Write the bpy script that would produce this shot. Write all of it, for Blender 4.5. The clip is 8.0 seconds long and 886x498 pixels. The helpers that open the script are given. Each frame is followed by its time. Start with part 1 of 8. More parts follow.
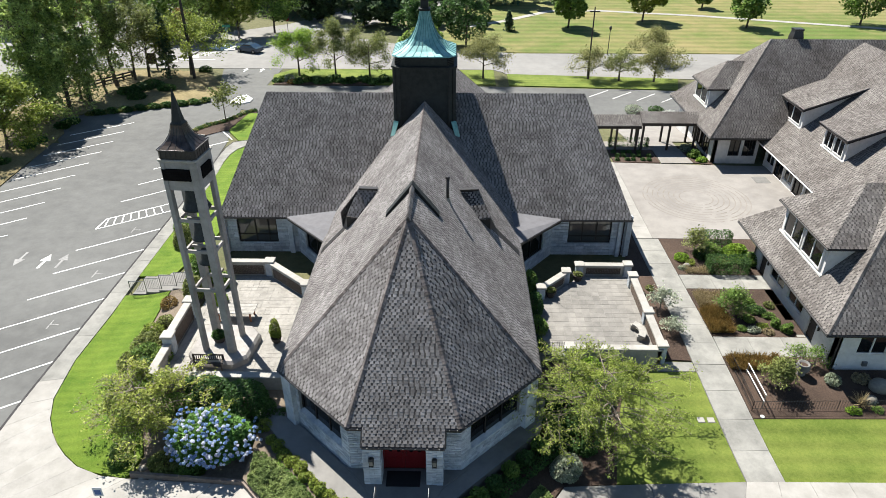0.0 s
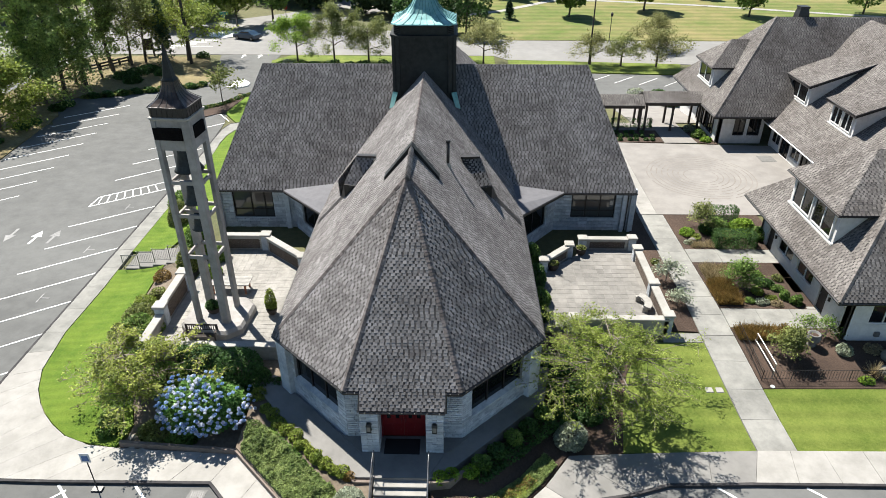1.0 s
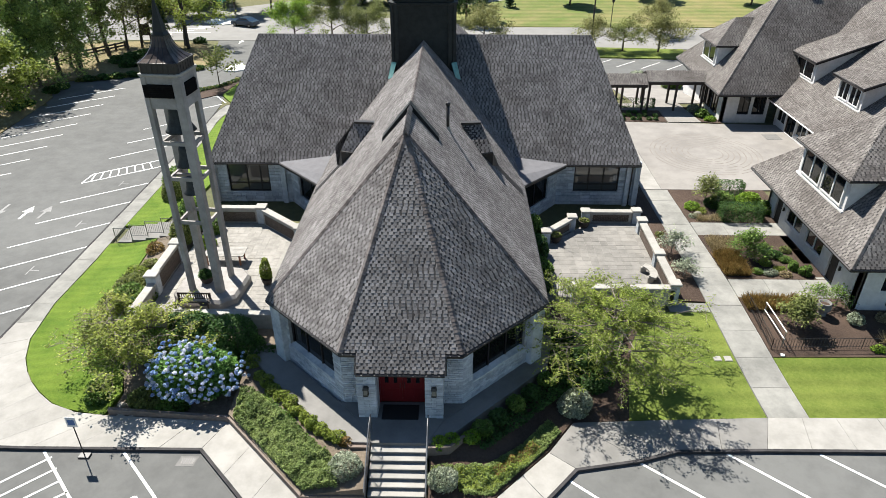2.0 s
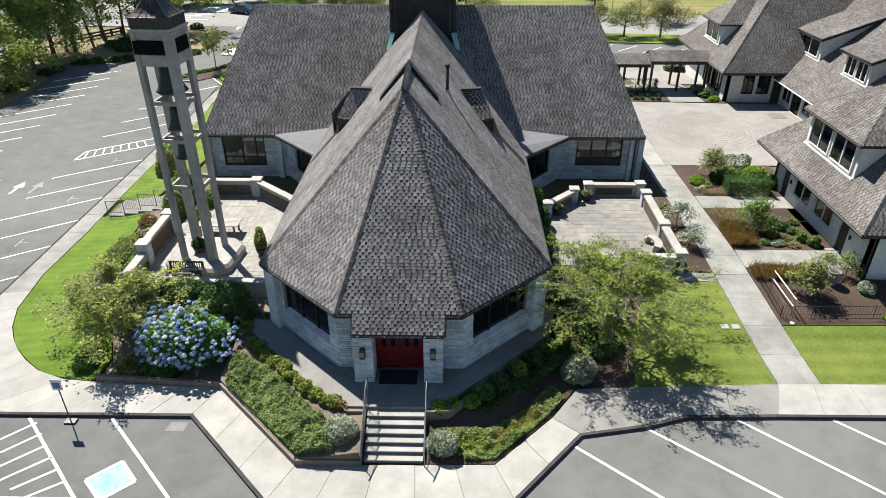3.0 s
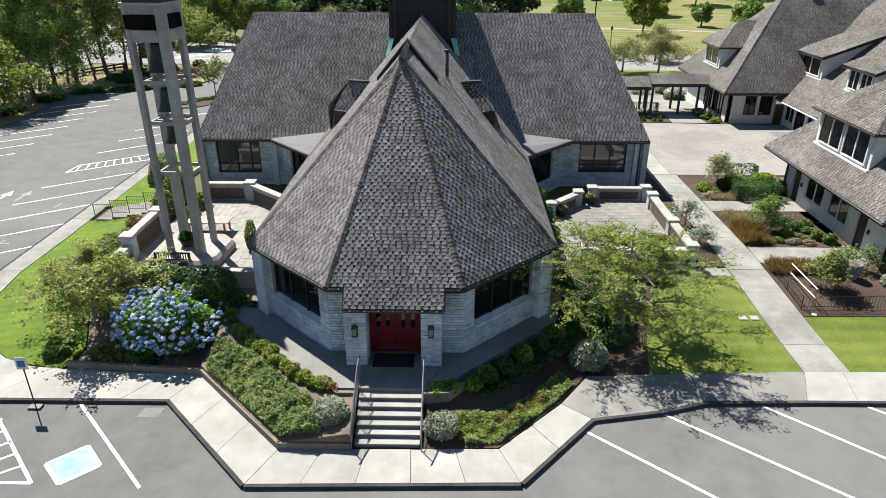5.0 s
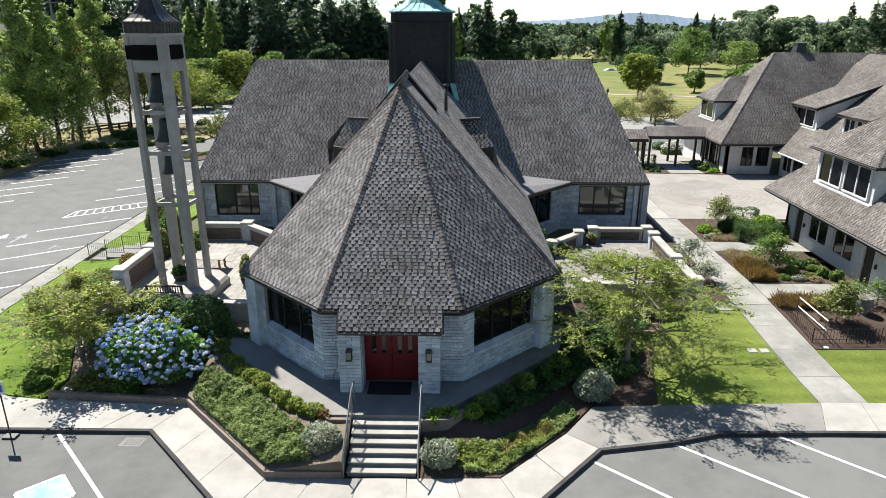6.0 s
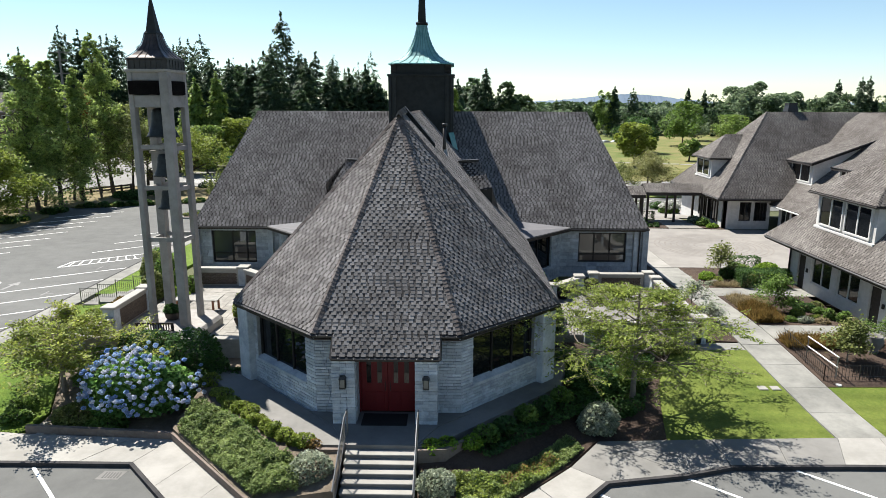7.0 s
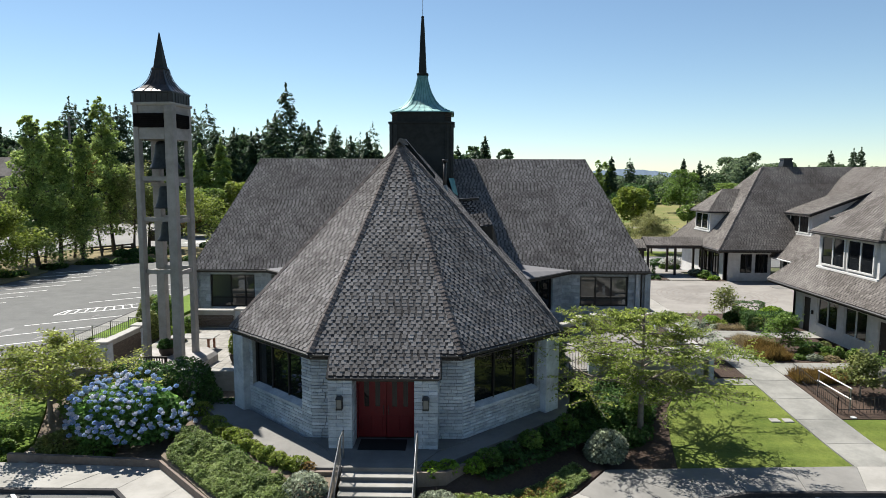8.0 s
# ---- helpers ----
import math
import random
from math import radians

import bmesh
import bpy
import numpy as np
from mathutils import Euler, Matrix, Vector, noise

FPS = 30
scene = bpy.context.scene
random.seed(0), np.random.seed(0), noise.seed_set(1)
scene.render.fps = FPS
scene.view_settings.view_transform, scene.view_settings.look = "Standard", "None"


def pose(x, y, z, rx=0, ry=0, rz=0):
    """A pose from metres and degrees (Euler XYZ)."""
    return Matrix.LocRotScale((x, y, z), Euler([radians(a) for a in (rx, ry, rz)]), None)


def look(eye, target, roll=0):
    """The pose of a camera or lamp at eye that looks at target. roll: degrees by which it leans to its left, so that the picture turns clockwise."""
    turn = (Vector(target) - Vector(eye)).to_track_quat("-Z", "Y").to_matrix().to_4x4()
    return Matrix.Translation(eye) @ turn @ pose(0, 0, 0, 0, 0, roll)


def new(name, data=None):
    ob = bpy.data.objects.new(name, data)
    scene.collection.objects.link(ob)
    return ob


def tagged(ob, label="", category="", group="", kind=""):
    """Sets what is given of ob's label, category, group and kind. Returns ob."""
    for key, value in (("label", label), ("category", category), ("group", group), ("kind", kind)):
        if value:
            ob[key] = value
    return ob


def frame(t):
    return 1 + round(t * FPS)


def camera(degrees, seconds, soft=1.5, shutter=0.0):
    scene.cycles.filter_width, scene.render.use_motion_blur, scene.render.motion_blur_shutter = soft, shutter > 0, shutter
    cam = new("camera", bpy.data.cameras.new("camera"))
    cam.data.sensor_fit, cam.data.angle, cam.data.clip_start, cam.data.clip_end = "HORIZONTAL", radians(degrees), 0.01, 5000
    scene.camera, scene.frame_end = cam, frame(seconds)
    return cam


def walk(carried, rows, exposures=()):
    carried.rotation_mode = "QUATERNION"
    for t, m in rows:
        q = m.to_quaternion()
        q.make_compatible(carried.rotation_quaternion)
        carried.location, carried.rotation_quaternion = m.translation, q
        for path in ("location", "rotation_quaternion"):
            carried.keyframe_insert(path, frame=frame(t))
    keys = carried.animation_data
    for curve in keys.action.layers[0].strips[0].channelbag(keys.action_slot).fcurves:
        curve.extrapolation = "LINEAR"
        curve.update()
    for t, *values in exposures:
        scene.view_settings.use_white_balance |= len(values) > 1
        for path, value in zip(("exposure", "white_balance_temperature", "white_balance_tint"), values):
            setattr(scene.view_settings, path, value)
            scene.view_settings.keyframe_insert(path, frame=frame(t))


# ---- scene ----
cam = camera(67.9, 8.0, soft=0.8)
METRES, EYE, TILT, LEAN, TURN = 16.6, 27.2, -30.5, 0.0, 1.15
ROWS = [
    (0.0, 0.0, 0.0, 0.0, -0.0, -0.0, -0.0),
    (0.5, -0.0009, 0.0332, -0.0596, -0.02, 0.06, 0.01),
    (1.0, -0.0015, 0.0663, -0.1188, -0.02, 0.1, 0.01),
    (1.5, -0.0015, 0.099, -0.1772, -0.02, 0.12, 0.02),
    (3.0, -0.0003, 0.1919, -0.344, -0.06, 0.22, 0.03),
    (3.5, -0.0007, 0.2213, -0.3989, -0.07, 0.23, 0.03),
    (4.0, -0.0008, 0.2507, -0.453, -0.07, 1.01, 0.02),
    (4.5, 0.0007, 0.2794, -0.5046, -0.06, 2.92, 0.0),
    (6.0, 0.0055, 0.3666, -0.6633, -0.08, 11.49, -0.07),
    (6.5, 0.0083, 0.3966, -0.7138, -0.13, 14.74, -0.1),
    (7.0, 0.009, 0.4269, -0.7661, -0.15, 17.98, -0.12),
    (7.5, 0.0084, 0.457, -0.8186, -0.15, 21.19, -0.11),
    (8.0, 0.0087, 0.4867, -0.8733, -0.14, 24.35, -0.11),
]
walk(cam, [(t, pose(2.4, -21.68, EYE, TILT, LEAN, TURN) @ pose(METRES * x, METRES * y, METRES * z, 90 + pitch, roll, yaw)) for t, x, y, z, yaw, pitch, roll in ROWS], [(0, 1.36), (1.5, 1.33), (4.5, 1.28), (6, 1.38), (7, 1.23), (8, 1.04)])

# ---- world, sun ----
SUN_DIR = Vector((0.445, -0.567, -1.0)).normalized()
world = bpy.data.worlds.new("world")
scene.world = world
world.use_nodes = True
wn = world.node_tree.nodes
sky = wn.new("ShaderNodeTexSky")
sky.sky_type = "NISHITA"
sky.sun_disc = False
sky.sun_elevation = math.asin(-SUN_DIR.z)
sky.sun_rotation = math.atan2(-SUN_DIR.x, -SUN_DIR.y)
sky.altitude = 1500.0
sky.air_density = 1.05
sky.dust_density = 0.0
sky.ozone_density = 1.2
tint = wn.new("ShaderNodeMix")
tint.data_type = "RGBA"
tint.blend_type = "MULTIPLY"
tint.inputs["Factor"].default_value = 1.0
tint.inputs["B"].default_value = (0.91, 0.968, 0.96, 1)
world.node_tree.links.new(sky.outputs[0], tint.inputs["A"])
world.node_tree.links.new(tint.outputs["Result"], wn["Background"].inputs[0])
wn["Background"].inputs[1].default_value = 0.063

sun_data = bpy.data.lights.new("sun", "SUN")
sun_data.energy = 5.0
sun_data.angle = radians(0.53)
sun_data.color = (1.0, 0.965, 0.895)
sun = new("sun", sun_data)
sun.matrix_world = look((-40, 30, 60), Vector((-40, 30, 60)) + SUN_DIR)


# ---- materials ----
def material(name, a, b, scale=2.0, rough=0.85, bump=0.3, fine=40.0, rand=0.0, metal=0.0, spec=0.3, coarse=0.35, depth=0.01, translucent=0.0, stripes=None):
    """Two colours mixed by noise at two scales, with fine relief; rand varies single pieces."""
    m = bpy.data.materials.new(name)
    m.use_nodes = True
    nt = m.node_tree
    n, l = nt.nodes, nt.links
    bsdf = n["Principled BSDF"]
    geo = n.new("ShaderNodeNewGeometry")
    big = n.new("ShaderNodeTexNoise")
    big.inputs["Scale"].default_value = coarse
    big.inputs["Detail"].default_value = 5.0
    mid = n.new("ShaderNodeTexNoise")
    mid.inputs["Scale"].default_value = scale
    mid.inputs["Detail"].default_value = 6.0
    mid.inputs["Roughness"].default_value = 0.7
    small = n.new("ShaderNodeTexNoise")
    small.inputs["Scale"].default_value = fine
    small.inputs["Detail"].default_value = 3.0
    for tex in (big, mid, small):
        l.new(geo.outputs["Position"], tex.inputs["Vector"])
    add = n.new("ShaderNodeMath")
    add.operation = "ADD"
    l.new(big.outputs["Fac"], add.inputs[0])
    l.new(mid.outputs["Fac"], add.inputs[1])
    ramp = n.new("ShaderNodeMapRange")
    ramp.inputs["From Min"].default_value = 0.78
    ramp.inputs["From Max"].default_value = 1.22
    l.new(add.outputs[0], ramp.inputs["Value"])
    mix = n.new("ShaderNodeMix")
    mix.data_type = "RGBA"
    mix.inputs["A"].default_value = (*a, 1)
    mix.inputs["B"].default_value = (*b, 1)
    l.new(ramp.outputs["Result"], mix.inputs["Factor"])
    colour = mix.outputs["Result"]
    if stripes:
        wave = n.new("ShaderNodeTexWave")
        wave.bands_direction = "Y"
        wave.inputs["Scale"].default_value = 0.314 / stripes[0]
        wave.inputs["Distortion"].default_value = stripes[2]
        wave.inputs["Detail"].default_value = 2.0
        wave.inputs["Detail Scale"].default_value = 0.3
        l.new(geo.outputs["Position"], wave.inputs["Vector"])
        amt = n.new("ShaderNodeMapRange")
        amt.inputs["To Min"].default_value = 1.0 - stripes[1]
        amt.inputs["To Max"].default_value = 1.0 + stripes[1]
        l.new(wave.outputs["Fac"], amt.inputs["Value"])
        tone = n.new("ShaderNodeHueSaturation")
        l.new(colour, tone.inputs["Color"])
        l.new(amt.outputs["Result"], tone.inputs["Value"])
        colour = tone.outputs["Color"]
    if rand:
        info = n.new("ShaderNodeObjectInfo")
        both = n.new("ShaderNodeMath")
        both.operation = "ADD"
        l.new(info.outputs["Random"], both.inputs[0])
        l.new(geo.outputs["Random Per Island"], both.inputs[1])
        wrap = n.new("ShaderNodeMath")
        wrap.operation = "FRACT"
        l.new(both.outputs[0], wrap.inputs[0])
        span = n.new("ShaderNodeMapRange")
        span.inputs["To Min"].default_value = 1.0 - rand
        span.inputs["To Max"].default_value = 1.0 + rand
        l.new(wrap.outputs[0], span.inputs["Value"])
        hsv = n.new("ShaderNodeHueSaturation")
        l.new(colour, hsv.inputs["Color"])
        l.new(span.outputs["Result"], hsv.inputs["Value"])
        colour = hsv.outputs["Color"]
    l.new(colour, bsdf.inputs["Base Color"])
    bsdf.inputs["Roughness"].default_value = rough
    bsdf.inputs["Metallic"].default_value = metal
    bsdf.inputs["Specular IOR Level"].default_value = spec
    if bump:
        bp = n.new("ShaderNodeBump")
        bp.inputs["Strength"].default_value = bump
        bp.inputs["Distance"].default_value = depth
        l.new(small.outputs["Fac"], bp.inputs["Height"])
        l.new(bp.outputs["Normal"], bsdf.inputs["Normal"])
    if translucent:
        tr = n.new("ShaderNodeBsdfTranslucent")
        l.new(colour, tr.inputs["Color"])
        ms = n.new("ShaderNodeMixShader")
        ms.inputs[0].default_value = translucent
        l.new(bsdf.outputs[0], ms.inputs[1])
        l.new(tr.outputs[0], ms.inputs[2])
        l.new(ms.outputs[0], n["Material Output"].inputs["Surface"])
    return m


def leafy(name, a, b, rand=0.45, through_light=0.42):
    return material(name, a, b, scale=3.0, rough=0.6, bump=0, rand=rand, spec=0.25, coarse=0.9, translucent=through_light)


def glassy(name, tint, rough=0.03, spec=0.45):
    m = bpy.data.materials.new(name)
    m.use_nodes = True
    b = m.node_tree.nodes["Principled BSDF"]
    b.inputs["Base Color"].default_value = (*tint, 1)
    b.inputs["Roughness"].default_value = rough
    b.inputs["Specular IOR Level"].default_value = spec
    return m


SHINGLE = material("shingle", (0.129, 0.12, 0.116), (0.213, 0.201, 0.197), scale=1.4, rough=0.92, bump=0.6, fine=60, rand=0.24, spec=0.04)
SHINGLE_CAP = material("shingle_cap", (0.09, 0.0788, 0.0744), (0.151, 0.134, 0.128), scale=1.4, rough=0.94, bump=0.7, fine=60, rand=0.3, spec=0.03)
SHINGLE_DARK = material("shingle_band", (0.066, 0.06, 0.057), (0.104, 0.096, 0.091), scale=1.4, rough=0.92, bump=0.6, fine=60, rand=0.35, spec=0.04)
SHINGLE_BASE = material("shingle_base", (0.025, 0.022, 0.022), (0.036, 0.032, 0.03), rough=0.95)
SHINGLE_HALL = material("weathered_shingle", (0.108, 0.0966, 0.0892), (0.178, 0.164, 0.153), scale=1.6, rough=0.92, bump=0.6, fine=60, rand=0.26, spec=0.04)
STONE = material("pale_ashlar", (0.29, 0.32, 0.35), (0.48, 0.51, 0.54), scale=4, rough=0.88, bump=0.9, fine=22, rand=0.2, depth=0.03, coarse=0.8)
MORTAR = material("mortar", (0.194, 0.202, 0.207), (0.299, 0.304, 0.311), scale=6, rough=0.95)
CONCRETE = material("pale_concrete", (0.221, 0.211, 0.191), (0.292, 0.279, 0.256), scale=1.5, rough=0.9, bump=0.3, fine=70, rand=0.06, coarse=0.6)
CONCRETE_OLD = material("grey_concrete", (0.139, 0.134, 0.124), (0.192, 0.184, 0.171), scale=1.2, rough=0.9, bump=0.3, fine=70, rand=0.06, coarse=0.5)
CONCRETE_WALK = material("walk_concrete", (0.155, 0.152, 0.138), (0.246, 0.24, 0.217), scale=1.6, rough=0.9, bump=0.3, fine=70, rand=0.05, coarse=0.5)
CAST = material("cast_stone", (0.238, 0.227, 0.205), (0.331, 0.317, 0.288), scale=3, rough=0.85, bump=0.3, fine=50)
TOWER = material("tower_concrete", (0.209, 0.196, 0.181), (0.31, 0.292, 0.274), scale=2.2, rough=0.88, bump=0.3, fine=40, coarse=0.7)
PANEL = material("brown_brick", (0.072, 0.054, 0.043), (0.119, 0.094, 0.076), scale=8, rough=0.9, bump=0.5, fine=30, rand=0.15)
ASPHALT = material("asphalt", (0.0855, 0.0855, 0.0817), (0.123, 0.123, 0.117), scale=0.8, rough=0.93, bump=0.5, fine=90, coarse=0.09)
ROAD = material("road_asphalt", (0.162, 0.157, 0.147), (0.212, 0.206, 0.194), scale=0.6, rough=0.93, bump=0.3, fine=60, coarse=0.07)
KERB_GREY = material("kerb_concrete", (0.122, 0.119, 0.112), (0.173, 0.167, 0.158), scale=3, rough=0.95)
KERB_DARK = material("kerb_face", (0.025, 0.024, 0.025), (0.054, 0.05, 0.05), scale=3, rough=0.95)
LINE = material("road_paint", (0.589, 0.58, 0.551), (0.741, 0.731, 0.703), scale=5, rough=0.75, bump=0.2)
LINE_WORN = material("worn_paint", (0.14, 0.138, 0.132), (0.25, 0.246, 0.238), scale=6, rough=0.8, bump=0.2)
LINE_BLUE = material("blue_paint", (0.108, 0.302, 0.353), (0.288, 0.461, 0.49), scale=2.5, rough=0.75, bump=0.2)
GRASS = material("mown_grass", (0.0808, 0.116, 0.018), (0.147, 0.178, 0.036), scale=6, rough=0.85, bump=0.9, fine=120, spec=0.15, coarse=0.5, depth=0.03, stripes=(0.95, 0.09, 0.5))
GRASS_CURVE = material("lush_grass", (0.065, 0.119, 0.0101), (0.126, 0.18, 0.022), scale=9, rough=0.85, bump=0.9, fine=120, spec=0.15, coarse=0.7, depth=0.03, stripes=(0.6, 0.07, 2.0))
PARK = material("park_grass", (0.083, 0.119, 0.029), (0.187, 0.162, 0.072), scale=0.22, rough=0.9, bump=0.6, fine=20, spec=0.1, coarse=0.035, depth=0.03, stripes=(3.0, 0.13, 1.2))
ROUGH_GROUND = material("rough_ground", (0.061, 0.068, 0.029), (0.122, 0.115, 0.054), scale=1.5, rough=0.95, bump=0.8, fine=30, coarse=0.06, depth=0.04)
DRYGRASS = material("dry_grass", (0.115, 0.094, 0.043), (0.216, 0.173, 0.086), scale=3, rough=0.95, bump=0.8, fine=60, coarse=0.25, depth=0.03)
MULCH = material("bark_mulch", (0.04, 0.026, 0.0187), (0.083, 0.055, 0.04), scale=9, rough=0.95, bump=1.0, fine=45, depth=0.04)
SOIL = material("dry_soil", (0.108, 0.085, 0.061), (0.18, 0.144, 0.108), scale=4, rough=0.95, bump=0.8, fine=40, depth=0.03)
TIMBER_EDGE = material("planter_edging", (0.122, 0.094, 0.076), (0.194, 0.155, 0.13), scale=6, rough=0.9)
DARK_METAL = material("dark_bronze", (0.0144, 0.0128, 0.0128), (0.028, 0.026, 0.024), scale=4, rough=0.45, bump=0.1, spec=0.4)
COPPER_DARK = material("aged_copper", (0.0112, 0.0128, 0.0128), (0.027, 0.03, 0.029), scale=3, rough=0.62, bump=0.2, metal=0.1, spec=0.2)
VERDIGRIS = material("verdigris_copper", (0.094, 0.245, 0.245), (0.23, 0.403, 0.382), scale=2.5, rough=0.55, bump=0.25, fine=20, metal=0.2, coarse=0.8)
VERDIGRIS_DARK = material("dark_verdigris", (0.05, 0.137, 0.144), (0.115, 0.238, 0.238), scale=2.5, rough=0.55, bump=0.2, metal=0.2)
COPPER_BROWN = material("brown_copper", (0.036, 0.027, 0.024), (0.101, 0.078, 0.066), scale=2.0, rough=0.36, bump=0.2, metal=0.65, coarse=0.9)
CANOPY_METAL = material("tan_metal", (0.0903, 0.0889, 0.0956), (0.128, 0.126, 0.135), scale=1.5, rough=0.8, bump=0.1, metal=0.0)
RED = material("red_paint", (0.104, 0.005, 0.0079), (0.144, 0.0079, 0.0101), scale=4, rough=0.45, bump=0.1)
BLACK = material("black_frame", (0.0096, 0.0088, 0.0088), (0.0176, 0.016, 0.016), scale=4, rough=0.5)
MAT_RUBBER = material("rubber_mat", (0.0096, 0.0096, 0.0104), (0.0176, 0.0168, 0.0168), scale=20, rough=0.95)
STUCCO = material("grey_stucco", (0.446, 0.438, 0.424), (0.579, 0.571, 0.554), scale=3, rough=0.9, bump=0.4, fine=60)
WHITE = material("white_paint", (0.519, 0.511, 0.496), (0.593, 0.585, 0.570), scale=3, rough=0.6, bump=0.1)
WOOD_RED = material("reddish_wood", (0.216, 0.094, 0.054), (0.302, 0.144, 0.086), scale=8, rough=0.7)
WOOD_DARK = material("dark_wood", (0.032, 0.026, 0.022), (0.061, 0.049, 0.042), scale=8, rough=0.8)
STEEL = material("grey_steel", (0.144, 0.144, 0.144), (0.23, 0.23, 0.23), scale=5, rough=0.4, metal=0.7)
BELL = material("bell_bronze", (0.018, 0.022, 0.023), (0.043, 0.049, 0.05), scale=5, rough=0.6, metal=0.3)
LOUVER = material("louver_black", (0.0064, 0.0056, 0.0056), (0.0144, 0.0128, 0.012), scale=4, rough=0.95, spec=0.05)
BARK = material("bark", (0.05, 0.04, 0.031), (0.108, 0.086, 0.068), scale=9, rough=0.95, bump=1.0, fine=25, depth=0.03)
BARK_PALE = material("pale_bark", (0.144, 0.119, 0.097), (0.238, 0.202, 0.173), scale=9, rough=0.95, bump=0.8, fine=25, depth=0.02)
ROCK = material("boulder", (0.173, 0.158, 0.13), (0.288, 0.266, 0.223), scale=3, rough=0.9, bump=0.8, fine=12, depth=0.05)
JOINT = material("paver_joint", (0.194, 0.184, 0.166), (0.245, 0.23, 0.209), scale=3, rough=0.95)
PAVER_GREY = material("grey_paver", (0.137, 0.13, 0.119), (0.205, 0.194, 0.176), scale=2, rough=0.9, bump=0.3, fine=60, rand=0.12, coarse=0.4)
PAVER = material("patio_paver", (0.165, 0.155, 0.138), (0.285, 0.27, 0.243), scale=2.2, rough=0.9, bump=0.3, fine=60, rand=0.05, coarse=0.3)
COURT = material("court_paving", (0.177, 0.164, 0.15), (0.232, 0.217, 0.198), scale=0.8, rough=0.9, bump=0.3, fine=60, coarse=0.2)
LABYRINTH = material("labyrinth_line", (0.154, 0.138, 0.121), (0.205, 0.186, 0.164), scale=3, rough=0.9)
GLASS = glassy("dark_glass", (0.0064, 0.0072, 0.008))
# tint lifted above dark_glass to carry a pale reflection of court and sky
GLASS_LIT = glassy("lit_pane_glass", (0.05, 0.054, 0.056), 0.04, 1.0)
LANTERN = glassy("lantern_glass", (0.18, 0.173, 0.151), 0.2)
CAR_BLUE = glassy("car_blue_paint", (0.022, 0.043, 0.072), 0.25)
CAR_WHITE = glassy("car_white_paint", (0.432, 0.432, 0.432), 0.25)
SIGN_BLUE = material("sign_blue", (0.036, 0.094, 0.238), (0.05, 0.115, 0.274), scale=3, rough=0.4)
SIGN_GREEN = material("sign_green", (0.0144, 0.144, 0.094), (0.022, 0.173, 0.115), scale=3, rough=0.4)
SIGN_RED = material("sign_red", (0.36, 0.022, 0.022), (0.396, 0.029, 0.029), scale=3, rough=0.4)

LEAF_MAPLE = leafy("maple_leaf", (0.106, 0.153, 0.0285), (0.331, 0.391, 0.0808), through_light=0.5, rand=0.5)
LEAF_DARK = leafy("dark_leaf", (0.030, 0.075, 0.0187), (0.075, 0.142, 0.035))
LEAF_MID = leafy("mid_leaf", (0.075, 0.145, 0.028), (0.174, 0.256, 0.052))
LEAF_BRIGHT = leafy("bright_leaf", (0.125, 0.23, 0.021), (0.251, 0.355, 0.047))
LEAF_OLIVE = leafy("olive_leaf", (0.108, 0.133, 0.036), (0.216, 0.241, 0.072))
LEAF_JUNIPER = leafy("juniper_sprig", (0.122, 0.173, 0.05), (0.252, 0.31, 0.104))
LEAF_LUSH = leafy("lush_leaf", (0.108, 0.173, 0.036), (0.252, 0.338, 0.083))
LEAF_HYDRANGEA = leafy("hydrangea_leaf", (0.085, 0.19, 0.042), (0.19, 0.34, 0.085))
PETAL_DEEP = leafy("deep_blue_petal", (0.221, 0.348, 0.595), (0.391, 0.51, 0.697), rand=0.2)
PETAL_PALE = leafy("pale_lilac_petal", (0.561, 0.586, 0.697), (0.714, 0.722, 0.765), rand=0.15)
LEAF_MIXED = leafy("mixed_woods_leaf", (0.03, 0.061, 0.027), (0.079, 0.119, 0.05), rand=0.55)
LEAF_POPLAR = leafy("poplar_leaf", (0.135, 0.211, 0.0556), (0.385, 0.464, 0.131), through_light=0.5)
LEAF_HEDGE = leafy("hedge_leaf", (0.122, 0.173, 0.023), (0.266, 0.31, 0.058))
LEAF_CHERRY = leafy("cherry_leaf", (0.149, 0.194, 0.0379), (0.389, 0.42, 0.0909))
LEAF_GREY = leafy("variegated_leaf", (0.194, 0.23, 0.144), (0.374, 0.403, 0.302))
LEAF_RUST = leafy("rust_grass", (0.125, 0.09, 0.026), (0.25, 0.155, 0.05))
LEAF_STRAW = leafy("straw_grass", (0.238, 0.187, 0.101), (0.331, 0.274, 0.158))
LEAF_CONIFER = leafy("conifer_needle", (0.029, 0.062, 0.032), (0.087, 0.131, 0.064))
# leaf green paled and greyed to imitate haze over far trees
LEAF_HAZED = leafy("hazed_leaf", (0.101, 0.153, 0.0837), (0.216, 0.273, 0.149))
LEAF_AUTUMN = leafy("orange_leaf", (0.288, 0.137, 0.036), (0.403, 0.216, 0.058))
LEAF_TAN = leafy("tan_leaf", (0.144, 0.151, 0.054), (0.252, 0.252, 0.09))
PETAL = leafy("blue_petal", (0.306, 0.425, 0.629), (0.544, 0.637, 0.739), rand=0.22)
# the blue of distance haze is put into the hill's base colour
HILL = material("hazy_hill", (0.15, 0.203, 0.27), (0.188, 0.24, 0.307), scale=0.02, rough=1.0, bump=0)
PETAL_WHITE = leafy("white_petal", (0.51, 0.51, 0.468), (0.637, 0.637, 0.595), rand=0.2)


# ---- mesh helpers ----
rng = np.random.default_rng(7)


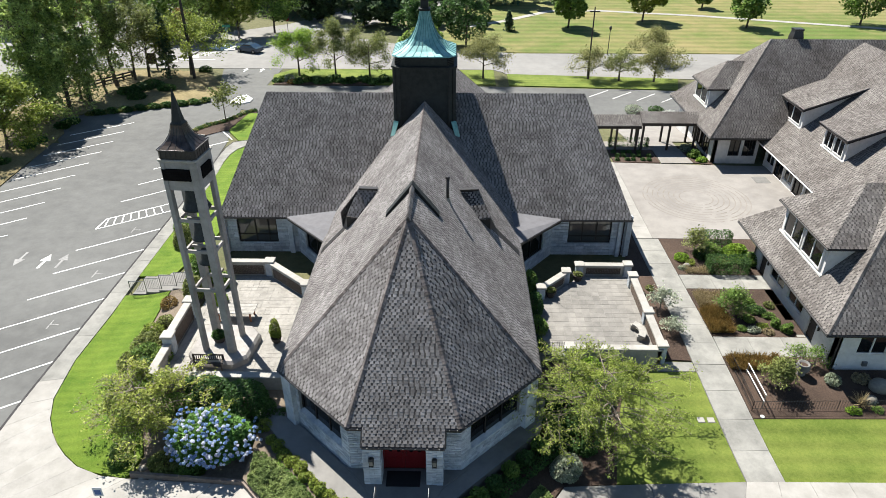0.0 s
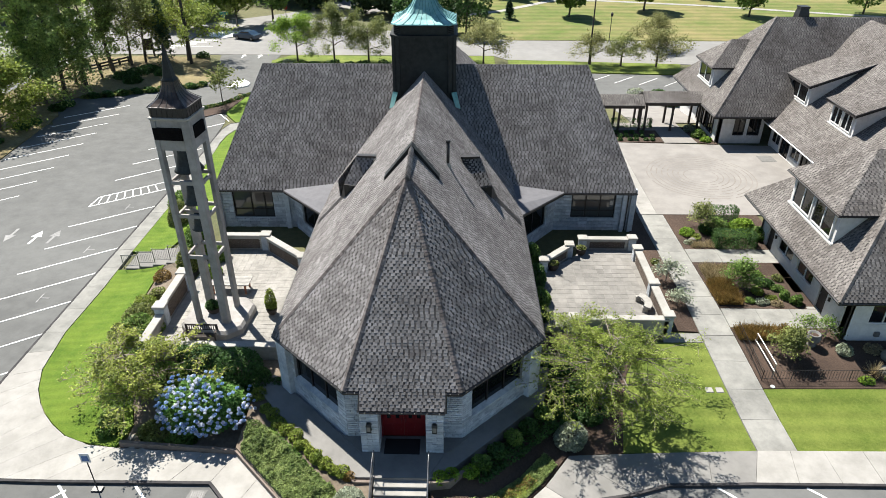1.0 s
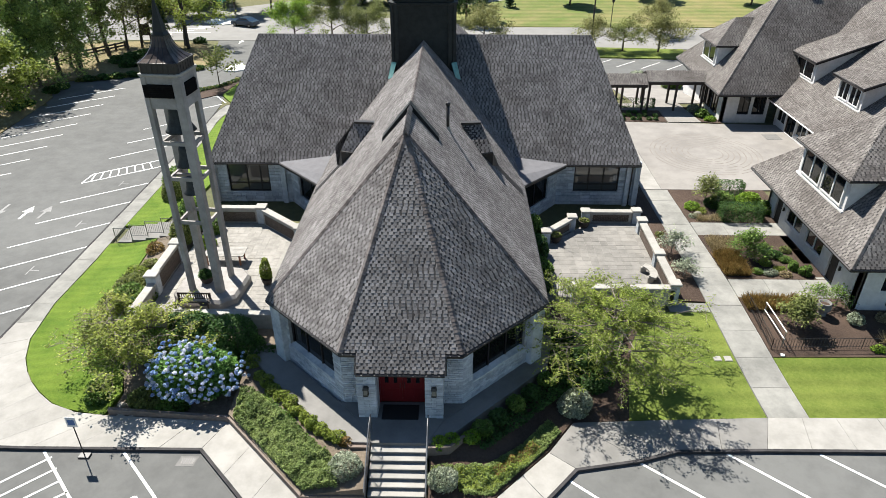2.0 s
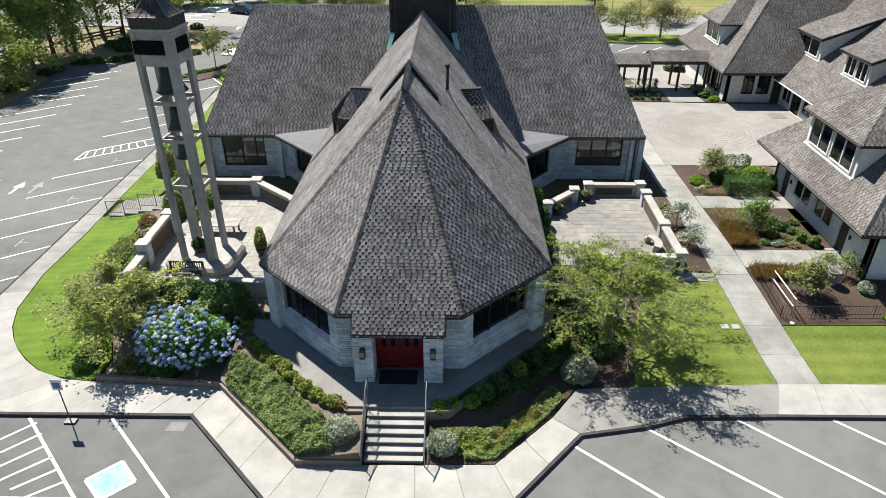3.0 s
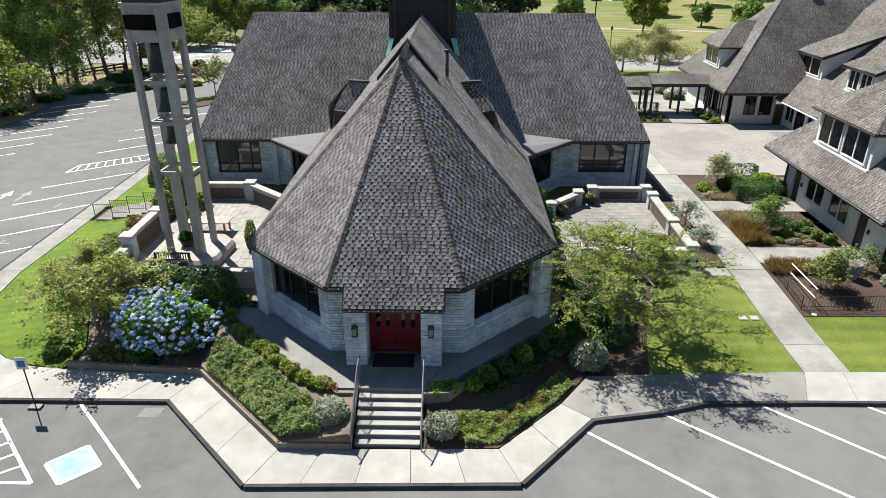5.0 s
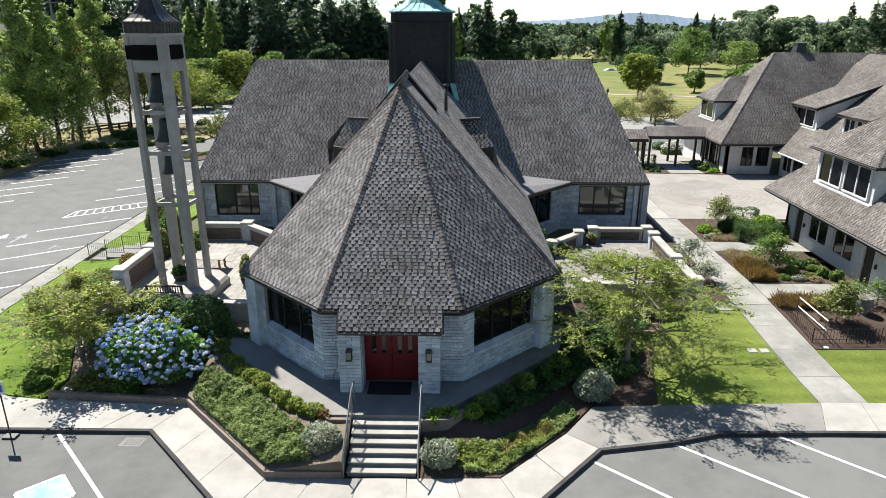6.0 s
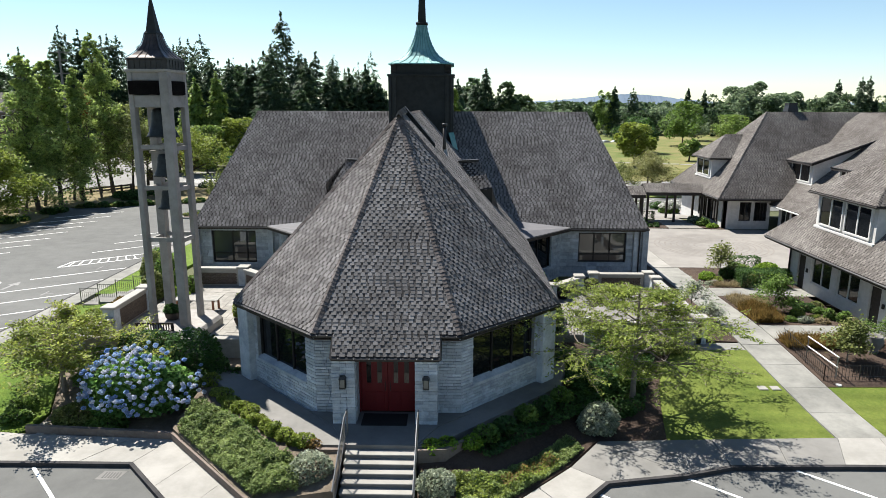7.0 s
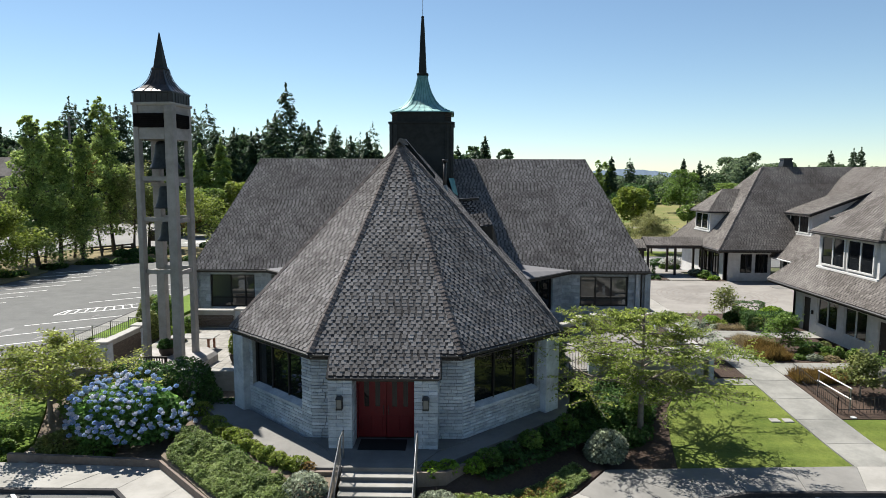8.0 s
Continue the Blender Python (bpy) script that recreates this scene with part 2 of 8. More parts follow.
class Geo:
    """Gathers vertices and faces of one mesh."""

    def __init__(self, weld=False):
        self.v, self.f, self.weld = [], [], weld

    def add(self, verts, faces):
        k = len(self.v)
        self.v += [tuple(p) for p in verts]
        self.f += [tuple(i + k for i in q) for q in faces]
        return self

    def box(self, x0, x1, y0, y1, z0, z1, c=0.0, m=None):
        """A box with its top and upright edges chamfered by c."""
        if c:
            o = [(x0 + c, y0), (x1 - c, y0), (x1, y0 + c), (x1, y1 - c), (x1 - c, y1), (x0 + c, y1), (x0, y1 - c), (x0, y0 + c)]
            i = [(x0 + c * 1.4, y0 + c), (x1 - c * 1.4, y0 + c), (x1 - c, y0 + c * 1.4), (x1 - c, y1 - c * 1.4), (x1 - c * 1.4, y1 - c),
                 (x0 + c * 1.4, y1 - c), (x0 + c, y1 - c * 1.4), (x0 + c, y0 + c * 1.4)]
            v = [(*p, z0) for p in o] + [(*p, z1 - c) for p in o] + [(*p, z1) for p in i]
            f = [tuple(range(7, -1, -1)), tuple(range(16, 24))]
            for r in (0, 8):
                f += [(r + k, r + (k + 1) % 8, r + 8 + (k + 1) % 8, r + 8 + k) for k in range(8)]
        else:
            v = [(x0, y0, z0), (x1, y0, z0), (x1, y1, z0), (x0, y1, z0), (x0, y0, z1), (x1, y0, z1), (x1, y1, z1), (x0, y1, z1)]
            f = [(3, 2, 1, 0), (4, 5, 6, 7), (0, 1, 5, 4), (1, 2, 6, 5), (2, 3, 7, 6), (3, 0, 4, 7)]
        if m is not None:
            v = [m @ Vector(p) for p in v]
        return self.add(v, f)

    def prism(self, poly, z0, z1, taper=0.0):
        """An upright prism over a 2D outline; taper shrinks the top towards the middle."""
        n = len(poly)
        cx, cy = sum(p[0] for p in poly) / n, sum(p[1] for p in poly) / n
        top = [(p[0] + (cx - p[0]) * taper, p[1] + (cy - p[1]) * taper) for p in poly]
        v = [(*p, z0) for p in poly] + [(*p, z1) for p in top]
        f = [tuple(range(n - 1, -1, -1)), tuple(range(n, 2 * n))] + [(k, (k + 1) % n, n + (k + 1) % n, n + k) for k in range(n)]
        return self.add(v, f)

    def slab(self, pts, thick):
        """A 3D polygon given thickness downwards."""
        n = len(pts)
        v = [tuple(p) for p in pts] + [(p[0], p[1], p[2] - thick) for p in pts]
        f = [tuple(range(n)), tuple(range(2 * n - 1, n - 1, -1))] + [(k, n + k, n + (k + 1) % n, (k + 1) % n) for k in range(n)]
        return self.add(v, f)

    def tube(self, pts, radii, n=7):
        pts = [Vector(p) for p in pts]
        rings = []
        for k, p in enumerate(pts):
            d = (pts[min(k + 1, len(pts) - 1)] - pts[max(k - 1, 0)]).normalized()
            s = d.orthogonal().normalized()
            t = d.cross(s)
            rings.append([p + (s * math.cos(a) + t * math.sin(a)) * radii[k] for a in (2 * math.pi * q / n for q in range(n))])
        v = [p for ring in rings for p in ring]
        f = [tuple(range(n - 1, -1, -1)), tuple(range(len(v) - n, len(v)))]
        for k in range(len(pts) - 1):
            f += [(k * n + q, k * n + (q + 1) % n, (k + 1) * n + (q + 1) % n, (k + 1) * n + q) for q in range(n)]
        return self.add(v, f)

    def rings(self, sections, cap=True):
        """Joins rings of equal length into one skin."""
        n = len(sections[0])
        v = [p for s in sections for p in s]
        f = []
        for k in range(len(sections) - 1):
            f += [(k * n + q, k * n + (q + 1) % n, (k + 1) * n + (q + 1) % n, (k + 1) * n + q) for q in range(n)]
        if cap:
            f += [tuple(range(n - 1, -1, -1)), tuple(range(len(v) - n, len(v)))]
        return self.add(v, f)

    def lathe(self, profile, n=20, at=(0, 0, 0)):
        return self.rings([[(at[0] + r * math.cos(2 * math.pi * q / n), at[1] + r * math.sin(2 * math.pi * q / n), at[2] + z) for q in range(n)] for r, z in profile])

    def mesh(self, name, mat, smooth=False):
        me = bpy.data.meshes.new(name)
        me.from_pydata(self.v, [], self.f)
        if self.weld:
            bm = bmesh.new()
            bm.from_mesh(me)
            bmesh.ops.remove_doubles(bm, verts=bm.verts[:], dist=0.0005)
            bm.to_mesh(me)
            bm.free()
        me.materials.append(mat)
        if smooth:
            me.polygons.foreach_set("use_smooth", [True] * len(me.polygons))
        me.update()
        return me


def home(parent):
    """The inverse of a parent's place: only things stand off the origin, parts carry their places in their meshes."""
    return parent.matrix_basis.inverted() if parent.parent is None else Matrix()


def part(name, geo, mat, parent=None, label="", smooth=False):
    ob = new(name, geo.mesh(name, mat, smooth) if isinstance(geo, Geo) else geo)
    if parent is not None:
        ob.parent = parent
        ob.matrix_parent_inverse = home(parent)
    if label:
        tagged(ob, label)
    return ob


def piece(name, me, m, parent):
    ob = new(name, me)
    ob.parent = parent
    ob.matrix_parent_inverse = home(parent)
    ob.matrix_basis = m
    return ob


def thing(name, x, y, z, label, category, group="", kind=""):
    ob = new(name)
    ob.location = (x, y, z)
    ob.matrix_basis = Matrix.Translation((x, y, z))
    return tagged(ob, label, category, group, kind)


def fast_mesh(name, verts, faces, mat, slots=None):
    """A mesh from arrays; all faces have the same number of corners."""
    me = bpy.data.meshes.new(name)
    nv, (nf, k) = len(verts), faces.shape
    me.vertices.add(nv)
    me.vertices.foreach_set("co", np.asarray(verts, np.float32).ravel())
    me.loops.add(nf * k)
    me.loops.foreach_set("vertex_index", faces.astype(np.int32).ravel())
    me.polygons.add(nf)
    me.polygons.foreach_set("loop_start", np.arange(0, nf * k, k, dtype=np.int32))
    for q in mat if isinstance(mat, tuple) else (mat,):
        me.materials.append(q)
    if slots is not None:
        me.polygons.foreach_set("material_index", np.asarray(slots, np.int32))
    me.update(calc_edges=True)
    me.shade_flat()
    return me


def smooth01(a, b, v):
    t = min(max((v - a) / (b - a), 0.0), 1.0)
    return t * t * (3 - 2 * t)


def ground_z(x, y):
    """Height of the ground: level lot in front and at the west, a rise towards the patios and the court."""
    back = 1.0 - smooth01(46, 56, y)
    if x > 6:
        rise = 0.95 * smooth01(0.5, 13, y)
    else:
        rise = 1.0 * smooth01(0.6, 7.5, y) * smooth01(-20.5, -15.2, x)
    far = smooth01(105, 260, y) * 1.5
    return rise * back + far


def drape(name, poly, off, mat, parent=None, label="", category="", step=1.2, skirt=0.25, kind="structure", zf=ground_z):
    """A sheet over a 2D outline, laid on the ground off metres above it, with its edges turned down."""
    bm = bmesh.new()
    bm.faces.new([bm.verts.new((p[0], p[1], 0)) for p in poly])
    xs, ys = [p[0] for p in poly], [p[1] for p in poly]
    for lo, hi, axis in ((min(xs), max(xs), 0), (min(ys), max(ys), 1)):
        k = max(1, int((hi - lo) / step))
        for q in range(1, k):
            co = [0, 0, 0]
            no = [0, 0, 0]
            co[axis], no[axis] = lo + (hi - lo) * q / k, 1
            bmesh.ops.bisect_plane(bm, geom=bm.verts[:] + bm.edges[:] + bm.faces[:], plane_co=co, plane_no=no)
    for v in bm.verts:
        v.co.z = zf(v.co.x, v.co.y) + off
    if skirt:
        edges = [e for e in bm.edges if e.is_boundary]
        made = bmesh.ops.extrude_edge_only(bm, edges=edges)
        for v in made["geom"]:
            if isinstance(v, bmesh.types.BMVert):
                v.co.z -= skirt
    bmesh.ops.recalc_face_normals(bm, faces=bm.faces[:])
    up = [f for f in bm.faces if abs(f.normal.z) > 0.5]
    if up and sum(f.normal.z for f in up) < 0:
        bmesh.ops.reverse_faces(bm, faces=bm.faces[:])
    me = bpy.data.meshes.new(name)
    bm.to_mesh(me)
    bm.free()
    me.materials.append(mat)
    ob = new(name, me)
    if parent is not None:
        ob.parent = parent
    if kind or label:
        tagged(ob, label, category, "", kind)
    return ob


def strip(geo, a, b, width, z, t=0.006):
    """A painted line from a to b."""
    a, b = Vector((*a, 0)), Vector((*b, 0))
    d = (b - a).normalized()
    s = Vector((-d.y, d.x, 0)) * width / 2
    t += 0.0012 * (len(geo.v) // 8 % 6)
    geo.slab([(*(a - s).xy, z + t), (*(b - s).xy, z + t), (*(b + s).xy, z + t), (*(a + s).xy, z + t)], t + 0.01)


# ---- ground, lots, roads ----
def ground_sheet():
    xs = sorted(set([-2500, -1200, -600, -300, -150] + list(range(-80, 121, 2)) + [150, 300, 600, 1200, 2500]))
    ys = sorted(set([-900, -300, -100] + list(range(-40, 130, 2)) + list(range(130, 320, 15)) + [400, 700, 1300, 3500]))
    verts = [(x, y, ground_z(x, y) - 0.06) for y in ys for x in xs]
    n = len(xs)
    faces = [(j * n + i, j * n + i + 1, (j + 1) * n + i + 1, (j + 1) * n + i) for j in range(len(ys) - 1) for i in range(n - 1)]
    g = Geo().add(verts, faces)
    return tagged(part("ground", g, ROUGH_GROUND), "rough grass and soil reaching to the horizon", "ground", kind="structure")


ground_sheet()

drape("front_lot", [(-53.9, -34), (60, -34), (60, -0.5), (20.5, -0.57), (16.5, -0.6), (12.4, -0.73), (10.6, -1.31), (7.74, -1.86), (4.75, -5.2), (-4.54, -5.47),
                    (-8.84, -1.03), (-20.5, -1.1), (-22.1, 0.2), (-22.65, 2.5), (-22.65, 36), (-23.2, 47), (-53.9, 47), (-53.9, 20)], 0.0, ASPHALT,
      None, "grey asphalt parking lot with painted stalls", "parking lot", step=40, skirt=0.05)
drape("entry_drive", [(-42, 47), (-23.2, 47), (-24.6, 56), (-25.2, 62), (-24.3, 69), (-24, 78), (-33, 78), (-31.2, 70.5), (-29.5, 66), (-30.5, 62.2), (-35, 60.6), (-41, 59.3), (-46, 55), (-44, 50)], -0.008, ASPHALT,
      None, "grey asphalt drive to the street", "driveway", step=40, skirt=0.05)
drape("rear_lot", [(-25.6, 59.2), (-23.2, 58.5), (-22, 57.5), (60, 57.5), (60, 67.5), (33, 68), (8, 69.4), (-24.6, 69.4)], 0.0, ASPHALT, None, "grey asphalt lot behind the church", "parking lot", step=20, skirt=0.05)
drape("street", [(-400, 78.2), (8, 78.1), (9.9, 75.8), (34.5, 73.8), (60, 72), (400, 50), (400, 88.2), (12, 88.0), (-4, 92), (-20, 101), (-30, 99), (-36, 97), (-400, 100)], 0.012, ROAD, None, "pale worn asphalt street", "road", step=60, skirt=0.05)
drape("side_street", [(-36, 92), (-24, 95), (20, 160), (8, 168), (-30, 110), (-48, 96)], 0.018, ROAD, None, "pale worn asphalt side street", "road", step=30, skirt=0.05)
drape("west_street", [(-54, -30), (-54, 70), (-52, 78), (-54, 101), (-62, 175), (-84, 175), (-70, 101), (-68, -30)], 0.02, ROAD, None, "pale worn asphalt side street", "road", step=30, skirt=0.05)

# stall lines and other paint
paint = Geo()
for k in range(9):
    strip(paint, (-28.3, 23.65 - 3.5 * k), (-22.72, 27.5 - 3.49 * k), 0.11, 0.0)
for y, x1 in ((32.5, -22.85), (36.26, -23.3), (40.0, -24.8)):
    strip(paint, (-28.55, y), (x1, y + 0.78 * (x1 + 28.55)), 0.11, 0.0)
for k in range(-3, 9):
    x, y = -35.44 - 0.125 * k, 29.16 + 3.085 * k
    strip(paint, (x, y), (x - 5.6, y - 4.4), 0.11, 0.0)
for a, b in (((7.45, -2.45), (11.44, -5.86)), ((10.67, -1.4), (15.94, -5.75)), ((14.67, -0.8), (19.9, -5.5)), ((18.8, -0.75), (24.0, -5.4)), ((22.9, -0.7), (28, -5.3)),
             ((-12.29, -1.25), (-8.05, -5.56)), ((-15.91, -1.25), (-11.81, -5.42)), ((-11.81, -5.42), (-17.4, -5.42)), ((-20.0, -1.25), (-16.0, -5.42))):
    strip(paint, a, b, 0.12, 0.0)
for k in range(6):
    a = -15.5 + 0.55 * k
    strip(paint, (a + 0.1, -1.55 - 0.62 * k), (a - 2.0 + 0.2 * k, -3.6 - 0.36 * k), 0.1, 0.0)
for a, b in (((-26.4, 49.6), (-24.75, 51.0)), ((-24.75, 51.0), (-22.95, 48.5)), ((-24.9, 46.5), (-23.2, 48.0))):
    strip(paint, a, b, 0.14, 0.0)
# cross-hatched bay on the west side
hl = [(-28.4, 27.23), (-23.2, 30.8), (-23.75, 32.3), (-28.32, 29.08)]
for k in range(4):
    strip(paint, hl[k], hl[(k + 1) % 4], 0.12, 0.0)
for k in range(1, 9):
    f = k / 9
    a = Vector(hl[0]).lerp(Vector(hl[1]), f)
    b = Vector(hl[3]).lerp(Vector(hl[2]), max(0.0, f - 0.07))
    strip(paint, a, b, 0.1, 0.0)
# direction arrows, some nearly worn away
worn = Geo()
for geo, cx, cy, way in ((paint, -29.95, 21.9, 1), (worn, -28.6, 22.0, 1), (worn, -32.05, 22.3, -1), (paint, -29.45, 77.2, 1), (paint, -26.97, 77.2, 1)):
    strip(geo, (cx, cy - 1.0 * way), (cx, cy + 0.2 * way), 0.2, 0.0)
    geo.add([(cx - 0.42, cy + 0.1 * way, 0.007), (cx + 0.42, cy + 0.1 * way, 0.007), (cx, cy + 1.1 * way, 0.007)], [(0, 1, 2)])
for x, y in ((-25.1, 20.2), (-25.1, 13.8), (-25.1, 27.2), (-25.1, 6.9)):
    strip(worn, (x, y - 0.5), (x, y + 0.5), 0.1, 0.0)
    strip(worn, (x, y), (x + 0.6, y), 0.1, 0.0)
tagged(part("worn_markings", worn, LINE_WORN), "nearly worn away grey arrows and stall marks", "road marking", kind="structure")
# rear stall lines
for k in range(7):
    strip(paint, (20.2 + 3.05 * k, 65.0 - 0.7 * k), (23.3 + 3.05 * k, 68.0 - 0.7 * k), 0.1, 0.0)
# crosswalk and street edge lines
for k in range(5):
    strip(paint, (-44.2 + 1.25 * k, 82.0 + 1.3 * k), (-41.6 + 1.25 * k, 82.0 + 1.3 * k), 0.5, 0.02)
strip(paint, (-44, 83.2), (-36, 83.2), 0.25, 0.014)
tagged(part("pavement_markings", paint, LINE), "worn white stall lines and arrows painted on asphalt", "road marking", kind="structure")
hc = Geo().slab([(-11.82, -4.54, 0.007), (-10.85, -5.46, 0.007), (-9.88, -4.56, 0.007), (-10.8, -3.6, 0.007)], 0.02)
tagged(part("accessible_bay_marking", hc, LINE_BLUE), "worn pale blue and white accessible bay square", "road marking", kind="structure")
hcb = Geo()
for a, b in (((-11.82, -4.54), (-10.85, -5.46)), ((-10.85, -5.46), (-9.88, -4.56)), ((-9.88, -4.56), (-10.8, -3.6)), ((-10.8, -3.6), (-11.82, -4.54)) ):
    strip(hcb, a, b, 0.14, 0.007)
part("bay_border", hcb, LINE, bpy.data.objects["accessible_bay_marking"])
drain = Geo().slab([(-9.75, -1.95, 0.006), (-8.95, -1.95, 0.006), (-8.85, -1.4, 0.006), (-9.65, -1.4, 0.006)], 0.02)
drain_ob = tagged(part("storm_drain", drain, KERB_GREY), "concrete storm drain frame set in asphalt", "drain")
grate = Geo()
for k in range(6):
    grate.box(-9.55 + 0.1 * k, -9.5 + 0.1 * k, -1.85, -1.5, 0.004, 0.014)
part("grate", grate, DARK_METAL, drain_ob, "dark iron grate bars")

# ---- pavements: slabs between an outer kerb line and an inner edge ----
pavement = tagged(part("pavement", Geo().box(-2.4, 2.6, -5.2, -3.9, 0.02, 0.10), CONCRETE), "pale concrete sidewalk of jointed slabs", "pavement", kind="structure")
OUTER = [(-22.2, 0.8), (-21.5, 0.1), (-20.9, -0.5), (-20.2, -1.0), (-18.6, -1.05), (-16.56, -1.08), (-8.84, -1.03), (-4.54, -5.45), (4.75, -5.2), (7.74, -1.86), (10.6, -1.31), (12.4, -0.73), (16.5, -0.6), (20.5, -0.57), (34, -0.5)]
INNER = [(-19.58, 3.93), (-18.91, 3.13), (-18.08, 2.36), (-17.07, 1.63), (-15.6, 1.08), (-14.2, 0.92), (-8.14, 0.6), (-3.8, -3.77), (4.1, -3.6), (6.7, -1.0), (8.05, 0.84), (12.4, 1.1), (17.3, 1.33), (20.5, 1.38), (34, 1.5)]
for (a, b, c, d) in zip(OUTER, OUTER[1:], INNER[1:], INNER):
    a, b, c, d = (Vector(p) for p in (a, b, c, d))
    n = max(1, round((b - a).length / 2.0))
    for k in range(n):
        q = [a.lerp(b, k / n), a.lerp(b, (k + 1) / n), d.lerp(c, (k + 1) / n), d.lerp(c, k / n)]
        mid = sum(q, Vector((0, 0))) / 4
        q = [p + (mid - p).normalized() * 0.012 for p in q]
        dz = 0.004 * ((k * 7) % 3 - 1)
        part("slab", Geo().slab([(p.x, p.y, ground_z(p.x, max(p.y, 0)) * 0.6 + 0.145 + dz) for p in q], 0.2), CONCRETE_OLD if 8.1 < mid.x < 17 else CONCRETE, pavement)
# wide apron at the south-west corner, and the west walk
WESTW = [(-18.5, 48.2), (-21.4, 47.8), (-22.4, 47.3), (-22.75, 45.6), (-22.75, 42.8), (-22.6, 39.5), (-22.6, 36.0), (-22.6, 28.0), (-22.6, 20), (-22.6, 15), (-22.6, 10), (-22.6, 6), (-22.5, 2.6), (-22.2, 0.8)]
WESTI = [(-18.5, 47.0), (-20.8, 46.2), (-21.4, 45.3), (-21.75, 43.8), (-21.8, 41.8), (-21.6, 39.5), (-21.4, 36.0), (-21.5, 28.0), (-21.45, 20), (-21.32, 15), (-21.4, 10), (-20.95, 6.6), (-20.28, 4.98), (-19.58, 3.93)]
for (a, b, c, d) in zip(WESTW, WESTW[1:], WESTI[1:], WESTI):
    a, b, c, d = (Vector(p) for p in (a, b, c, d))
    n = max(1, round((b - a).length / 2.0))
    for k in range(n):
        q = [a.lerp(b, k / n), a.lerp(b, (k + 1) / n), d.lerp(c, (k + 1) / n), d.lerp(c, k / n)]
        mid = sum(q, Vector((0, 0))) / 4
        q = [p + (mid - p).normalized() * 0.012 for p in q]
        part("slab", Geo().slab([(p.x, p.y, 0.14) for p in reversed(q)], 0.2), CONCRETE_WALK if mid.y > 8.5 else CONCRETE, pavement)
# kerb strip along the outer edge, far darker than the slabs
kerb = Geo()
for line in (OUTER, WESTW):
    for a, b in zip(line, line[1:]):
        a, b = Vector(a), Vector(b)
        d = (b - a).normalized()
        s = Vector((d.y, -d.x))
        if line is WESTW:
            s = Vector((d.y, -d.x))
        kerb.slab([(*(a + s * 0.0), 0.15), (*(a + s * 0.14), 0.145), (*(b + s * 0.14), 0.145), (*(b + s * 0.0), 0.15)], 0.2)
part("kerb", kerb, KERB_DARK, pavement, "near-black kerb face")

# east walks (each its own run of slabs), following the slope
east_walk = tagged(part("garden_walk", Geo().box(17.6, 18.6, 2, 3, -0.15, 0.0), CONCRETE_OLD), "grey concrete garden walk of jointed slabs", "walkway", kind="structure")


def walk_slabs(x0, x1, y0, y1, mat=CONCRETE_WALK, along="y", length=1.9, off=0.03, lean=0.0):
    n = max(1, round((y1 - y0 if along == "y" else x1 - x0) / length))
    for k in range(n):
        if along == "y":
            a, b = y0 + (y1 - y0) * k / n + 0.01, y0 + (y1 - y0) * (k + 1) / n - 0.01
            s, t = lean * (a - y0), lean * (b - y0)
            q = [(x0 + s, a), (x1 + s, a), (x1 + t, b), (x0 + t, b)]
        else:
            a, b = x0 + (x1 - x0) * k / n + 0.01, x0 + (x1 - x0) * (k + 1) / n - 0.01
            q = [(a, y0), (b, y0), (b, y1), (a, y1)]
        part("slab", Geo().slab([(p[0], p[1], ground_z(*p) + off) for p in q], 0.2), mat, east_walk)


walk_slabs(17.38, 19.33, 1.35, 9.6, lean=-0.04)
walk_slabs(17.05, 19.0, 9.62, 24.8, lean=-0.012)
walk_slabs(19.02, 25.4, 10.35, 12.15, along="x")
walk_slabs(18.94, 25.4, 17.65, 19.45, along="x")
walk_slabs(16.9, 18.4, 24.86, 40.5, mat=CONCRETE)
walk_slabs(14.7, 17.0, 9.0, 9.75, along="x")
walk_slabs(24.42, 24.95, 12.2, 17.6)
drape("court", [(18.42, 24.88), (29.0, 24.88), (33.5, 27.6), (33.5, 39.7), (28.3, 39.9), (18.42, 40.4)], 0.03, COURT, None, "pale paved court with a faint labyrinth", "courtyard", step=2.5)
drape("court_walk", [(23.2, 40.4), (26.4, 40.4), (24.8, 57.5), (20.5, 57.5), (21.2, 46.2), (16.6, 46.2), (16.6, 43.9), (23.2, 43.9)], 0.034, COURT, None, "pale concrete walk under the covered way", "walkway", step=2.5)
lab = Geo()
for r in (1.4, 1.87, 2.34, 2.81, 3.28, 3.75, 4.22, 4.6):
    n = 56
    for k in range(n):
        if (k * 5 + int(r * 10)) % 19 < 2:
            continue
        a0, a1 = 2 * math.pi * k / n, 2 * math.pi * (k + 1) / n
        v = [(24.2 + q * math.cos(a), 32.4 + q * math.sin(a), 0.95 + 0.036) for a, q in ((a0, r), (a1, r), (a1, r + 0.11), (a0, r + 0.11))]
        lab.add(v, [(3, 2, 1, 0)])
tagged(part("labyrinth", lab, LABYRINTH), "faint tan labyrinth rings set in the court", "labyrinth", kind="structure")

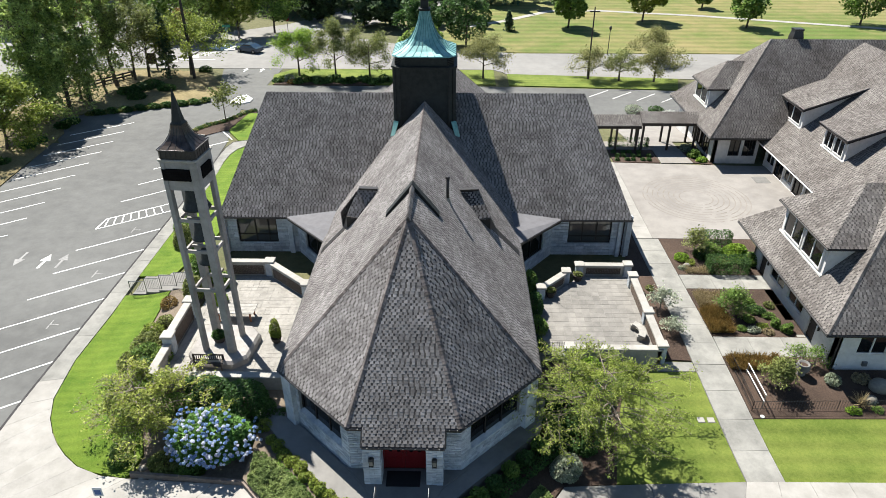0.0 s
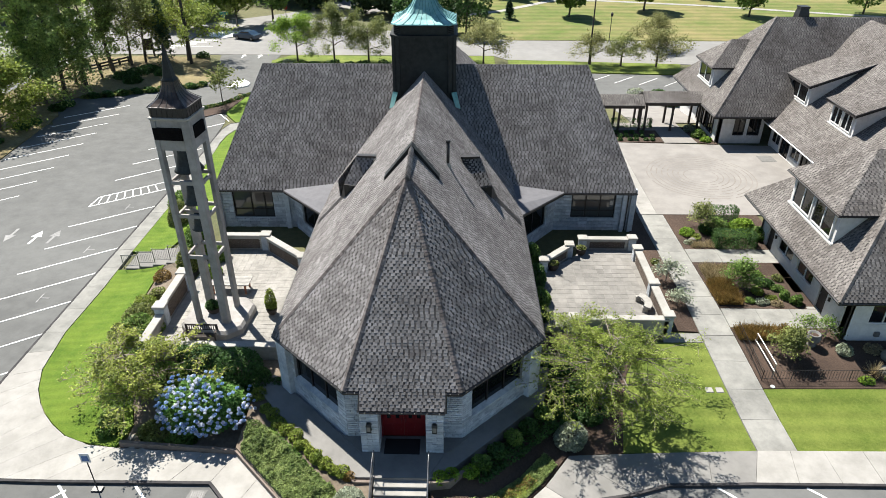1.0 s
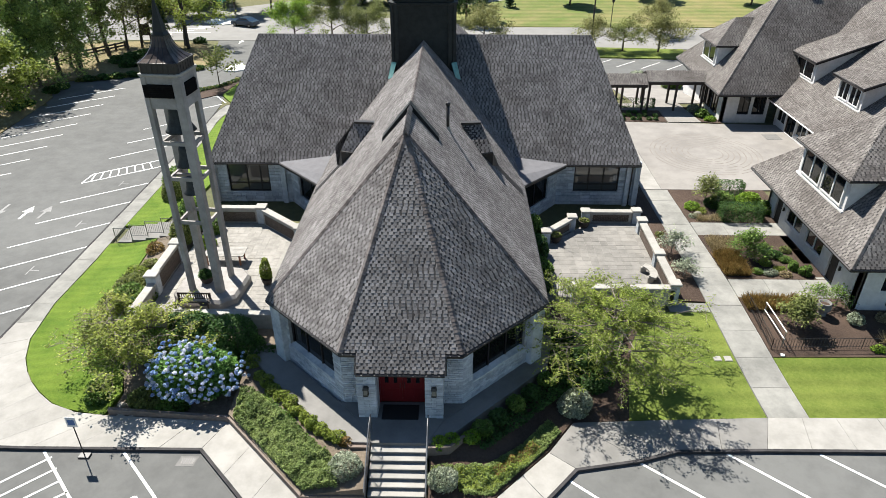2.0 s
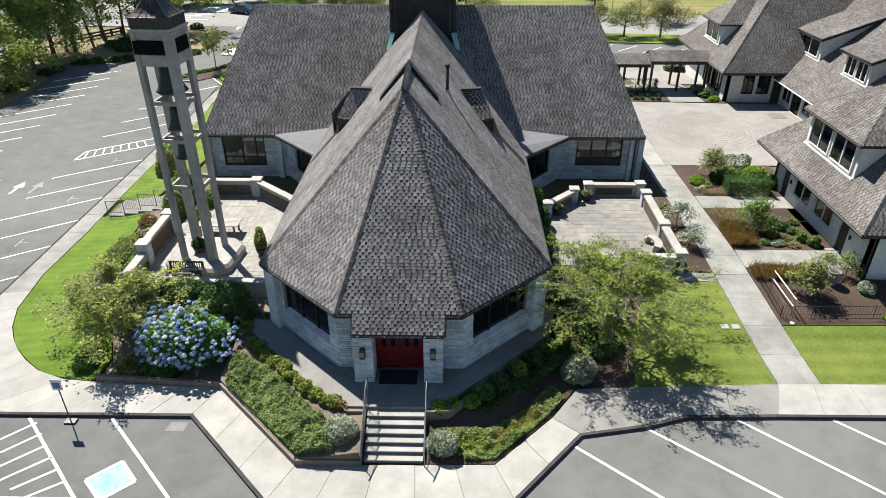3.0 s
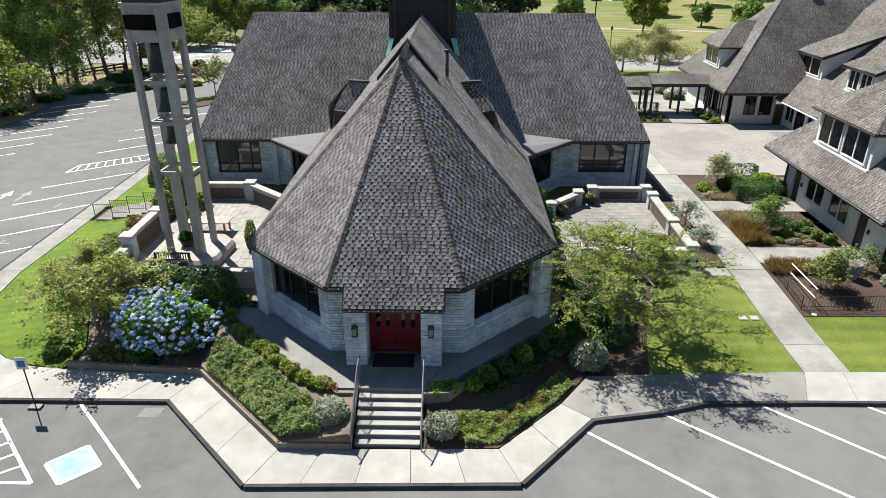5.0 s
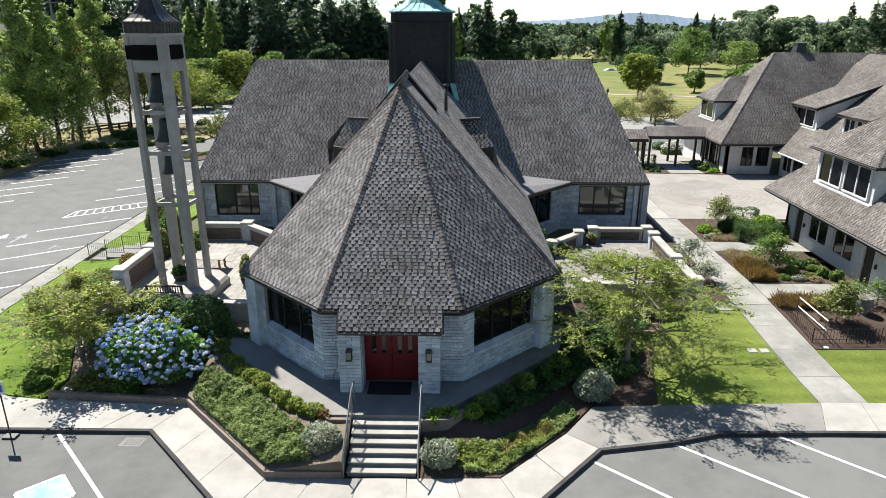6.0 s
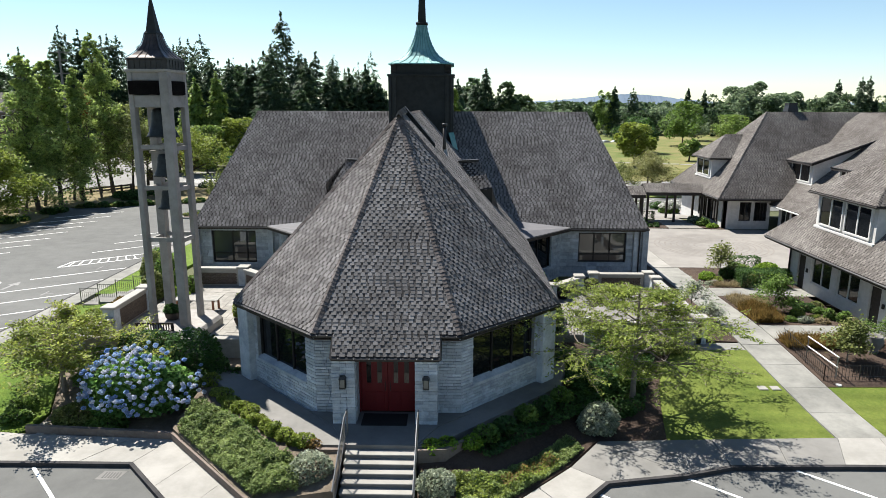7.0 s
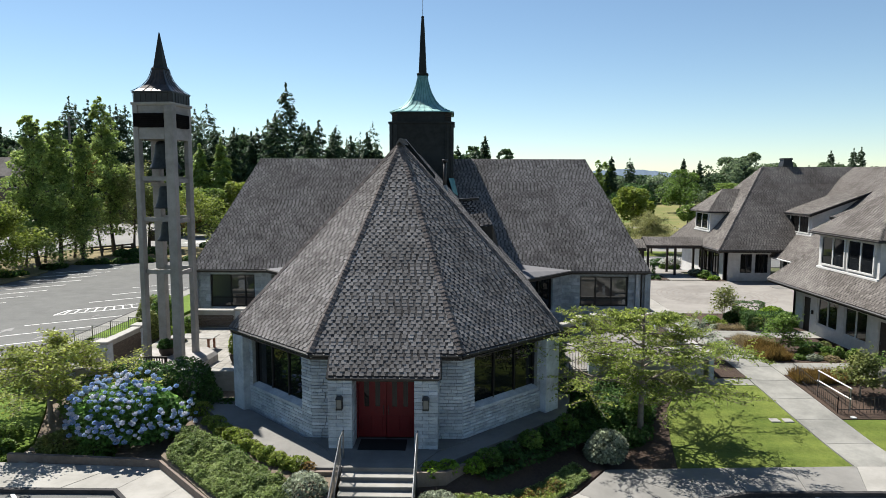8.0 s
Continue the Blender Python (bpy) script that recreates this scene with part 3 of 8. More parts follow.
# ---- lawns and beds ----
drape("lawn", [(-21.38, 17.2), (-21.28, 15), (-21.37, 10), (-20.92, 6.6), (-20.26, 5.0), (-19.56, 3.95), (-18.89, 3.15), (-18.06, 2.38), (-17.05, 1.65), (-16.17, 1.3), (-15.16, 1.08), (-14.2, 0.96), (-13.9, 2.4), (-14.8, 4.6), (-16.3, 7.5), (-17.5, 10.5), (-17.85, 15), (-18.0, 17.2)],
      0.12, GRASS_CURVE, None, "bright mown lawn in a long curve", "lawn")
drape("lawn_upper", [(-21.45, 19.75), (-18.6, 19.8), (-17.2, 24), (-16.2, 31), (-16, 46.9), (-20.7, 46.1), (-21.35, 45.2), (-21.7, 43.7), (-21.75, 41.8), (-21.4, 36), (-21.5, 28)], 0.12, GRASS_CURVE, None, "bright mown lawn strip", "lawn")
drape("lawn_front", [(10.75, 1.15), (17.33, 1.38), (17.03, 8.95), (13.4, 8.95), (12.0, 6.4), (11.3, 3.8)], 0.02, GRASS, None, "mown lawn beside the garden walk", "lawn")
drape("lawn_east", [(19.36, 1.42), (34, 1.55), (34, 5.75), (19.2, 5.5)], 0.02, GRASS, None, "mown lawn in front of the fenced bed", "lawn")
drape("street_verge", [(-23.6, 70), (8, 70.2), (8, 77.6), (-22.2, 77.6), (-24.5, 74.5)], 0.08, GRASS, None, "green verge with street trees", "verge", step=4)
drape("street_verge_east", [(9.9, 69.9), (33, 68.2), (34.5, 73.6), (9.9, 75.6)], 0.08, GRASS, None, "green verge with street trees", "verge", step=4)
drape("verge_bed", [(-23.4, 69.6), (-9, 69.7), (-9, 72.6), (-22.6, 73)], 0.1, MULCH, None, "dark planted verge bed", "bed", step=4)
drape("bed_west", [(-13.9, 1.02), (-8.2, 0.85), (-7.0, 2.4), (-6.6, 6.6), (-15.2, 6.7), (-15.0, 12), (-15.0, 17.25), (-17.96, 17.25), (-17.8, 15), (-17.45, 10.5), (-16.25, 7.5), (-14.75, 4.6), (-13.85, 2.4)],
      0.06, SOIL, None, "dry soil shrub bed", "bed")
drape("bed_patio_east", [(15.2, 10.0), (17.0, 9.9), (16.9, 20), (15.3, 20)], 0.03, MULCH, None, "narrow bark mulch bed", "bed")
drape("bed_transept", [(15.35, 20.02), (16.88, 20.02), (16.84, 24.8), (16.84, 25.36), (16.85, 40.3), (15.75, 40.3), (15.65, 22.6)], 0.03, MULCH, None, "narrow bark mulch bed by the transept", "bed")
drape("court_back", [(24.95, 46.3), (30.5, 46.3), (30.5, 57.4), (24.85, 57.4)], 0.03, COURT, None, "pale concrete court behind the covered way", "courtyard", step=2.5)
drape("bed_north", [(18.9, 19.48), (26.2, 19.48), (26.2, 24.84), (18.84, 24.84)], 0.03, MULCH, None, "bark mulch bed with shrubs", "bed")
drape("bed_middle", [(19.0, 12.18), (25.0, 12.18), (25.0, 17.62), (18.93, 17.62)], 0.03, MULCH, None, "bark mulch bed with grasses", "bed")
drape("bed_south", [(19.2, 5.55), (34, 5.8), (34, 9.3), (25.4, 9.3), (25.4, 10.32), (19.02, 10.32)], 0.03, MULCH, None, "dark bark mulch bed", "bed")
drape("bed_court", [(18.45, 40.45), (23.1, 40.45), (23.1, 43.85), (18.45, 43.85)], 0.04, MULCH, None, "mulch bed with clipped balls", "bed")
drape("bed_hall", [(26.4, 40.5), (28.3, 40.0), (28.0, 45), (25.9, 45)], 0.04, MULCH, None, "mulch bed beside the hall", "bed")
drape("lawn_island", [(-24.1, 51.0), (-22.0, 47.9), (-16, 48.3), (-15, 57.2), (-23.4, 57.2)], 0.12, GRASS_CURVE, None, "bright mown lawn corner by the drive", "lawn", step=3)
drape("bed_island", [(-28.4, 51.1), (-27.6, 49.5), (-26.4, 49.5), (-24.7, 51.1), (-24.15, 51.2), (-23.5, 57.25), (-22.4, 57.4), (-23.0, 58.4), (-24.4, 56.7), (-25.6, 55.0), (-27.4, 53.0)], 0.1, MULCH, None, "mulch island bed with small shrubs", "bed", step=3)
drape("bed_by_tree", [(6.7, -0.95), (8.05, 0.86), (9.6, 1.05), (10.73, 1.13), (11.28, 3.8), (11.98, 6.4), (13.7, 9.6), (7.2, 9.6), (6.6, 5.0)], 0.045, MULCH, None, "dark shaded mulch bed under the maple", "bed")
ik = Geo()
for a, b in (((-28.5, 51.2), (-27.4, 53.1)), ((-27.4, 53.1), (-25.65, 55.1)), ((-25.65, 55.1), (-24.4, 56.8)), ((-24.4, 56.8), (-23.05, 58.5)), ((-28.5, 51.1), (-27.65, 49.45)), ((-27.6, 49.42), (-26.4, 49.42))):
    a, b = Vector(a), Vector(b)
    n_ = Vector((-(b - a).y, (b - a).x)).normalized() * 0.16
    ik.slab([(*p, 0.16) for p in (a, b, b + n_, a + n_)], 0.2)
tagged(part("island_kerb", ik, CONCRETE), "pale concrete kerb round the island bed", "kerb", kind="structure")
drape("west_bank", [(-48, 15), (-41.5, 33), (-43, 50), (-46, 55), (-41, 59.3), (-35, 60.6), (-30.6, 62.3), (-29.7, 66), (-31.4, 71), (-35, 76), (-44, 77), (-51.5, 75.5), (-53.6, 70), (-53.6, 15)], 0.1, DRYGRASS,
      None, "dry grass bank with a row of trees", "bank", step=4)
# far park
drape("park_lawn", [(-2, 92), (12, 88.6), (400, 88.6), (400, 300), (40, 300), (12, 170)], 0.02, PARK, None, "wide mown park lawn with dry bands", "lawn", step=14, skirt=0.05)
park_path = Geo()
pp = [(4, 108), (12, 113.5), (22, 123.5), (32, 124), (53, 118.6), (83, 107.8), (130, 92)]
for a, b in zip(pp, pp[1:]):
    strip(park_path, a, b, 1.6, max(ground_z(*a), ground_z(*b)) + 0.03)
tagged(part("park_path", park_path, CONCRETE), "pale park path winding over lawn", "path", kind="structure")
tr = Geo().prism([(-27.1, 61.2), (-25.6, 60.9), (-24.5, 61.8), (-24.5, 63.0), (-25.8, 64.7), (-26.8, 63.8)], 0.0, 0.14)
tagged(part("traffic_island", tr, LINE), "white painted concrete traffic island", "traffic island", kind="structure")
tr2 = Geo().prism([(-39.3, 90.4), (-35.7, 88.5), (-33.0, 90.2), (-34.3, 93.9), (-38.6, 93.4)], 0.0, 0.16)
tagged(part("splitter_island", tr2, LINE), "white painted concrete splitter island", "traffic island", kind="structure")


# ---- roofs of separate shingles ----
def facet_frame(poly):
    p = [Vector(q) for q in poly]
    n = (p[1] - p[0]).cross(p[2] - p[0]).normalized()
    if n.z < 0:
        n = -n
    u = Vector((0, 0, 1)).cross(n).normalized()
    v = n.cross(u).normalized()
    return p, n, u, v


def shingle_field(poly, expo=0.145, wide=0.17, keep=None, skip_low=None):
    """Laminated shingles over a convex roof plane: broad proud tabs, staggered row by row, with narrow set-back darker bands between them.
    Gives corner arrays with a flag for the bands, and the cells chosen by skip_low."""
    p, n, u, v = facet_frame(poly)
    o = p[0]
    pu, pv = [(q - o).dot(u) for q in p], [(q - o).dot(v) for q in p]
    lo, hi = min(pv), max(pv)
    cells, left = [], []
    rows = int(math.ceil((hi - lo) / expo))
    first = min(pu)
    for r in range(rows):
        v0 = lo + r * expo
        vm = min(v0 + expo * 0.5, hi - 0.01)
        cut = []
        for k in range(len(p)):
            a, b = pv[k], pv[(k + 1) % len(p)]
            if (a - vm) * (b - vm) < 0:
                cut.append(pu[k] + (pu[(k + 1) % len(p)] - pu[k]) * (vm - a) / (b - a))
        if len(cut) < 2:
            continue
        x1 = max(cut)
        pitch = wide * 1.52
        x = first + pitch * (math.floor((min(cut) - first) / pitch) - 1 + 0.5 * (r % 2) + rng.uniform(-0.16, 0.16))
        band = False
        while x < x1 - 0.02:
            w = wide * (rng.uniform(0.4, 0.64) if band else rng.uniform(0.85, 1.15))
            s, e = max(x, min(cut)), min(x + w, x1)
            x += w
            band = not band
            if e - s < 0.02:
                continue
            c = o + u * ((s + e) / 2) + v * vm
            if keep is None or keep(c):
                lift = 0.013 + 0.004 * rng.integers(3) if band else 0.004
                cell = (s, e - 0.004, v0 + (rng.uniform(-0.008, 0.008) if band else 0.02), min(v0 + expo * 1.25, hi), lift, not band)
                (left if skip_low is not None and skip_low(c) else cells).append(cell)
    out = np.zeros((len(cells), 8, 3))
    O, U, V, N = (np.array(q) for q in (o, u, v, n))
    for i, (x, e, a, b, t, band) in enumerate(cells):
        for j, (s, q, h) in enumerate(((x, a, t), (e, a, t), (e, b, 0.003), (x, b, 0.003), (x, a, -0.01), (e, a, -0.01), (e, b, -0.01), (x, b, -0.01))):
            out[i, j] = O + U * s + V * q + N * h
    return (out, np.array([c[5] for c in cells], bool)), left, (o, u, v, n)


FACES8 = np.array([(0, 1, 2, 3), (4, 5, 1, 0), (5, 6, 2, 1), (7, 4, 0, 3)])


def shingle_mesh(name, blocks, mat, sides=True):
    """One mesh of all cells; the set-back bands show their tops alone."""
    blocks = [b for b in blocks if len(b[0])]
    verts = np.concatenate([b[0].reshape(-1, 3) for b in blocks])
    bands = np.concatenate([b[1] for b in blocks])
    start = 8 * np.arange(len(bands))
    tabs = FACES8[:4 if sides else 2]
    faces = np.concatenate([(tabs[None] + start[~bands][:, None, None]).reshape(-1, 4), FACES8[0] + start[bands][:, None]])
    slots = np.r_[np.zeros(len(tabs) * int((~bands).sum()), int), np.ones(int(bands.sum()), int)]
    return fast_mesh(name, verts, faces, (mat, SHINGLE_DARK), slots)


def cap_line(geo, a, b, d1, d2, w=0.14, step=0.16, lift=0.042):
    """Folded cap shingles along a hip or ridge from a up to b; d1 and d2 point down the two sides."""
    a, b = Vector(a), Vector(b)
    h = (b - a)
    n = max(1, int(h.length / step))
    d1, d2 = Vector(d1).normalized(), Vector(d2).normalized()
    upv = -(d1 + d2).normalized()
    for k in range(n):
        p, q = a + h * (k / n), a + h * ((k + 1.25) / n)
        t = lift * (1 + 0.4 * rng.random())
        v = [p + d1 * w + upv * t * 0.6, p + upv * t * 1.3, p + d2 * w + upv * t * 0.6, q + d1 * w + upv * min(0.02, t), q + upv * t * 0.8, q + d2 * w + upv * min(0.02, t),
             p + d1 * w - upv * 0.01, p - upv * 0.01, p + d2 * w - upv * 0.01]
        geo.add(v, [(0, 1, 4, 3), (1, 2, 5, 4), (6, 7, 1, 0), (7, 8, 2, 1), (6, 0, 3), (2, 8, 5)])


def down_slope(n, along):
    """The direction down a plane of normal n, square to a line along."""
    d = Vector(n).cross(Vector(along)).normalized()
    return -d if d.z > 0 else d


def roof_of(parent, name, polys, caps, label, keep=None, thick=0.16, mat=SHINGLE):
    """A roof part: the boards, the joined shingles and the caps."""
    base = Geo()
    for q in polys:
        base.slab([(p[0], p[1], p[2] - 0.012) for p in q], thick)
    roof = part(name, base, SHINGLE_BASE, parent, label)
    blocks = [shingle_field(q, keep=keep)[0] for q in polys]
    tagged(part("shingles", shingle_mesh("shingles", blocks, mat, sides=mat is SHINGLE), None, roof), kind="stuff")
    g = Geo()
    for a, b, n1, n2 in caps:
        h = Vector(b) - Vector(a)
        cap_line(g, a, b, down_slope(n1, h), down_slope(n2, h), lift=0.004 if abs(h.z) < 0.1 else 0.04)
    if g.v:
        tagged(part("ridge_cap_run", g, SHINGLE_CAP if mat is SHINGLE else mat, roof), kind="stuff")
    return roof


def normal_of(poly):
    return facet_frame(poly)[1]


# ---- church ----
XC, EAVE, TOP = 0.12, 4.5, 12.15
church = thing("church", XC, 12, 1.1, "grey stone church with steep shingled roofs and a copper cupola", "church")
A = (XC, 7.0, TOP)
FL, FR = (XC - 2.68, 0.42, EAVE), (XC + 2.68, 0.42, EAVE)
L0, R0 = (XC - 6.83, 4.38, EAVE), (XC + 6.83, 4.38, EAVE)
LB, RB = (XC - 6.83, 21.9, EAVE), (XC + 6.83, 21.9, EAVE)
SLOPE_F = (TOP - EAVE) / 6.58
PY = -0.14
P1, P2 = (XC - 1.93, PY, EAVE + (PY - 0.42) * SLOPE_F), (XC + 1.93, PY, EAVE + (PY - 0.42) * SLOPE_F)
front = [FL, FR, A]
porch = [P1, P2, (XC + 1.93, 0.42, EAVE), (XC - 1.93, 0.42, EAVE)]
left_d, right_d = [L0, FL, A], [FR, R0, A]
RT = (XC, 27.3, TOP)
nave_l, nave_r = [LB, L0, A, RT, (XC - 1, 27.3, TOP - 1.12)], [R0, RB, (XC + 1, 27.3, TOP - 1.12), RT, A]
nave_l = [LB, L0, A, RT]
nave_r = [R0, RB, RT, A]
TE, TR_Z, TY0, TY1 = 4.52, 12.03, 21.25, 27.5
tr_f = [(XC - 15.25, TY0, TE), (XC + 15.35, TY0, TE), (XC + 12.05, TY1, TR_Z), (XC - 12.2, TY1, TR_Z)]
tr_b = [(XC + 15.35, 33.75, TE), (XC - 15.25, 33.75, TE), (XC - 12.2, TY1, TR_Z), (XC + 12.05, TY1, TR_Z)]
tr_r = [(XC + 15.35, TY0, TE), (XC + 15.35, 33.75, TE), (XC + 12.05, TY1, TR_Z)]
tr_l = [(XC - 15.25, 33.75, TE), (XC - 15.25, TY0, TE), (XC - 12.2, TY1, TR_Z)]
chan_l = [(XC - 6.83, 48.5, EAVE), (XC - 6.83, 30, EAVE), (XC, 30, TOP - 0.1), (XC, 41.5, TOP - 0.1)]
chan_r = [(XC + 6.83, 30, EAVE), (XC + 6.83, 48.5, EAVE), (XC, 41.5, TOP - 0.1), (XC, 30, TOP - 0.1)]


def nave_height(x):
    return TOP - abs(x - XC) * (TOP - EAVE) / 6.83


def show_transept(c):
    return nave_height(c.x) < c.z + 0.1 or abs(c.x - XC) > 6.9


def show_nave(c):
    return c.y < 21.6 or c.z > TE + (c.y - TY0) * (TR_Z - TE) / (TY1 - TY0) - 0.15


nf = {k: normal_of(q) for k, q in (("f", front), ("l", left_d), ("r", right_d), ("nl", nave_l), ("nr", nave_r), ("tf", tr_f), ("tb", tr_b), ("tr", tr_r), ("tl", tr_l))}
roof_apse = part("apse_roof", Geo().slab([(p[0], p[1], p[2] - 0.012) for p in front], 0.16).slab([(p[0], p[1], p[2] - 0.012) for p in porch], 0.16)
                 .slab([(p[0], p[1], p[2] - 0.012) for p in left_d], 0.16).slab([(p[0], p[1], p[2] - 0.012) for p in right_d], 0.16), SHINGLE_BASE, church,
                 "steep hipped roof of dark grey-brown laminated shingles")
fields = []
near_cells = []
for q in (front, porch, left_d, right_d):
    low = (lambda c: c.y < 0.5 and abs(c.x - XC) < 1.95) if q in (front, porch) else None
    block, left, fr = shingle_field(q, skip_low=low)
    fields.append(block)
    near_cells += [(cell, fr) for cell in left]
tagged(part("shingles", shingle_mesh("shingles", fields, SHINGLE), None, roof_apse), kind="stuff")
caps = Geo()
for a, n1, n2 in ((FL, "f", "l"), (FR, "f", "r"), (L0, "l", "nl"), (R0, "r", "nr")):
    h = Vector(A) - Vector(a)
    cap_line(caps, a, A, down_slope(nf[n1], h), down_slope(nf[n2], h))
tagged(part("hip_cap_run", caps, SHINGLE_CAP, roof_apse), kind="stuff")
# single shingles over the porch
SINGLE = {}
for t, mt in ((0.004, SHINGLE_DARK), (0.013, SHINGLE), (0.017, SHINGLE), (0.021, SHINGLE)):
    SINGLE[round(t, 3)] = Geo().add([(-0.5, 0, t), (0.5, 0, t), (0.5, 1, 0.003), (-0.5, 1, 0.003), (-0.5, 0, -0.01), (0.5, 0, -0.01), (0.5, 1, -0.01), (-0.5, 1, -0.01)],
                          [(0, 1, 2, 3), (4, 5, 1, 0), (5, 6, 2, 1), (7, 4, 0, 3)]).mesh("shingle", mt)
for (x, e, a, b, t, band), (o, u, v, n) in near_cells:
    m = Matrix.Translation(o + u * ((x + e) / 2) + v * a) @ Matrix((u, v, n)).transposed().to_4x4() @ Matrix.Diagonal((e - x, b - a, 1, 1))
    piece("shingle", SINGLE[round(float(t), 3)], m, roof_apse)

roof_of(church, "nave_roof", [nave_l, nave_r], [((XC, 10.6, TOP + 0.02), (XC, 26, TOP + 0.02), nf["nl"], nf["nr"])], "long steep shingled nave roof", keep=show_nave)
tr_caps = [((XC - 12.2, TY1, TR_Z), (XC + 12.05, TY1, TR_Z), nf["tf"], nf["tb"])]
roof_of(church, "transept_roof", [tr_f], tr_caps, "broad steep shingled transept roof", keep=show_transept)
roof_of(church, "transept_end_roof", [tr_r, tr_l, tr_b], [], "narrow shingled hip ends")
roof_of(church, "chancel_roof", [chan_l, chan_r, [(XC + 6.83, 48.5, EAVE), (XC - 6.83, 48.5, EAVE), (XC, 41.5, TOP - 0.1)]], [], "shingled roof behind the cupola")

# eaves: fascia and gutter, run by run
for a, b in ((P1, P2), (P2, (XC + 1.93, 0.42, EAVE)), (P1, (XC - 1.93, 0.42, EAVE)), ((XC + 1.93, 0.42, EAVE), FR), (FL, (XC - 1.93, 0.42, EAVE)), (FL, L0), (FR, R0), (L0, LB), (R0, RB), (tr_f[0], tr_f[1]),
             (tr_r[0], tr_r[1]), (tr_l[0], tr_l[1])):
    a, b = Vector(a), Vector(b)
    g = Geo()
    lowered = Vector((0, 0, -0.1))
    g.tube([a + lowered, b + lowered], [0.075, 0.075], 6)
    part("gutter", g, DARK_METAL, church, "dark bronze gutter")
# small pale clips along the front eaves
clip_me = Geo().lathe([(0.001, -0.022), (0.02, -0.008), (0.02, 0.01), (0.001, 0.022)], 6).mesh("eave_clip", CAST)
for a, b in ((P1, P2), (FL, L0), (FR, R0), ((XC + 1.93, 0.42, EAVE), FR), (FL, (XC - 1.93, 0.42, EAVE))):
    a, b = Vector(a), Vector(b)
    nclip = max(2, int((b - a).length / 0.5))
    for q in range(nclip):
        p = a.lerp(b, (q + 0.5) / nclip)
        away = Vector((p.x - XC, p.y - 6.0, 0)).normalized()
        piece("eave_clip", clip_me, Matrix.Translation(p + away * 0.075 + Vector((0, 0, -0.06))), church)
sf = Geo()
for a, b, c in ((FL, FR, (XC, 3.0, EAVE)), (FL, L0, (XC - 3, 4.4, EAVE)), (FR, R0, (XC + 3, 4.4, EAVE))):
    sf.slab([(a[0], a[1], EAVE - 0.2), (b[0], b[1], EAVE - 0.2), (c[0], c[1], EAVE - 0.2)], 0.05)
sf.box(XC - 6.7, XC - 5.8, 4.4, 21.8, EAVE - 0.25, EAVE - 0.2).box(XC + 5.8, XC + 6.7, 4.4, 21.8, EAVE - 0.25, EAVE - 0.2)
sf.box(XC - 15.1, XC + 15.2, 21.35, 22.7, TE - 0.24, TE - 0.18)
part("soffit", sf, WOOD_DARK, church)


# -- stone walls: backing with proud ashlar blocks
def wall_frame(a, b):
    a, b = Vector((*a, 0)), Vector((*b, 0))
    u = (b - a).normalized()
    return a, u, Vector((u.y, -u.x, 0)), (b - a).length


def ashlar(parent, name, a, b, z0, z1, thick=0.4, holes=(), singles=False, course=0.15, label="", mat=STONE, back=MORTAR, pieces="stone"):
    """A wall from a to b (its face on the right-hand side), of backing and blocks, with openings (u0, u1, z0, z1) left through it."""
    o, u, n, ln = wall_frame(a, b)
    m = Matrix((u, n, Vector((0, 0, 1)))).transposed().to_4x4()
    m.translation = o
    g = Geo(True)
    us = sorted({0.0, ln, *[h[0] for h in holes], *[h[1] for h in holes]})
    for p, q in zip(us, us[1:]):
        zs = [(z0, z1)]
        for h in holes:
            if h[0] <= p + 1e-6 and q <= h[1] + 1e-6:
                zs = [s for s in ((z0, h[2]), (h[3], z1)) if s[1] - s[0] > 0.02]
        for s, t in zs:
            g.box(p, q, -thick, -0.02, s, t, m=m)
    wall = part(name, g, back, parent, label)
    blocks, single = [], []
    rows = int(round((z1 - z0) / course))
    ch = (z1 - z0) / rows
    for r in range(rows):
        za, zb = z0 + r * ch + 0.004, z0 + (r + 1) * ch - 0.004
        spans = [(0.0, ln)]
        for h in holes:
            if h[2] < (za + zb) / 2 < h[3]:
                spans = [s for x0, x1 in spans for s in ((x0, min(x1, h[0])), (max(x0, h[1]), x1)) if s[1] - s[0] > 0.03]
        for x0, x1 in spans:
            x = x0
            while x < x1 - 0.02:
                w = rng.uniform(0.2, 0.58) * (1.5 if course > 0.2 else 1.0)
                e = x1 if x1 - (x + w) < 0.15 else x + w
                d = rng.uniform(0.0, 0.03)
                (single if singles else blocks).append((x + 0.005, e - 0.005, za, zb, d))
                x = e
    if single:
        for x, e, za, zb, d in single:
            g2 = Geo()
            c = 0.012
            v = [(x, -0.02, za), (e, -0.02, za), (e, -0.02, zb), (x, -0.02, zb), (x + c, d, za + c), (e - c, d, za + c), (e - c, d, zb - c), (x + c, d, zb - c)]
            g2.add([m @ Vector(p) for p in v], [(7, 6, 5, 4), (0, 4, 5, 1), (1, 5, 6, 2), (2, 6, 7, 3), (3, 7, 4, 0)])
            part(pieces, g2, mat, wall)
    else:
        g2 = Geo()
        for x, e, za, zb, d in blocks:
            c = 0.012
            v = [(x, -0.02, za), (e, -0.02, za), (e, -0.02, zb), (x, -0.02, zb), (x + c, d, za + c), (e - c, d, za + c), (e - c, d, zb - c), (x + c, d, zb - c)]
            g2.add([m @ Vector(p) for p in v], [(7, 6, 5, 4), (0, 4, 5, 1), (1, 5, 6, 2), (2, 6, 7, 3), (3, 7, 4, 0)])
        tagged(part("stone_facing", g2, mat, wall), kind="stuff")
    return wall, m, ln


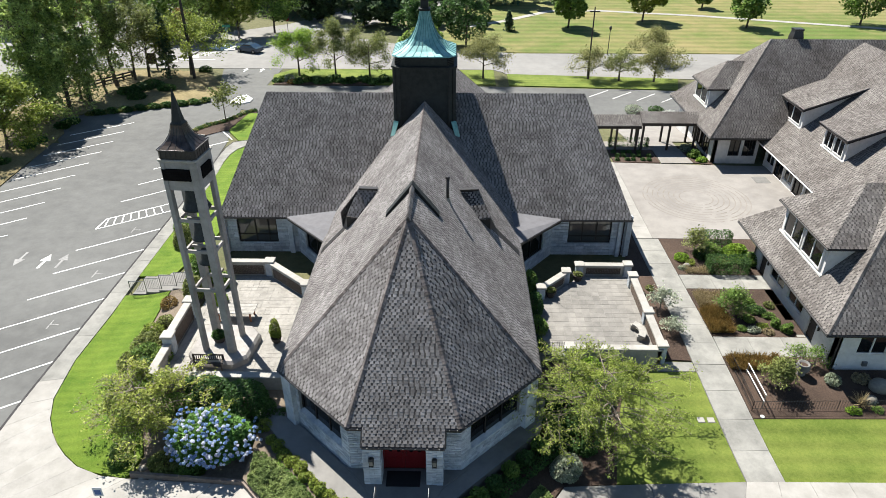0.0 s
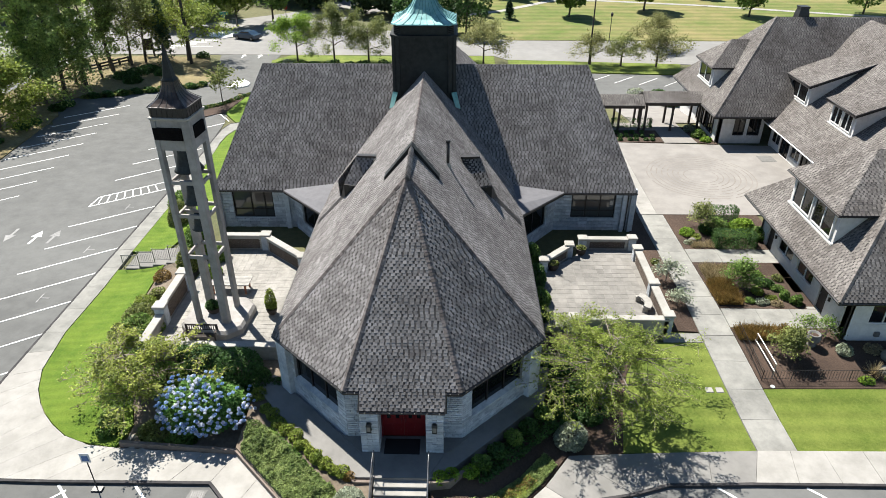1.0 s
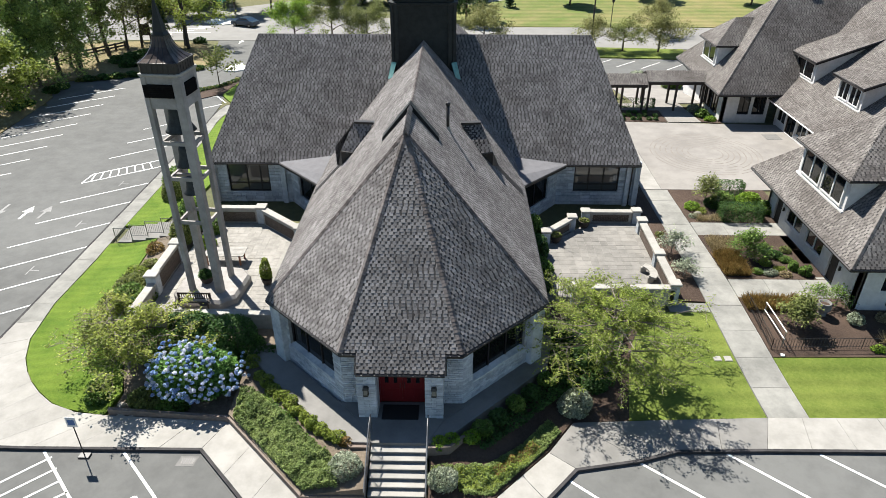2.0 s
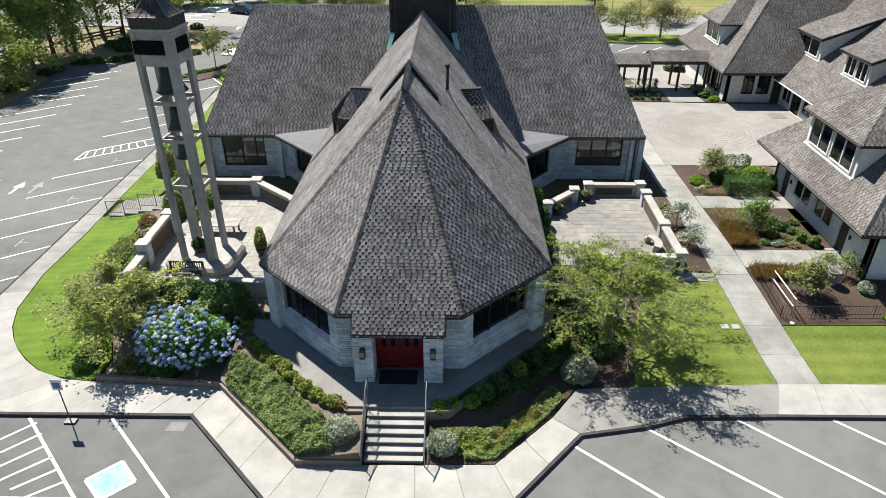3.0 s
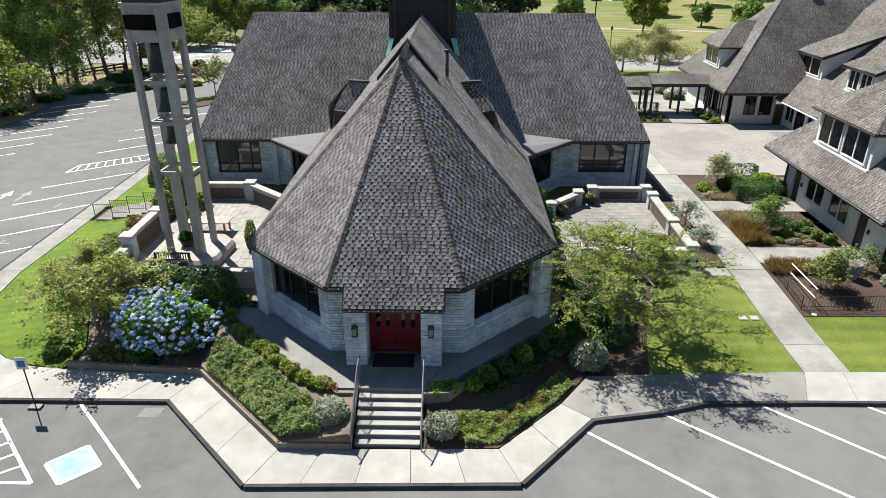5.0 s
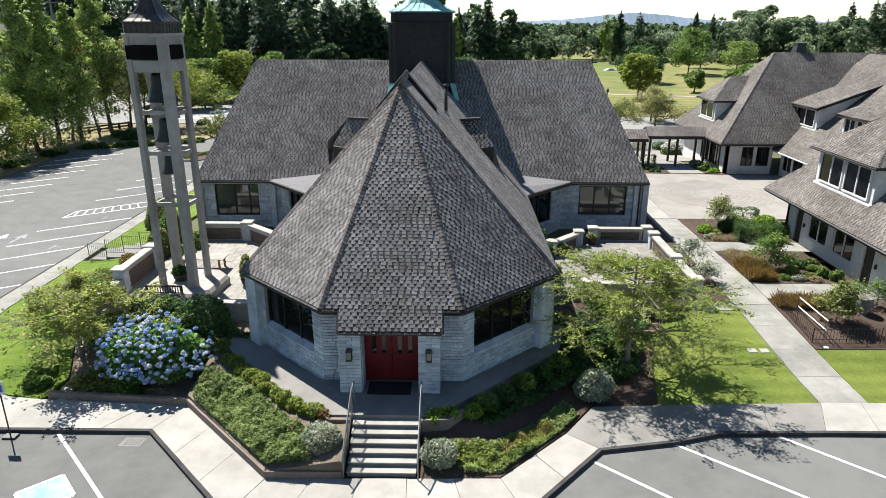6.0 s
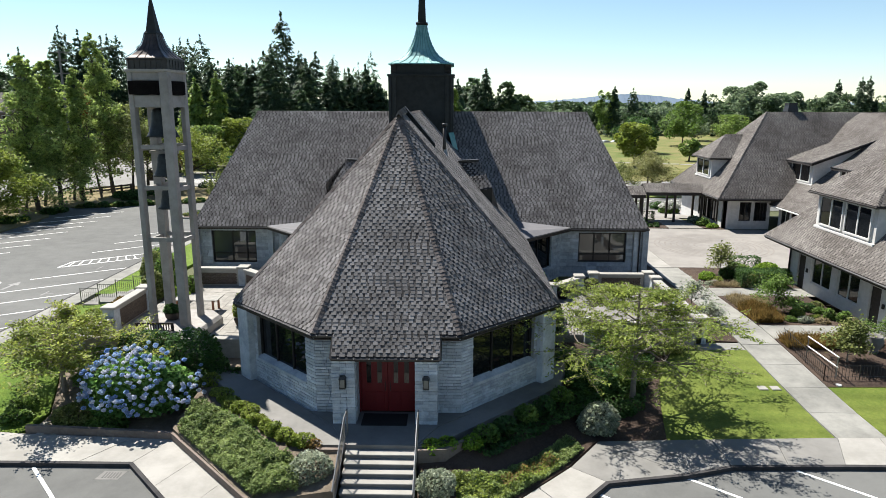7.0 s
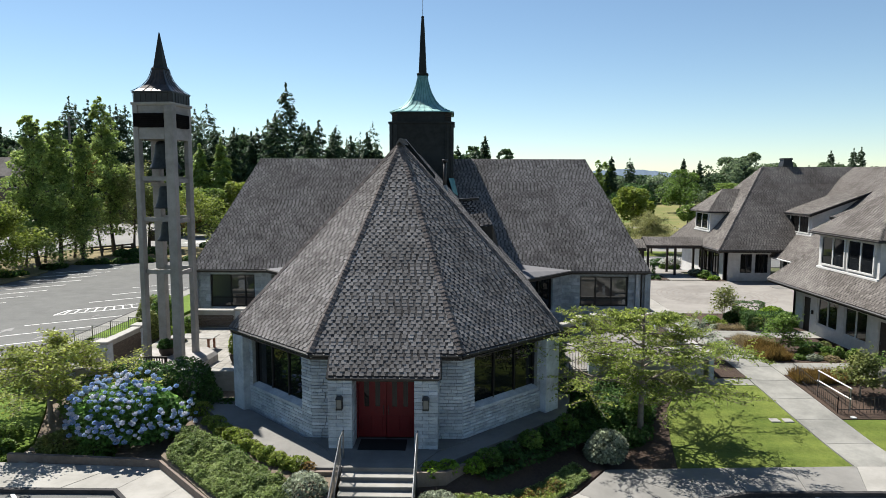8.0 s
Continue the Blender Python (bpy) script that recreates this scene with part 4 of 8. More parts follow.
def window_in(parent, m, u0, u1, z0, z1, bars, depth=-0.18, frame_mat=BLACK, glass=GLASS, name="window", rail=None, fw=0.07, label="dark framed window"):
    """A window unit in a wall's frame m: outer frame, mullions at the fractions in bars, panes."""
    g = Geo()
    for x0, x1, a, b in ((u0, u0 + fw, z0, z1), (u1 - fw, u1, z0, z1), (u0 + fw, u1 - fw, z0, z0 + fw), (u0 + fw, u1 - fw, z1 - fw, z1)):
        g.box(x0, x1, depth - 0.05, depth + 0.06, a, b, m=m)
    win = part(name, g, frame_mat, parent, label)
    edges = [u0 + fw] + [u0 + (u1 - u0) * k for k in bars] + [u1 - fw]
    for e in edges[1:-1]:
        part("mullion", Geo().box(e - fw / 2, e + fw / 2, depth - 0.04, depth + 0.045, z0 + fw, z1 - fw, m=m), frame_mat, win)
    if rail:
        part("rail", Geo().box(u0 + fw, u1 - fw, depth - 0.035, depth + 0.04, rail, rail + fw, m=m), frame_mat, win)
    for p, q in zip(edges, edges[1:]):
        part("pane", Geo().box(p, q, depth - 0.012, depth - 0.004, z0 + fw * 0.5, z1 - fw * 0.5, m=m), glass, win)
    return win


WZ = 0.7
# front pieces beside the porch, the diagonals with their windows, the flanks
for sgn in (-1, 1):
    a, b = (XC + sgn * 1.7, 0.86), (XC + sgn * 2.72, 0.86)
    ashlar(church, "front_wall", *((b, a) if sgn < 0 else (a, b)), WZ, EAVE - 0.2, singles=True, course=0.125, label="pale ashlar front wall")
    c, d = (XC + sgn * 2.72, 0.86), (XC + sgn * 6.3, 4.3)
    ends = (d, c) if sgn < 0 else (c, d)
    ln = (Vector(d) - Vector(c)).length
    hole = (0.62, ln - 0.75, 2.25, EAVE - 0.22)
    if sgn < 0:
        hole = (ln - hole[1], ln - hole[0], hole[2], hole[3])
    wall, m, _ = ashlar(church, "apse_wall", *ends, WZ, EAVE - 0.2, holes=(hole,), course=0.125, label="pale ashlar wall under a wide window")
    window_in(church, m, *hole, (0.34, 0.67), depth=-0.22, label="wide dark bronze framed church window")
    sill = Geo()
    v = [(hole[0], 0.05, hole[2] - 0.02), (hole[1], 0.05, hole[2] - 0.02), (hole[1], -0.25, hole[2] + 0.12), (hole[0], -0.25, hole[2] + 0.12),
         (hole[0], 0.05, hole[2] - 0.1), (hole[1], 0.05, hole[2] - 0.1), (hole[1], -0.25, hole[2] - 0.1), (hole[0], -0.25, hole[2] - 0.1)]
    sill.add([m @ Vector(p) for p in v], [(3, 2, 1, 0), (0, 1, 5, 4), (1, 2, 6, 5), (2, 3, 7, 6), (3, 0, 4, 7), (4, 5, 6, 7)])
    part("sill", sill, STONE, church, "sloping stone sill")
    e, f = (XC + sgn * 6.3, 4.3), (XC + sgn * 6.3, 17.5)
    ashlar(church, "nave_wall", *((f, e) if sgn < 0 else (e, f)), WZ, EAVE - 0.2, label="pale ashlar nave wall", course=0.4)
    # corner buttress at the diagonal's end
    pil = Geo()
    q = Matrix.Translation((XC + sgn * 6.2, 4.2, 0)) @ Matrix.Rotation(radians(45 * sgn), 4, "Z")
    pil.box(-0.42, 0.42, -0.3, 0.3, WZ, EAVE - 0.2, 0.03, m=q)
    part("pilaster", pil, STONE, church, "pale ashlar corner pilaster")

# porch piers
for x0, x1 in ((-1.83, -0.98), (1.16, 1.98)):
    pier = part("porch_pier", Geo().box(x0 + 0.02, x1 - 0.02, -0.06, 0.86, 1.1, 3.86), MORTAR, church, "pale ashlar porch pier")
    for r in range(21):
        z = 1.12 + r * 0.129
        cuts = (x0, x0 + (x1 - x0) * (0.36 if r % 2 else 0.62), x1)
        for p, q in zip(cuts, cuts[1:]):
            part("stone", Geo().box(p + 0.006, q - 0.006, -0.09 - 0.012 * ((r * 5 + int(q * 9)) % 3), 0.1, z, z + 0.121, 0.01), STONE, pier)
        part("stone", Geo().box(x0 - 0.012 if x0 < 0 else x0 - 0.008, x1 + 0.008, 0.11, 0.84, z, z + 0.121, 0.01), STONE, pier)
    xm = (x0 + x1) / 2
    lamp = thing("wall_lantern", xm, -0.1, 2.7, "black wall lantern with pale glass on the porch pier", "lantern", "porch lanterns")
    part("back_plate", Geo().box(xm - 0.08, xm + 0.08, -0.135, -0.1, 2.75, 3.12, 0.01), DARK_METAL, lamp)
    part("cap", Geo().prism([(xm - 0.13, -0.36), (xm + 0.13, -0.36), (xm + 0.13, -0.12), (xm - 0.13, -0.12)], 3.06, 3.16, 0.4), DARK_METAL, lamp)
    part("glass", Geo().box(xm - 0.08, xm + 0.08, -0.32, -0.16, 2.74, 3.06), LANTERN, lamp, "pale lantern glass")
    cage = Geo().box(xm - 0.11, xm + 0.11, -0.35, -0.13, 2.69, 2.74)
    for dx in (-0.1, 0.085):
        for dy in (-0.34, -0.155):
            cage.box(xm + dx, xm + dx + 0.018, dy, dy + 0.018, 2.74, 3.07)
    part("cage", cage, DARK_METAL, lamp)
part("porch_lintel", Geo().box(-1.83, 1.98, 0.02, 0.9, 3.6, 3.76).box(-1.75, 1.9, -0.02, 0.3, 3.66, 3.77), WOOD_DARK, church)
# red doors
DY = 0.92
frame_g = Geo().box(-0.98, -0.92, DY - 0.08, DY + 0.1, 1.25, 3.6).box(1.1, 1.16, DY - 0.08, DY + 0.1, 1.25, 3.6).box(-0.92, 1.1, DY - 0.08, DY + 0.1, 3.52, 3.6)
doors = part("entrance_door", frame_g, RED, church, "double red entrance door with narrow tall lights")
for x0, x1, sgn in ((-0.915, 0.085, 1), (0.095, 1.095, -1)):
    leaf = part("door_leaf", Geo().box(x0, x1, DY, DY + 0.05, 1.26, 3.515, 0.008), RED, doors)
    for k in range(2):
        cx = x0 + (x1 - x0) * (0.3 + 0.4 * k)
        w = 0.085
        outline = [(cx - w, 2.4), (cx + w, 2.4), (cx + w, 3.32), (cx, 3.41), (cx - w, 3.32)]
        v = [(p[0], DY - 0.012, p[1]) for p in outline] + [(p[0], DY + 0.004, p[1]) for p in outline]
        part("light", Geo().add(v, [(0, 1, 2, 3, 4)] + [(i, 5 + i, 5 + (i + 1) % 5, (i + 1) % 5) for i in range(5)]), GLASS, doors, "narrow tall pane")
        part("door_panel", Geo().box(cx - 0.17, cx + 0.17, DY - 0.014, DY + 0.01, 1.42, 2.05, 0.006), RED, doors)
    hx = x1 - 0.09 if sgn > 0 else x0 + 0.09
    part("pull_handle", Geo().tube([(hx, DY - 0.02, 2.1), (hx, DY - 0.07, 2.13), (hx, DY - 0.07, 2.42), (hx, DY - 0.02, 2.45)], [0.014] * 4, 6), DARK_METAL, doors)
tagged(part("door_mat", Geo().box(-0.8, 0.86, -0.22, 0.72, 1.235, 1.255, 0.006), MAT_RUBBER), "black rubber mat on the landing before the doors", "door mat")

# transept walls and windows
wall_r, m, ln = ashlar(church, "transept_wall", (9.7, 22.3), (15.6, 22.3), 0.9, TE - 0.15, holes=((1.35, 4.6, 1.95, 4.0),), label="pale ashlar transept wall", course=0.24, back=STONE)
window_in(church, m, 1.35, 4.6, 1.95, 4.0, (0.33, 0.66), rail=2.45, label="black framed three-light window", glass=GLASS_LIT, fw=0.09)
for x0, x1 in ((14.75, 15.05), (15.35, 15.75)):
    part("pilaster", Geo().box(x0, x1, 22.06, 22.45, 0.9, TE - 0.15, 0.02), STONE, church)
part("downpipe", Geo().tube([(15.15, 22.1, TE - 0.1), (15.15, 22.12, 1.0)], [0.05, 0.05], 8), DARK_METAL, church, "dark downpipe")
wall_l, m, ln = ashlar(church, "transept_wall", (-15.4, 22.3), (-9.5, 22.3), 0.9, TE - 0.15, holes=((1.15, 4.2, 1.75, 4.0),), label="pale ashlar transept wall", course=0.24, back=STONE)
window_in(church, m, 1.15, 4.2, 1.75, 4.0, (0.45, 0.78), rail=2.35, label="black framed window", glass=GLASS_LIT, fw=0.09)
for x0, x1 in ((-15.55, -15.05), (-10.3, -9.95)):
    part("pilaster", Geo().box(x0, x1, 22.06, 22.45, 0.9, TE - 0.15, 0.02), STONE, church)
ashlar(church, "transept_end_wall", (15.6, 22.3), (15.6, 33.0), 0.7, TE - 0.15, label="pale ashlar end wall", course=0.4)
ashlar(church, "transept_end_wall", (-15.4, 33.0), (-15.4, 22.3), 0.5, TE - 0.15, label="pale ashlar end wall", course=0.4)
part("rear_walls", Geo().box(-15.4, 15.6, 32.6, 33.0, 0.5, TE - 0.15).box(-6.2, 6.4, 47.5, 48, 0.3, EAVE - 0.2).box(-6.4, -6.0, 33, 47.6, 0.3, EAVE - 0.2).box(6.2, 6.6, 33, 47.6, 0.3, EAVE - 0.2), STONE, church)
# corner bays under the flat tan canopies
for sgn in (-1, 1):
    a, b = (XC + sgn * 6.35, 18.0), (XC + sgn * 9.7, 22.25)
    ln = (Vector(b) - Vector(a)).length
    hole = (1.0, ln - 1.25, 1.9, 4.2)
    if sgn < 0:
        hole = (ln - hole[1], ln - hole[0], hole[2], hole[3])
    wall, m, _ = ashlar(church, "corner_wall", *((b, a) if sgn < 0 else (a, b)), 0.9, 4.4, holes=(hole,), label="diagonal ashlar wall with a tall dark window", course=0.24, back=STONE)
    window_in(church, m, *hole, (0.5,), label="tall dark window under a canopy")
    can = [(XC + sgn * 6.6, 17.5, 4.5), (XC + sgn * 10.1, 21.15, 4.55), (XC + sgn * 9.0, 22.1, 4.72), (XC + sgn * 5.7, 21.6, 5.0), (XC + sgn * 5.9, 18.2, 4.85)]
    if sgn < 0:
        can = can[::-1]
    roofc = part("canopy", Geo().slab(can, 0.05), CANOPY_METAL, church, "flat tan metal corner canopy")
    part("fascia", Geo().slab([(p[0], p[1], p[2] - 0.055) for p in can], 0.2), WOOD_DARK, roofc, "dark brown canopy fascia")
    part("edge_trim", Geo().tube([(XC + sgn * 6.6, 17.5, 4.42), (XC + sgn * 10.1, 21.15, 4.47)], [0.07, 0.07], 6), DARK_METAL, roofc)
    part("edge_trim", Geo().tube([(XC + sgn * 6.62, 17.46, 4.46), (XC + sgn * 5.92, 18.16, 4.8)], [0.06, 0.06], 6), DARK_METAL, roofc)
    part("end_trim", Geo().tube([(XC + sgn * 10.12, 21.15, 4.5), (XC + sgn * 9.02, 22.1, 4.66)], [0.06, 0.06], 6), DARK_METAL, roofc)

# small ridge gablet with metal-edged sides, vent pipe, two slot dormers
gab = Geo()
gy, gz = 10.2, TOP + 0.32
for sgn in (-1, 1):
    a, b = Vector((XC, gy, gz)), Vector((XC + sgn * 1.45, gy - 0.2, gz - 1.45 * 1.2))
    for off, w in ((0.0, 0.11),):
        gab.slab([a + Vector((0, -0.12, 0)), b + Vector((0, -0.12, 0)), b + Vector((0, 0.3, 0.04)), a + Vector((0, 0.3, 0.04))] if sgn < 0 else
                 [a + Vector((0, 0.3, 0.04)), b + Vector((0, 0.3, 0.04)), b + Vector((0, -0.12, 0)), a + Vector((0, -0.12, 0))], 0.28)
part("ridge_gablet", gab, COPPER_DARK, church, "dark metal edged ridge gablet")
ridge_bit = Geo()
cap_line(ridge_bit, (XC, 6.7, TOP + 0.05), (XC, 10.3, TOP + 0.2), (-0.66, 0, -0.75), (0.66, 0, -0.75), w=0.2, lift=0.08)
part("ridge_roll", ridge_bit, SHINGLE, church)
pipe = Geo().tube([(1.98, 13, 9.7), (1.98, 13, 11.45)], [0.09, 0.09], 10).tube([(1.98, 13, 11.45), (1.98, 13, 11.6)], [0.14, 0.14], 10)
part("vent_pipe", pipe, DARK_METAL, church, "dark metal vent pipe", True)
part("pipe_boot", Geo().tube([(1.98, 13, 9.9), (1.98, 13, 10.25)], [0.2, 0.11], 10), STEEL, church)
for sgn in (-1, 1):
    def sx(p):
        return (XC + sgn * (p[0] - XC), p[1], p[2])
    TL, TR, BL, BR, TRp, BRp, low = [sx(p) for p in ((2.73, 15.95, 9.35), (3.9, 15.9, 9.42), (3.94, 14.8, 7.9), (4.64, 14.8, 8.0), (4.3, 17.0, 7.3), (5.2, 16.3, 6.3), (4.66, 14.95, 6.9))]
    dorm = part("side_dormer", Geo().add([TL, TR, BL, BR, TRp, BRp], [(0, 2, 3, 1), (1, 3, 5, 4), (0, 1, 4)]), SHINGLE_BASE, church, "small shingled wedge dormer with a dark slot")
    panel, back = [BL, BR, TR, TL], [BR, BRp, TRp, TR]
    if sgn < 0:
        panel, back = panel[::-1], back[::-1]
    tagged(part("dormer_shingling", shingle_mesh("dormer_shingling", [shingle_field(q)[0] for q in (panel, back)], SHINGLE), None, dorm), kind="stuff")
    part("slot_wall", Geo().add([BL, BR, BRp, low, sx((4.0, 14.95, 7.6))], [(0, 1, 3, 4), (1, 2, 3)]), DARK_METAL, dorm, "dark recessed slot wall")
    part("top_flashing", Geo().slab([Vector(TL) + Vector((0, -0.12, 0.08)), Vector(TR) + Vector((0, -0.12, 0.08)), Vector(TR) + Vector((0, 0.22, 0.08)), Vector(TL) + Vector((0, 0.22, 0.08))][::sgn], 0.12), DARK_METAL, dorm)
    part("slot_gutter", Geo().tube([BL, BR], [0.05, 0.05], 5), DARK_METAL, dorm)
    groove = [sx((d, y, nave_height(XC + d - XC) + 0.045)) for d, y in ((4.4, 15.15), (6.7, 15.6), (6.7, 16.3), (4.4, 15.95))]
    part("slot_flashing", Geo().slab(groove[::sgn], 0.06), DARK_METAL, dorm, "dark metal slot flashing")

# -- cupola
CY = 27.4
cup = thing("cupola", XC - 0.02, CY, 11.5, "dark copper cupola with a flared verdigris roof and spire", "cupola")


def octagon(h, c, z):
    x, y = XC - 0.02, CY
    return [(x - h + c, y - h, z), (x + h - c, y - h, z), (x + h, y - h + c, z), (x + h, y + h - c, z), (x + h - c, y + h, z), (x - h + c, y + h, z), (x - h, y + h - c, z), (x - h, y - h + c, z)]


part("drum", Geo().rings([octagon(2.3, 0.5, 9.0), octagon(2.3, 0.5, 14.45), octagon(2.38, 0.5, 14.47), octagon(2.38, 0.5, 14.6), octagon(2.12, 0.45, 14.62), octagon(2.1, 0.45, 15.3)]), COPPER_DARK, cup,
     "dark copper clad octagonal drum")
for sx in (-1, 1):
    for k in range(5):
        part("louver", Geo().add([(XC - 0.02 + sx * 1.68, CY - 2.125, 14.68 + k * 0.12), (XC - 0.02 + sx * 2.115, CY - 1.69, 14.68 + k * 0.12), (XC - 0.02 + sx * 2.15, CY - 1.72, 14.75 + k * 0.12), (XC - 0.02 + sx * 1.71, CY - 2.16, 14.75 + k * 0.12)],
                       [(0, 1, 2, 3)]), DARK_METAL, cup)
    # pilaster strips
    for dx in (1.72, 2.08):
        part("batten", Geo().tube([(XC - 0.02 + sx * dx, CY - 2.32 + (0.0 if dx < 1.9 else 0.28), 9.5), (XC - 0.02 + sx * dx, CY - 2.32 + (0.0 if dx < 1.9 else 0.28), 14.45)], [0.05, 0.05], 5), COPPER_DARK, cup)
    sk = [(XC + sx * 1.95, CY - 2.34, 10.6), (XC + sx * 2.32, CY - 2.1, 10.6), (XC + sx * 2.62, CY - 2.15, 9.4), (XC + sx * 2.25, CY - 2.62, 9.65)]
    part("skirt", Geo().slab(sk[::-sx], 0.06), VERDIGRIS, cup, "green copper flashing skirt")
prof = [(2.3, 15.26), (2.27, 15.34), (1.75, 15.55), (1.3, 15.86), (0.98, 16.24), (0.74, 16.68), (0.54, 17.2), (0.4, 17.75), (0.34, 18.1)]
sec = []
for h, z in prof:
    sec.append(octagon(h, h * 0.22, z))
roofp = part("flared_roof", Geo().rings(sec), VERDIGRIS, cup, "streaked verdigris standing seam roof")
for k in range(28):
    a = 2 * math.pi * (k + 0.5) / 28
    pts = []
    for h, z in prof:
        sq = max(abs(math.cos(a)), abs(math.sin(a)), (abs(math.cos(a)) + abs(math.sin(a))) / (2 - 0.22))
        pts.append((XC - 0.02 + h * math.cos(a) / sq, CY + h * math.sin(a) / sq, z + 0.012))
    part("seam", Geo().tube(pts, [0.034 - 0.0018 * q for q in range(len(pts))], 4), VERDIGRIS_DARK, roofp)
part("collar", Geo().rings([octagon(0.36, 0.08, 18.05), octagon(0.42, 0.1, 18.12), octagon(0.42, 0.1, 18.22), octagon(0.3, 0.07, 18.26)]), COPPER_DARK, cup)
part("spire", Geo().rings([octagon(0.29, 0.06, 18.2), octagon(0.2, 0.05, 20.3), octagon(0.1, 0.03, 22.2), octagon(0.11, 0.03, 22.25), octagon(0.08, 0.02, 22.35)]), COPPER_DARK, cup, "slender dark copper spire")
part("rod", Geo().tube([(XC - 0.02, CY, 22.3), (XC - 0.02, CY, 24.3)], [0.022, 0.012], 6), STEEL, cup)

# ---- entrance stairs, landing and planters ----
stairs = thing("entrance_stairs", 0.1, -2.5, 0.15, "concrete entrance stairs rising to the landing", "stairs")
R = (1.235 - 0.15) / 7
for k in range(6):
    y = -3.58 + 0.33 * k
    st = Geo().box(-1.08, 1.24, y, -1.5, 0.1 + R * k, 0.15 + R * (k + 1) - 0.035)
    part("riser", st, KERB_GREY, stairs)
    part("tread", Geo().box(-1.1, 1.26, y - 0.03, y + 0.34, 0.15 + R * (k + 1) - 0.034, 0.15 + R * (k + 1), 0.008), CONCRETE, stairs, "pale concrete tread")
landing = Geo().prism([(-1.1, -1.6), (1.26, -1.6), (2.0, -0.2), (3.2, 0.9), (-2.9, 0.9), (-1.85, -0.2)], 0.1, 1.235)
tagged(part("landing", landing, CONCRETE_OLD), "grey concrete landing before the red doors", "landing", kind="structure")
# path round the apse on the west side, shaded terrace on the east
tagged(part("apse_path", Geo().prism([(-1.12, -1.55), (-1.9, -0.1), (-2.75, 0.8), (-6.3, 4.3), (-7.2, 5.2), (-8.2, 4.6), (-6.6, 2.6), (-3.0, -1.0), (-1.9, -1.55)], 0.2, 1.2), CONCRETE_OLD), "grey concrete path along the apse wall", "path", kind="structure")
tagged(part("apse_terrace", Geo().prism([(1.28, -1.55), (1.9, -1.5), (2.6, -0.8), (7.0, 3.5), (7.6, 6.0), (6.4, 6.4), (6.2, 4.2), (2.9, 0.9), (2.0, -0.1)], 0.2, 1.2), CONCRETE_OLD), "grey concrete path along the shaded apse wall", "path", kind="structure")
for x in (-1.16, 1.33):
    rail = thing("handrail", x, -2.5, 0.15, "dark steel handrail beside the entrance stairs", "handrail", "stair rails")
    pts = [(x, -4.0, 0.98), (x, -3.75, 1.12), (x, -1.55, 2.2), (x, -0.9, 2.2)]
    part("top_rail", Geo().tube(pts, [0.028] * 4, 8), STEEL, rail)
    part("lower_rail", Geo().tube([(p[0], p[1], p[2] - 0.78) for p in pts[1:]], [0.018] * 3, 6), STEEL, rail)
    for y, z0, z1 in ((-3.75, 0.13, 1.12), (-2.65, 0.6, 1.66), (-1.55, 1.1, 2.2), (-0.95, 1.2, 2.2)):
        part("post", Geo().tube([(x, y, z0), (x, y, z1)], [0.026, 0.026], 8), STEEL, rail)
    for k in range(15):
        y = -3.6 + 0.137 * k
        part("baluster", Geo().tube([(x, y, 0.36 + (y + 3.75) * 0.49), (x, y, 1.1 + (y + 3.75) * 0.49)], [0.009, 0.009], 5), STEEL, rail)


def planter(name, poly, za, label, mat=MULCH):
    """A soil bed behind an edging wall."""
    return drape(name, poly, 0.0, mat, None, label, "bed", step=0.8, skirt=0.6, zf=za)


planter("planter_bed_west", [(-8.1, 0.7), (-3.82, -3.7), (-1.2, -3.68), (-1.2, -1.75), (-2.1, -1.75), (-6.7, 2.75), (-7.9, 4.4)], lambda x, y: 0.3 + 0.75 * smooth01(-1, 3.2, (y + 3.7) * 0.75 + (x + 3.8) * 0.62), "sloping planted bed west of the stairs", SOIL)


def east_slope(x, y):
    """Soil rising from the sidewalk's edge towards the apse path."""
    return 0.15 + 0.78 * smooth01(0.0, 3.0, min(((y + 3.55) * 3.9 - (x - 4.1) * 4.45) / 5.92, y + 3.66))


planter("planter_bed_east", [(1.4, -3.66), (4.1, -3.55), (6.65, -0.95), (8.0, 0.9), (7.1, 3.2), (2.3, -1.5), (1.4, -1.75)], east_slope, "sloping planted bed east of the stairs")
edge = Geo()
for a, b in (((-14.0, 1.0), (-8.14, 0.58)), ((-8.14, 0.58), (-3.82, -3.78)), ((-3.82, -3.78), (-1.2, -3.75))):
    a, b = Vector(a), Vector(b)
    d = (b - a).normalized()
    s = Vector((-d.y, d.x)) * 0.16
    q = [a, b, b + s, a + s]
    edge.slab([(p.x, p.y, 0.42) for p in q], 0.4)
tagged(part("planter_edging", edge, TIMBER_EDGE), "brown weathered planter edging wall", "edging", kind="structure")
hedge_edge = Geo()
for a, b in (((-7.9, 4.3), (-6.6, 2.6)), ((-6.6, 2.6), (-2.0, -1.8)), ((-2.0, -1.8), (-1.2, -1.8)), ((1.36, -1.8), (2.3, -1.7)), ((2.3, -1.7), (3.6, -0.5))):
    a, b = Vector(a), Vector(b)
    d = (b - a).normalized()
    s = Vector((-d.y, d.x)) * 0.14
    hedge_edge.slab([(*a, 1.16), (*b, 1.16), (*(b + s), 1.16), (*(a + s), 1.16)][::1], 0.7)
tagged(part("path_edging", hedge_edge, TIMBER_EDGE), "brown weathered path edging", "edging", kind="structure")


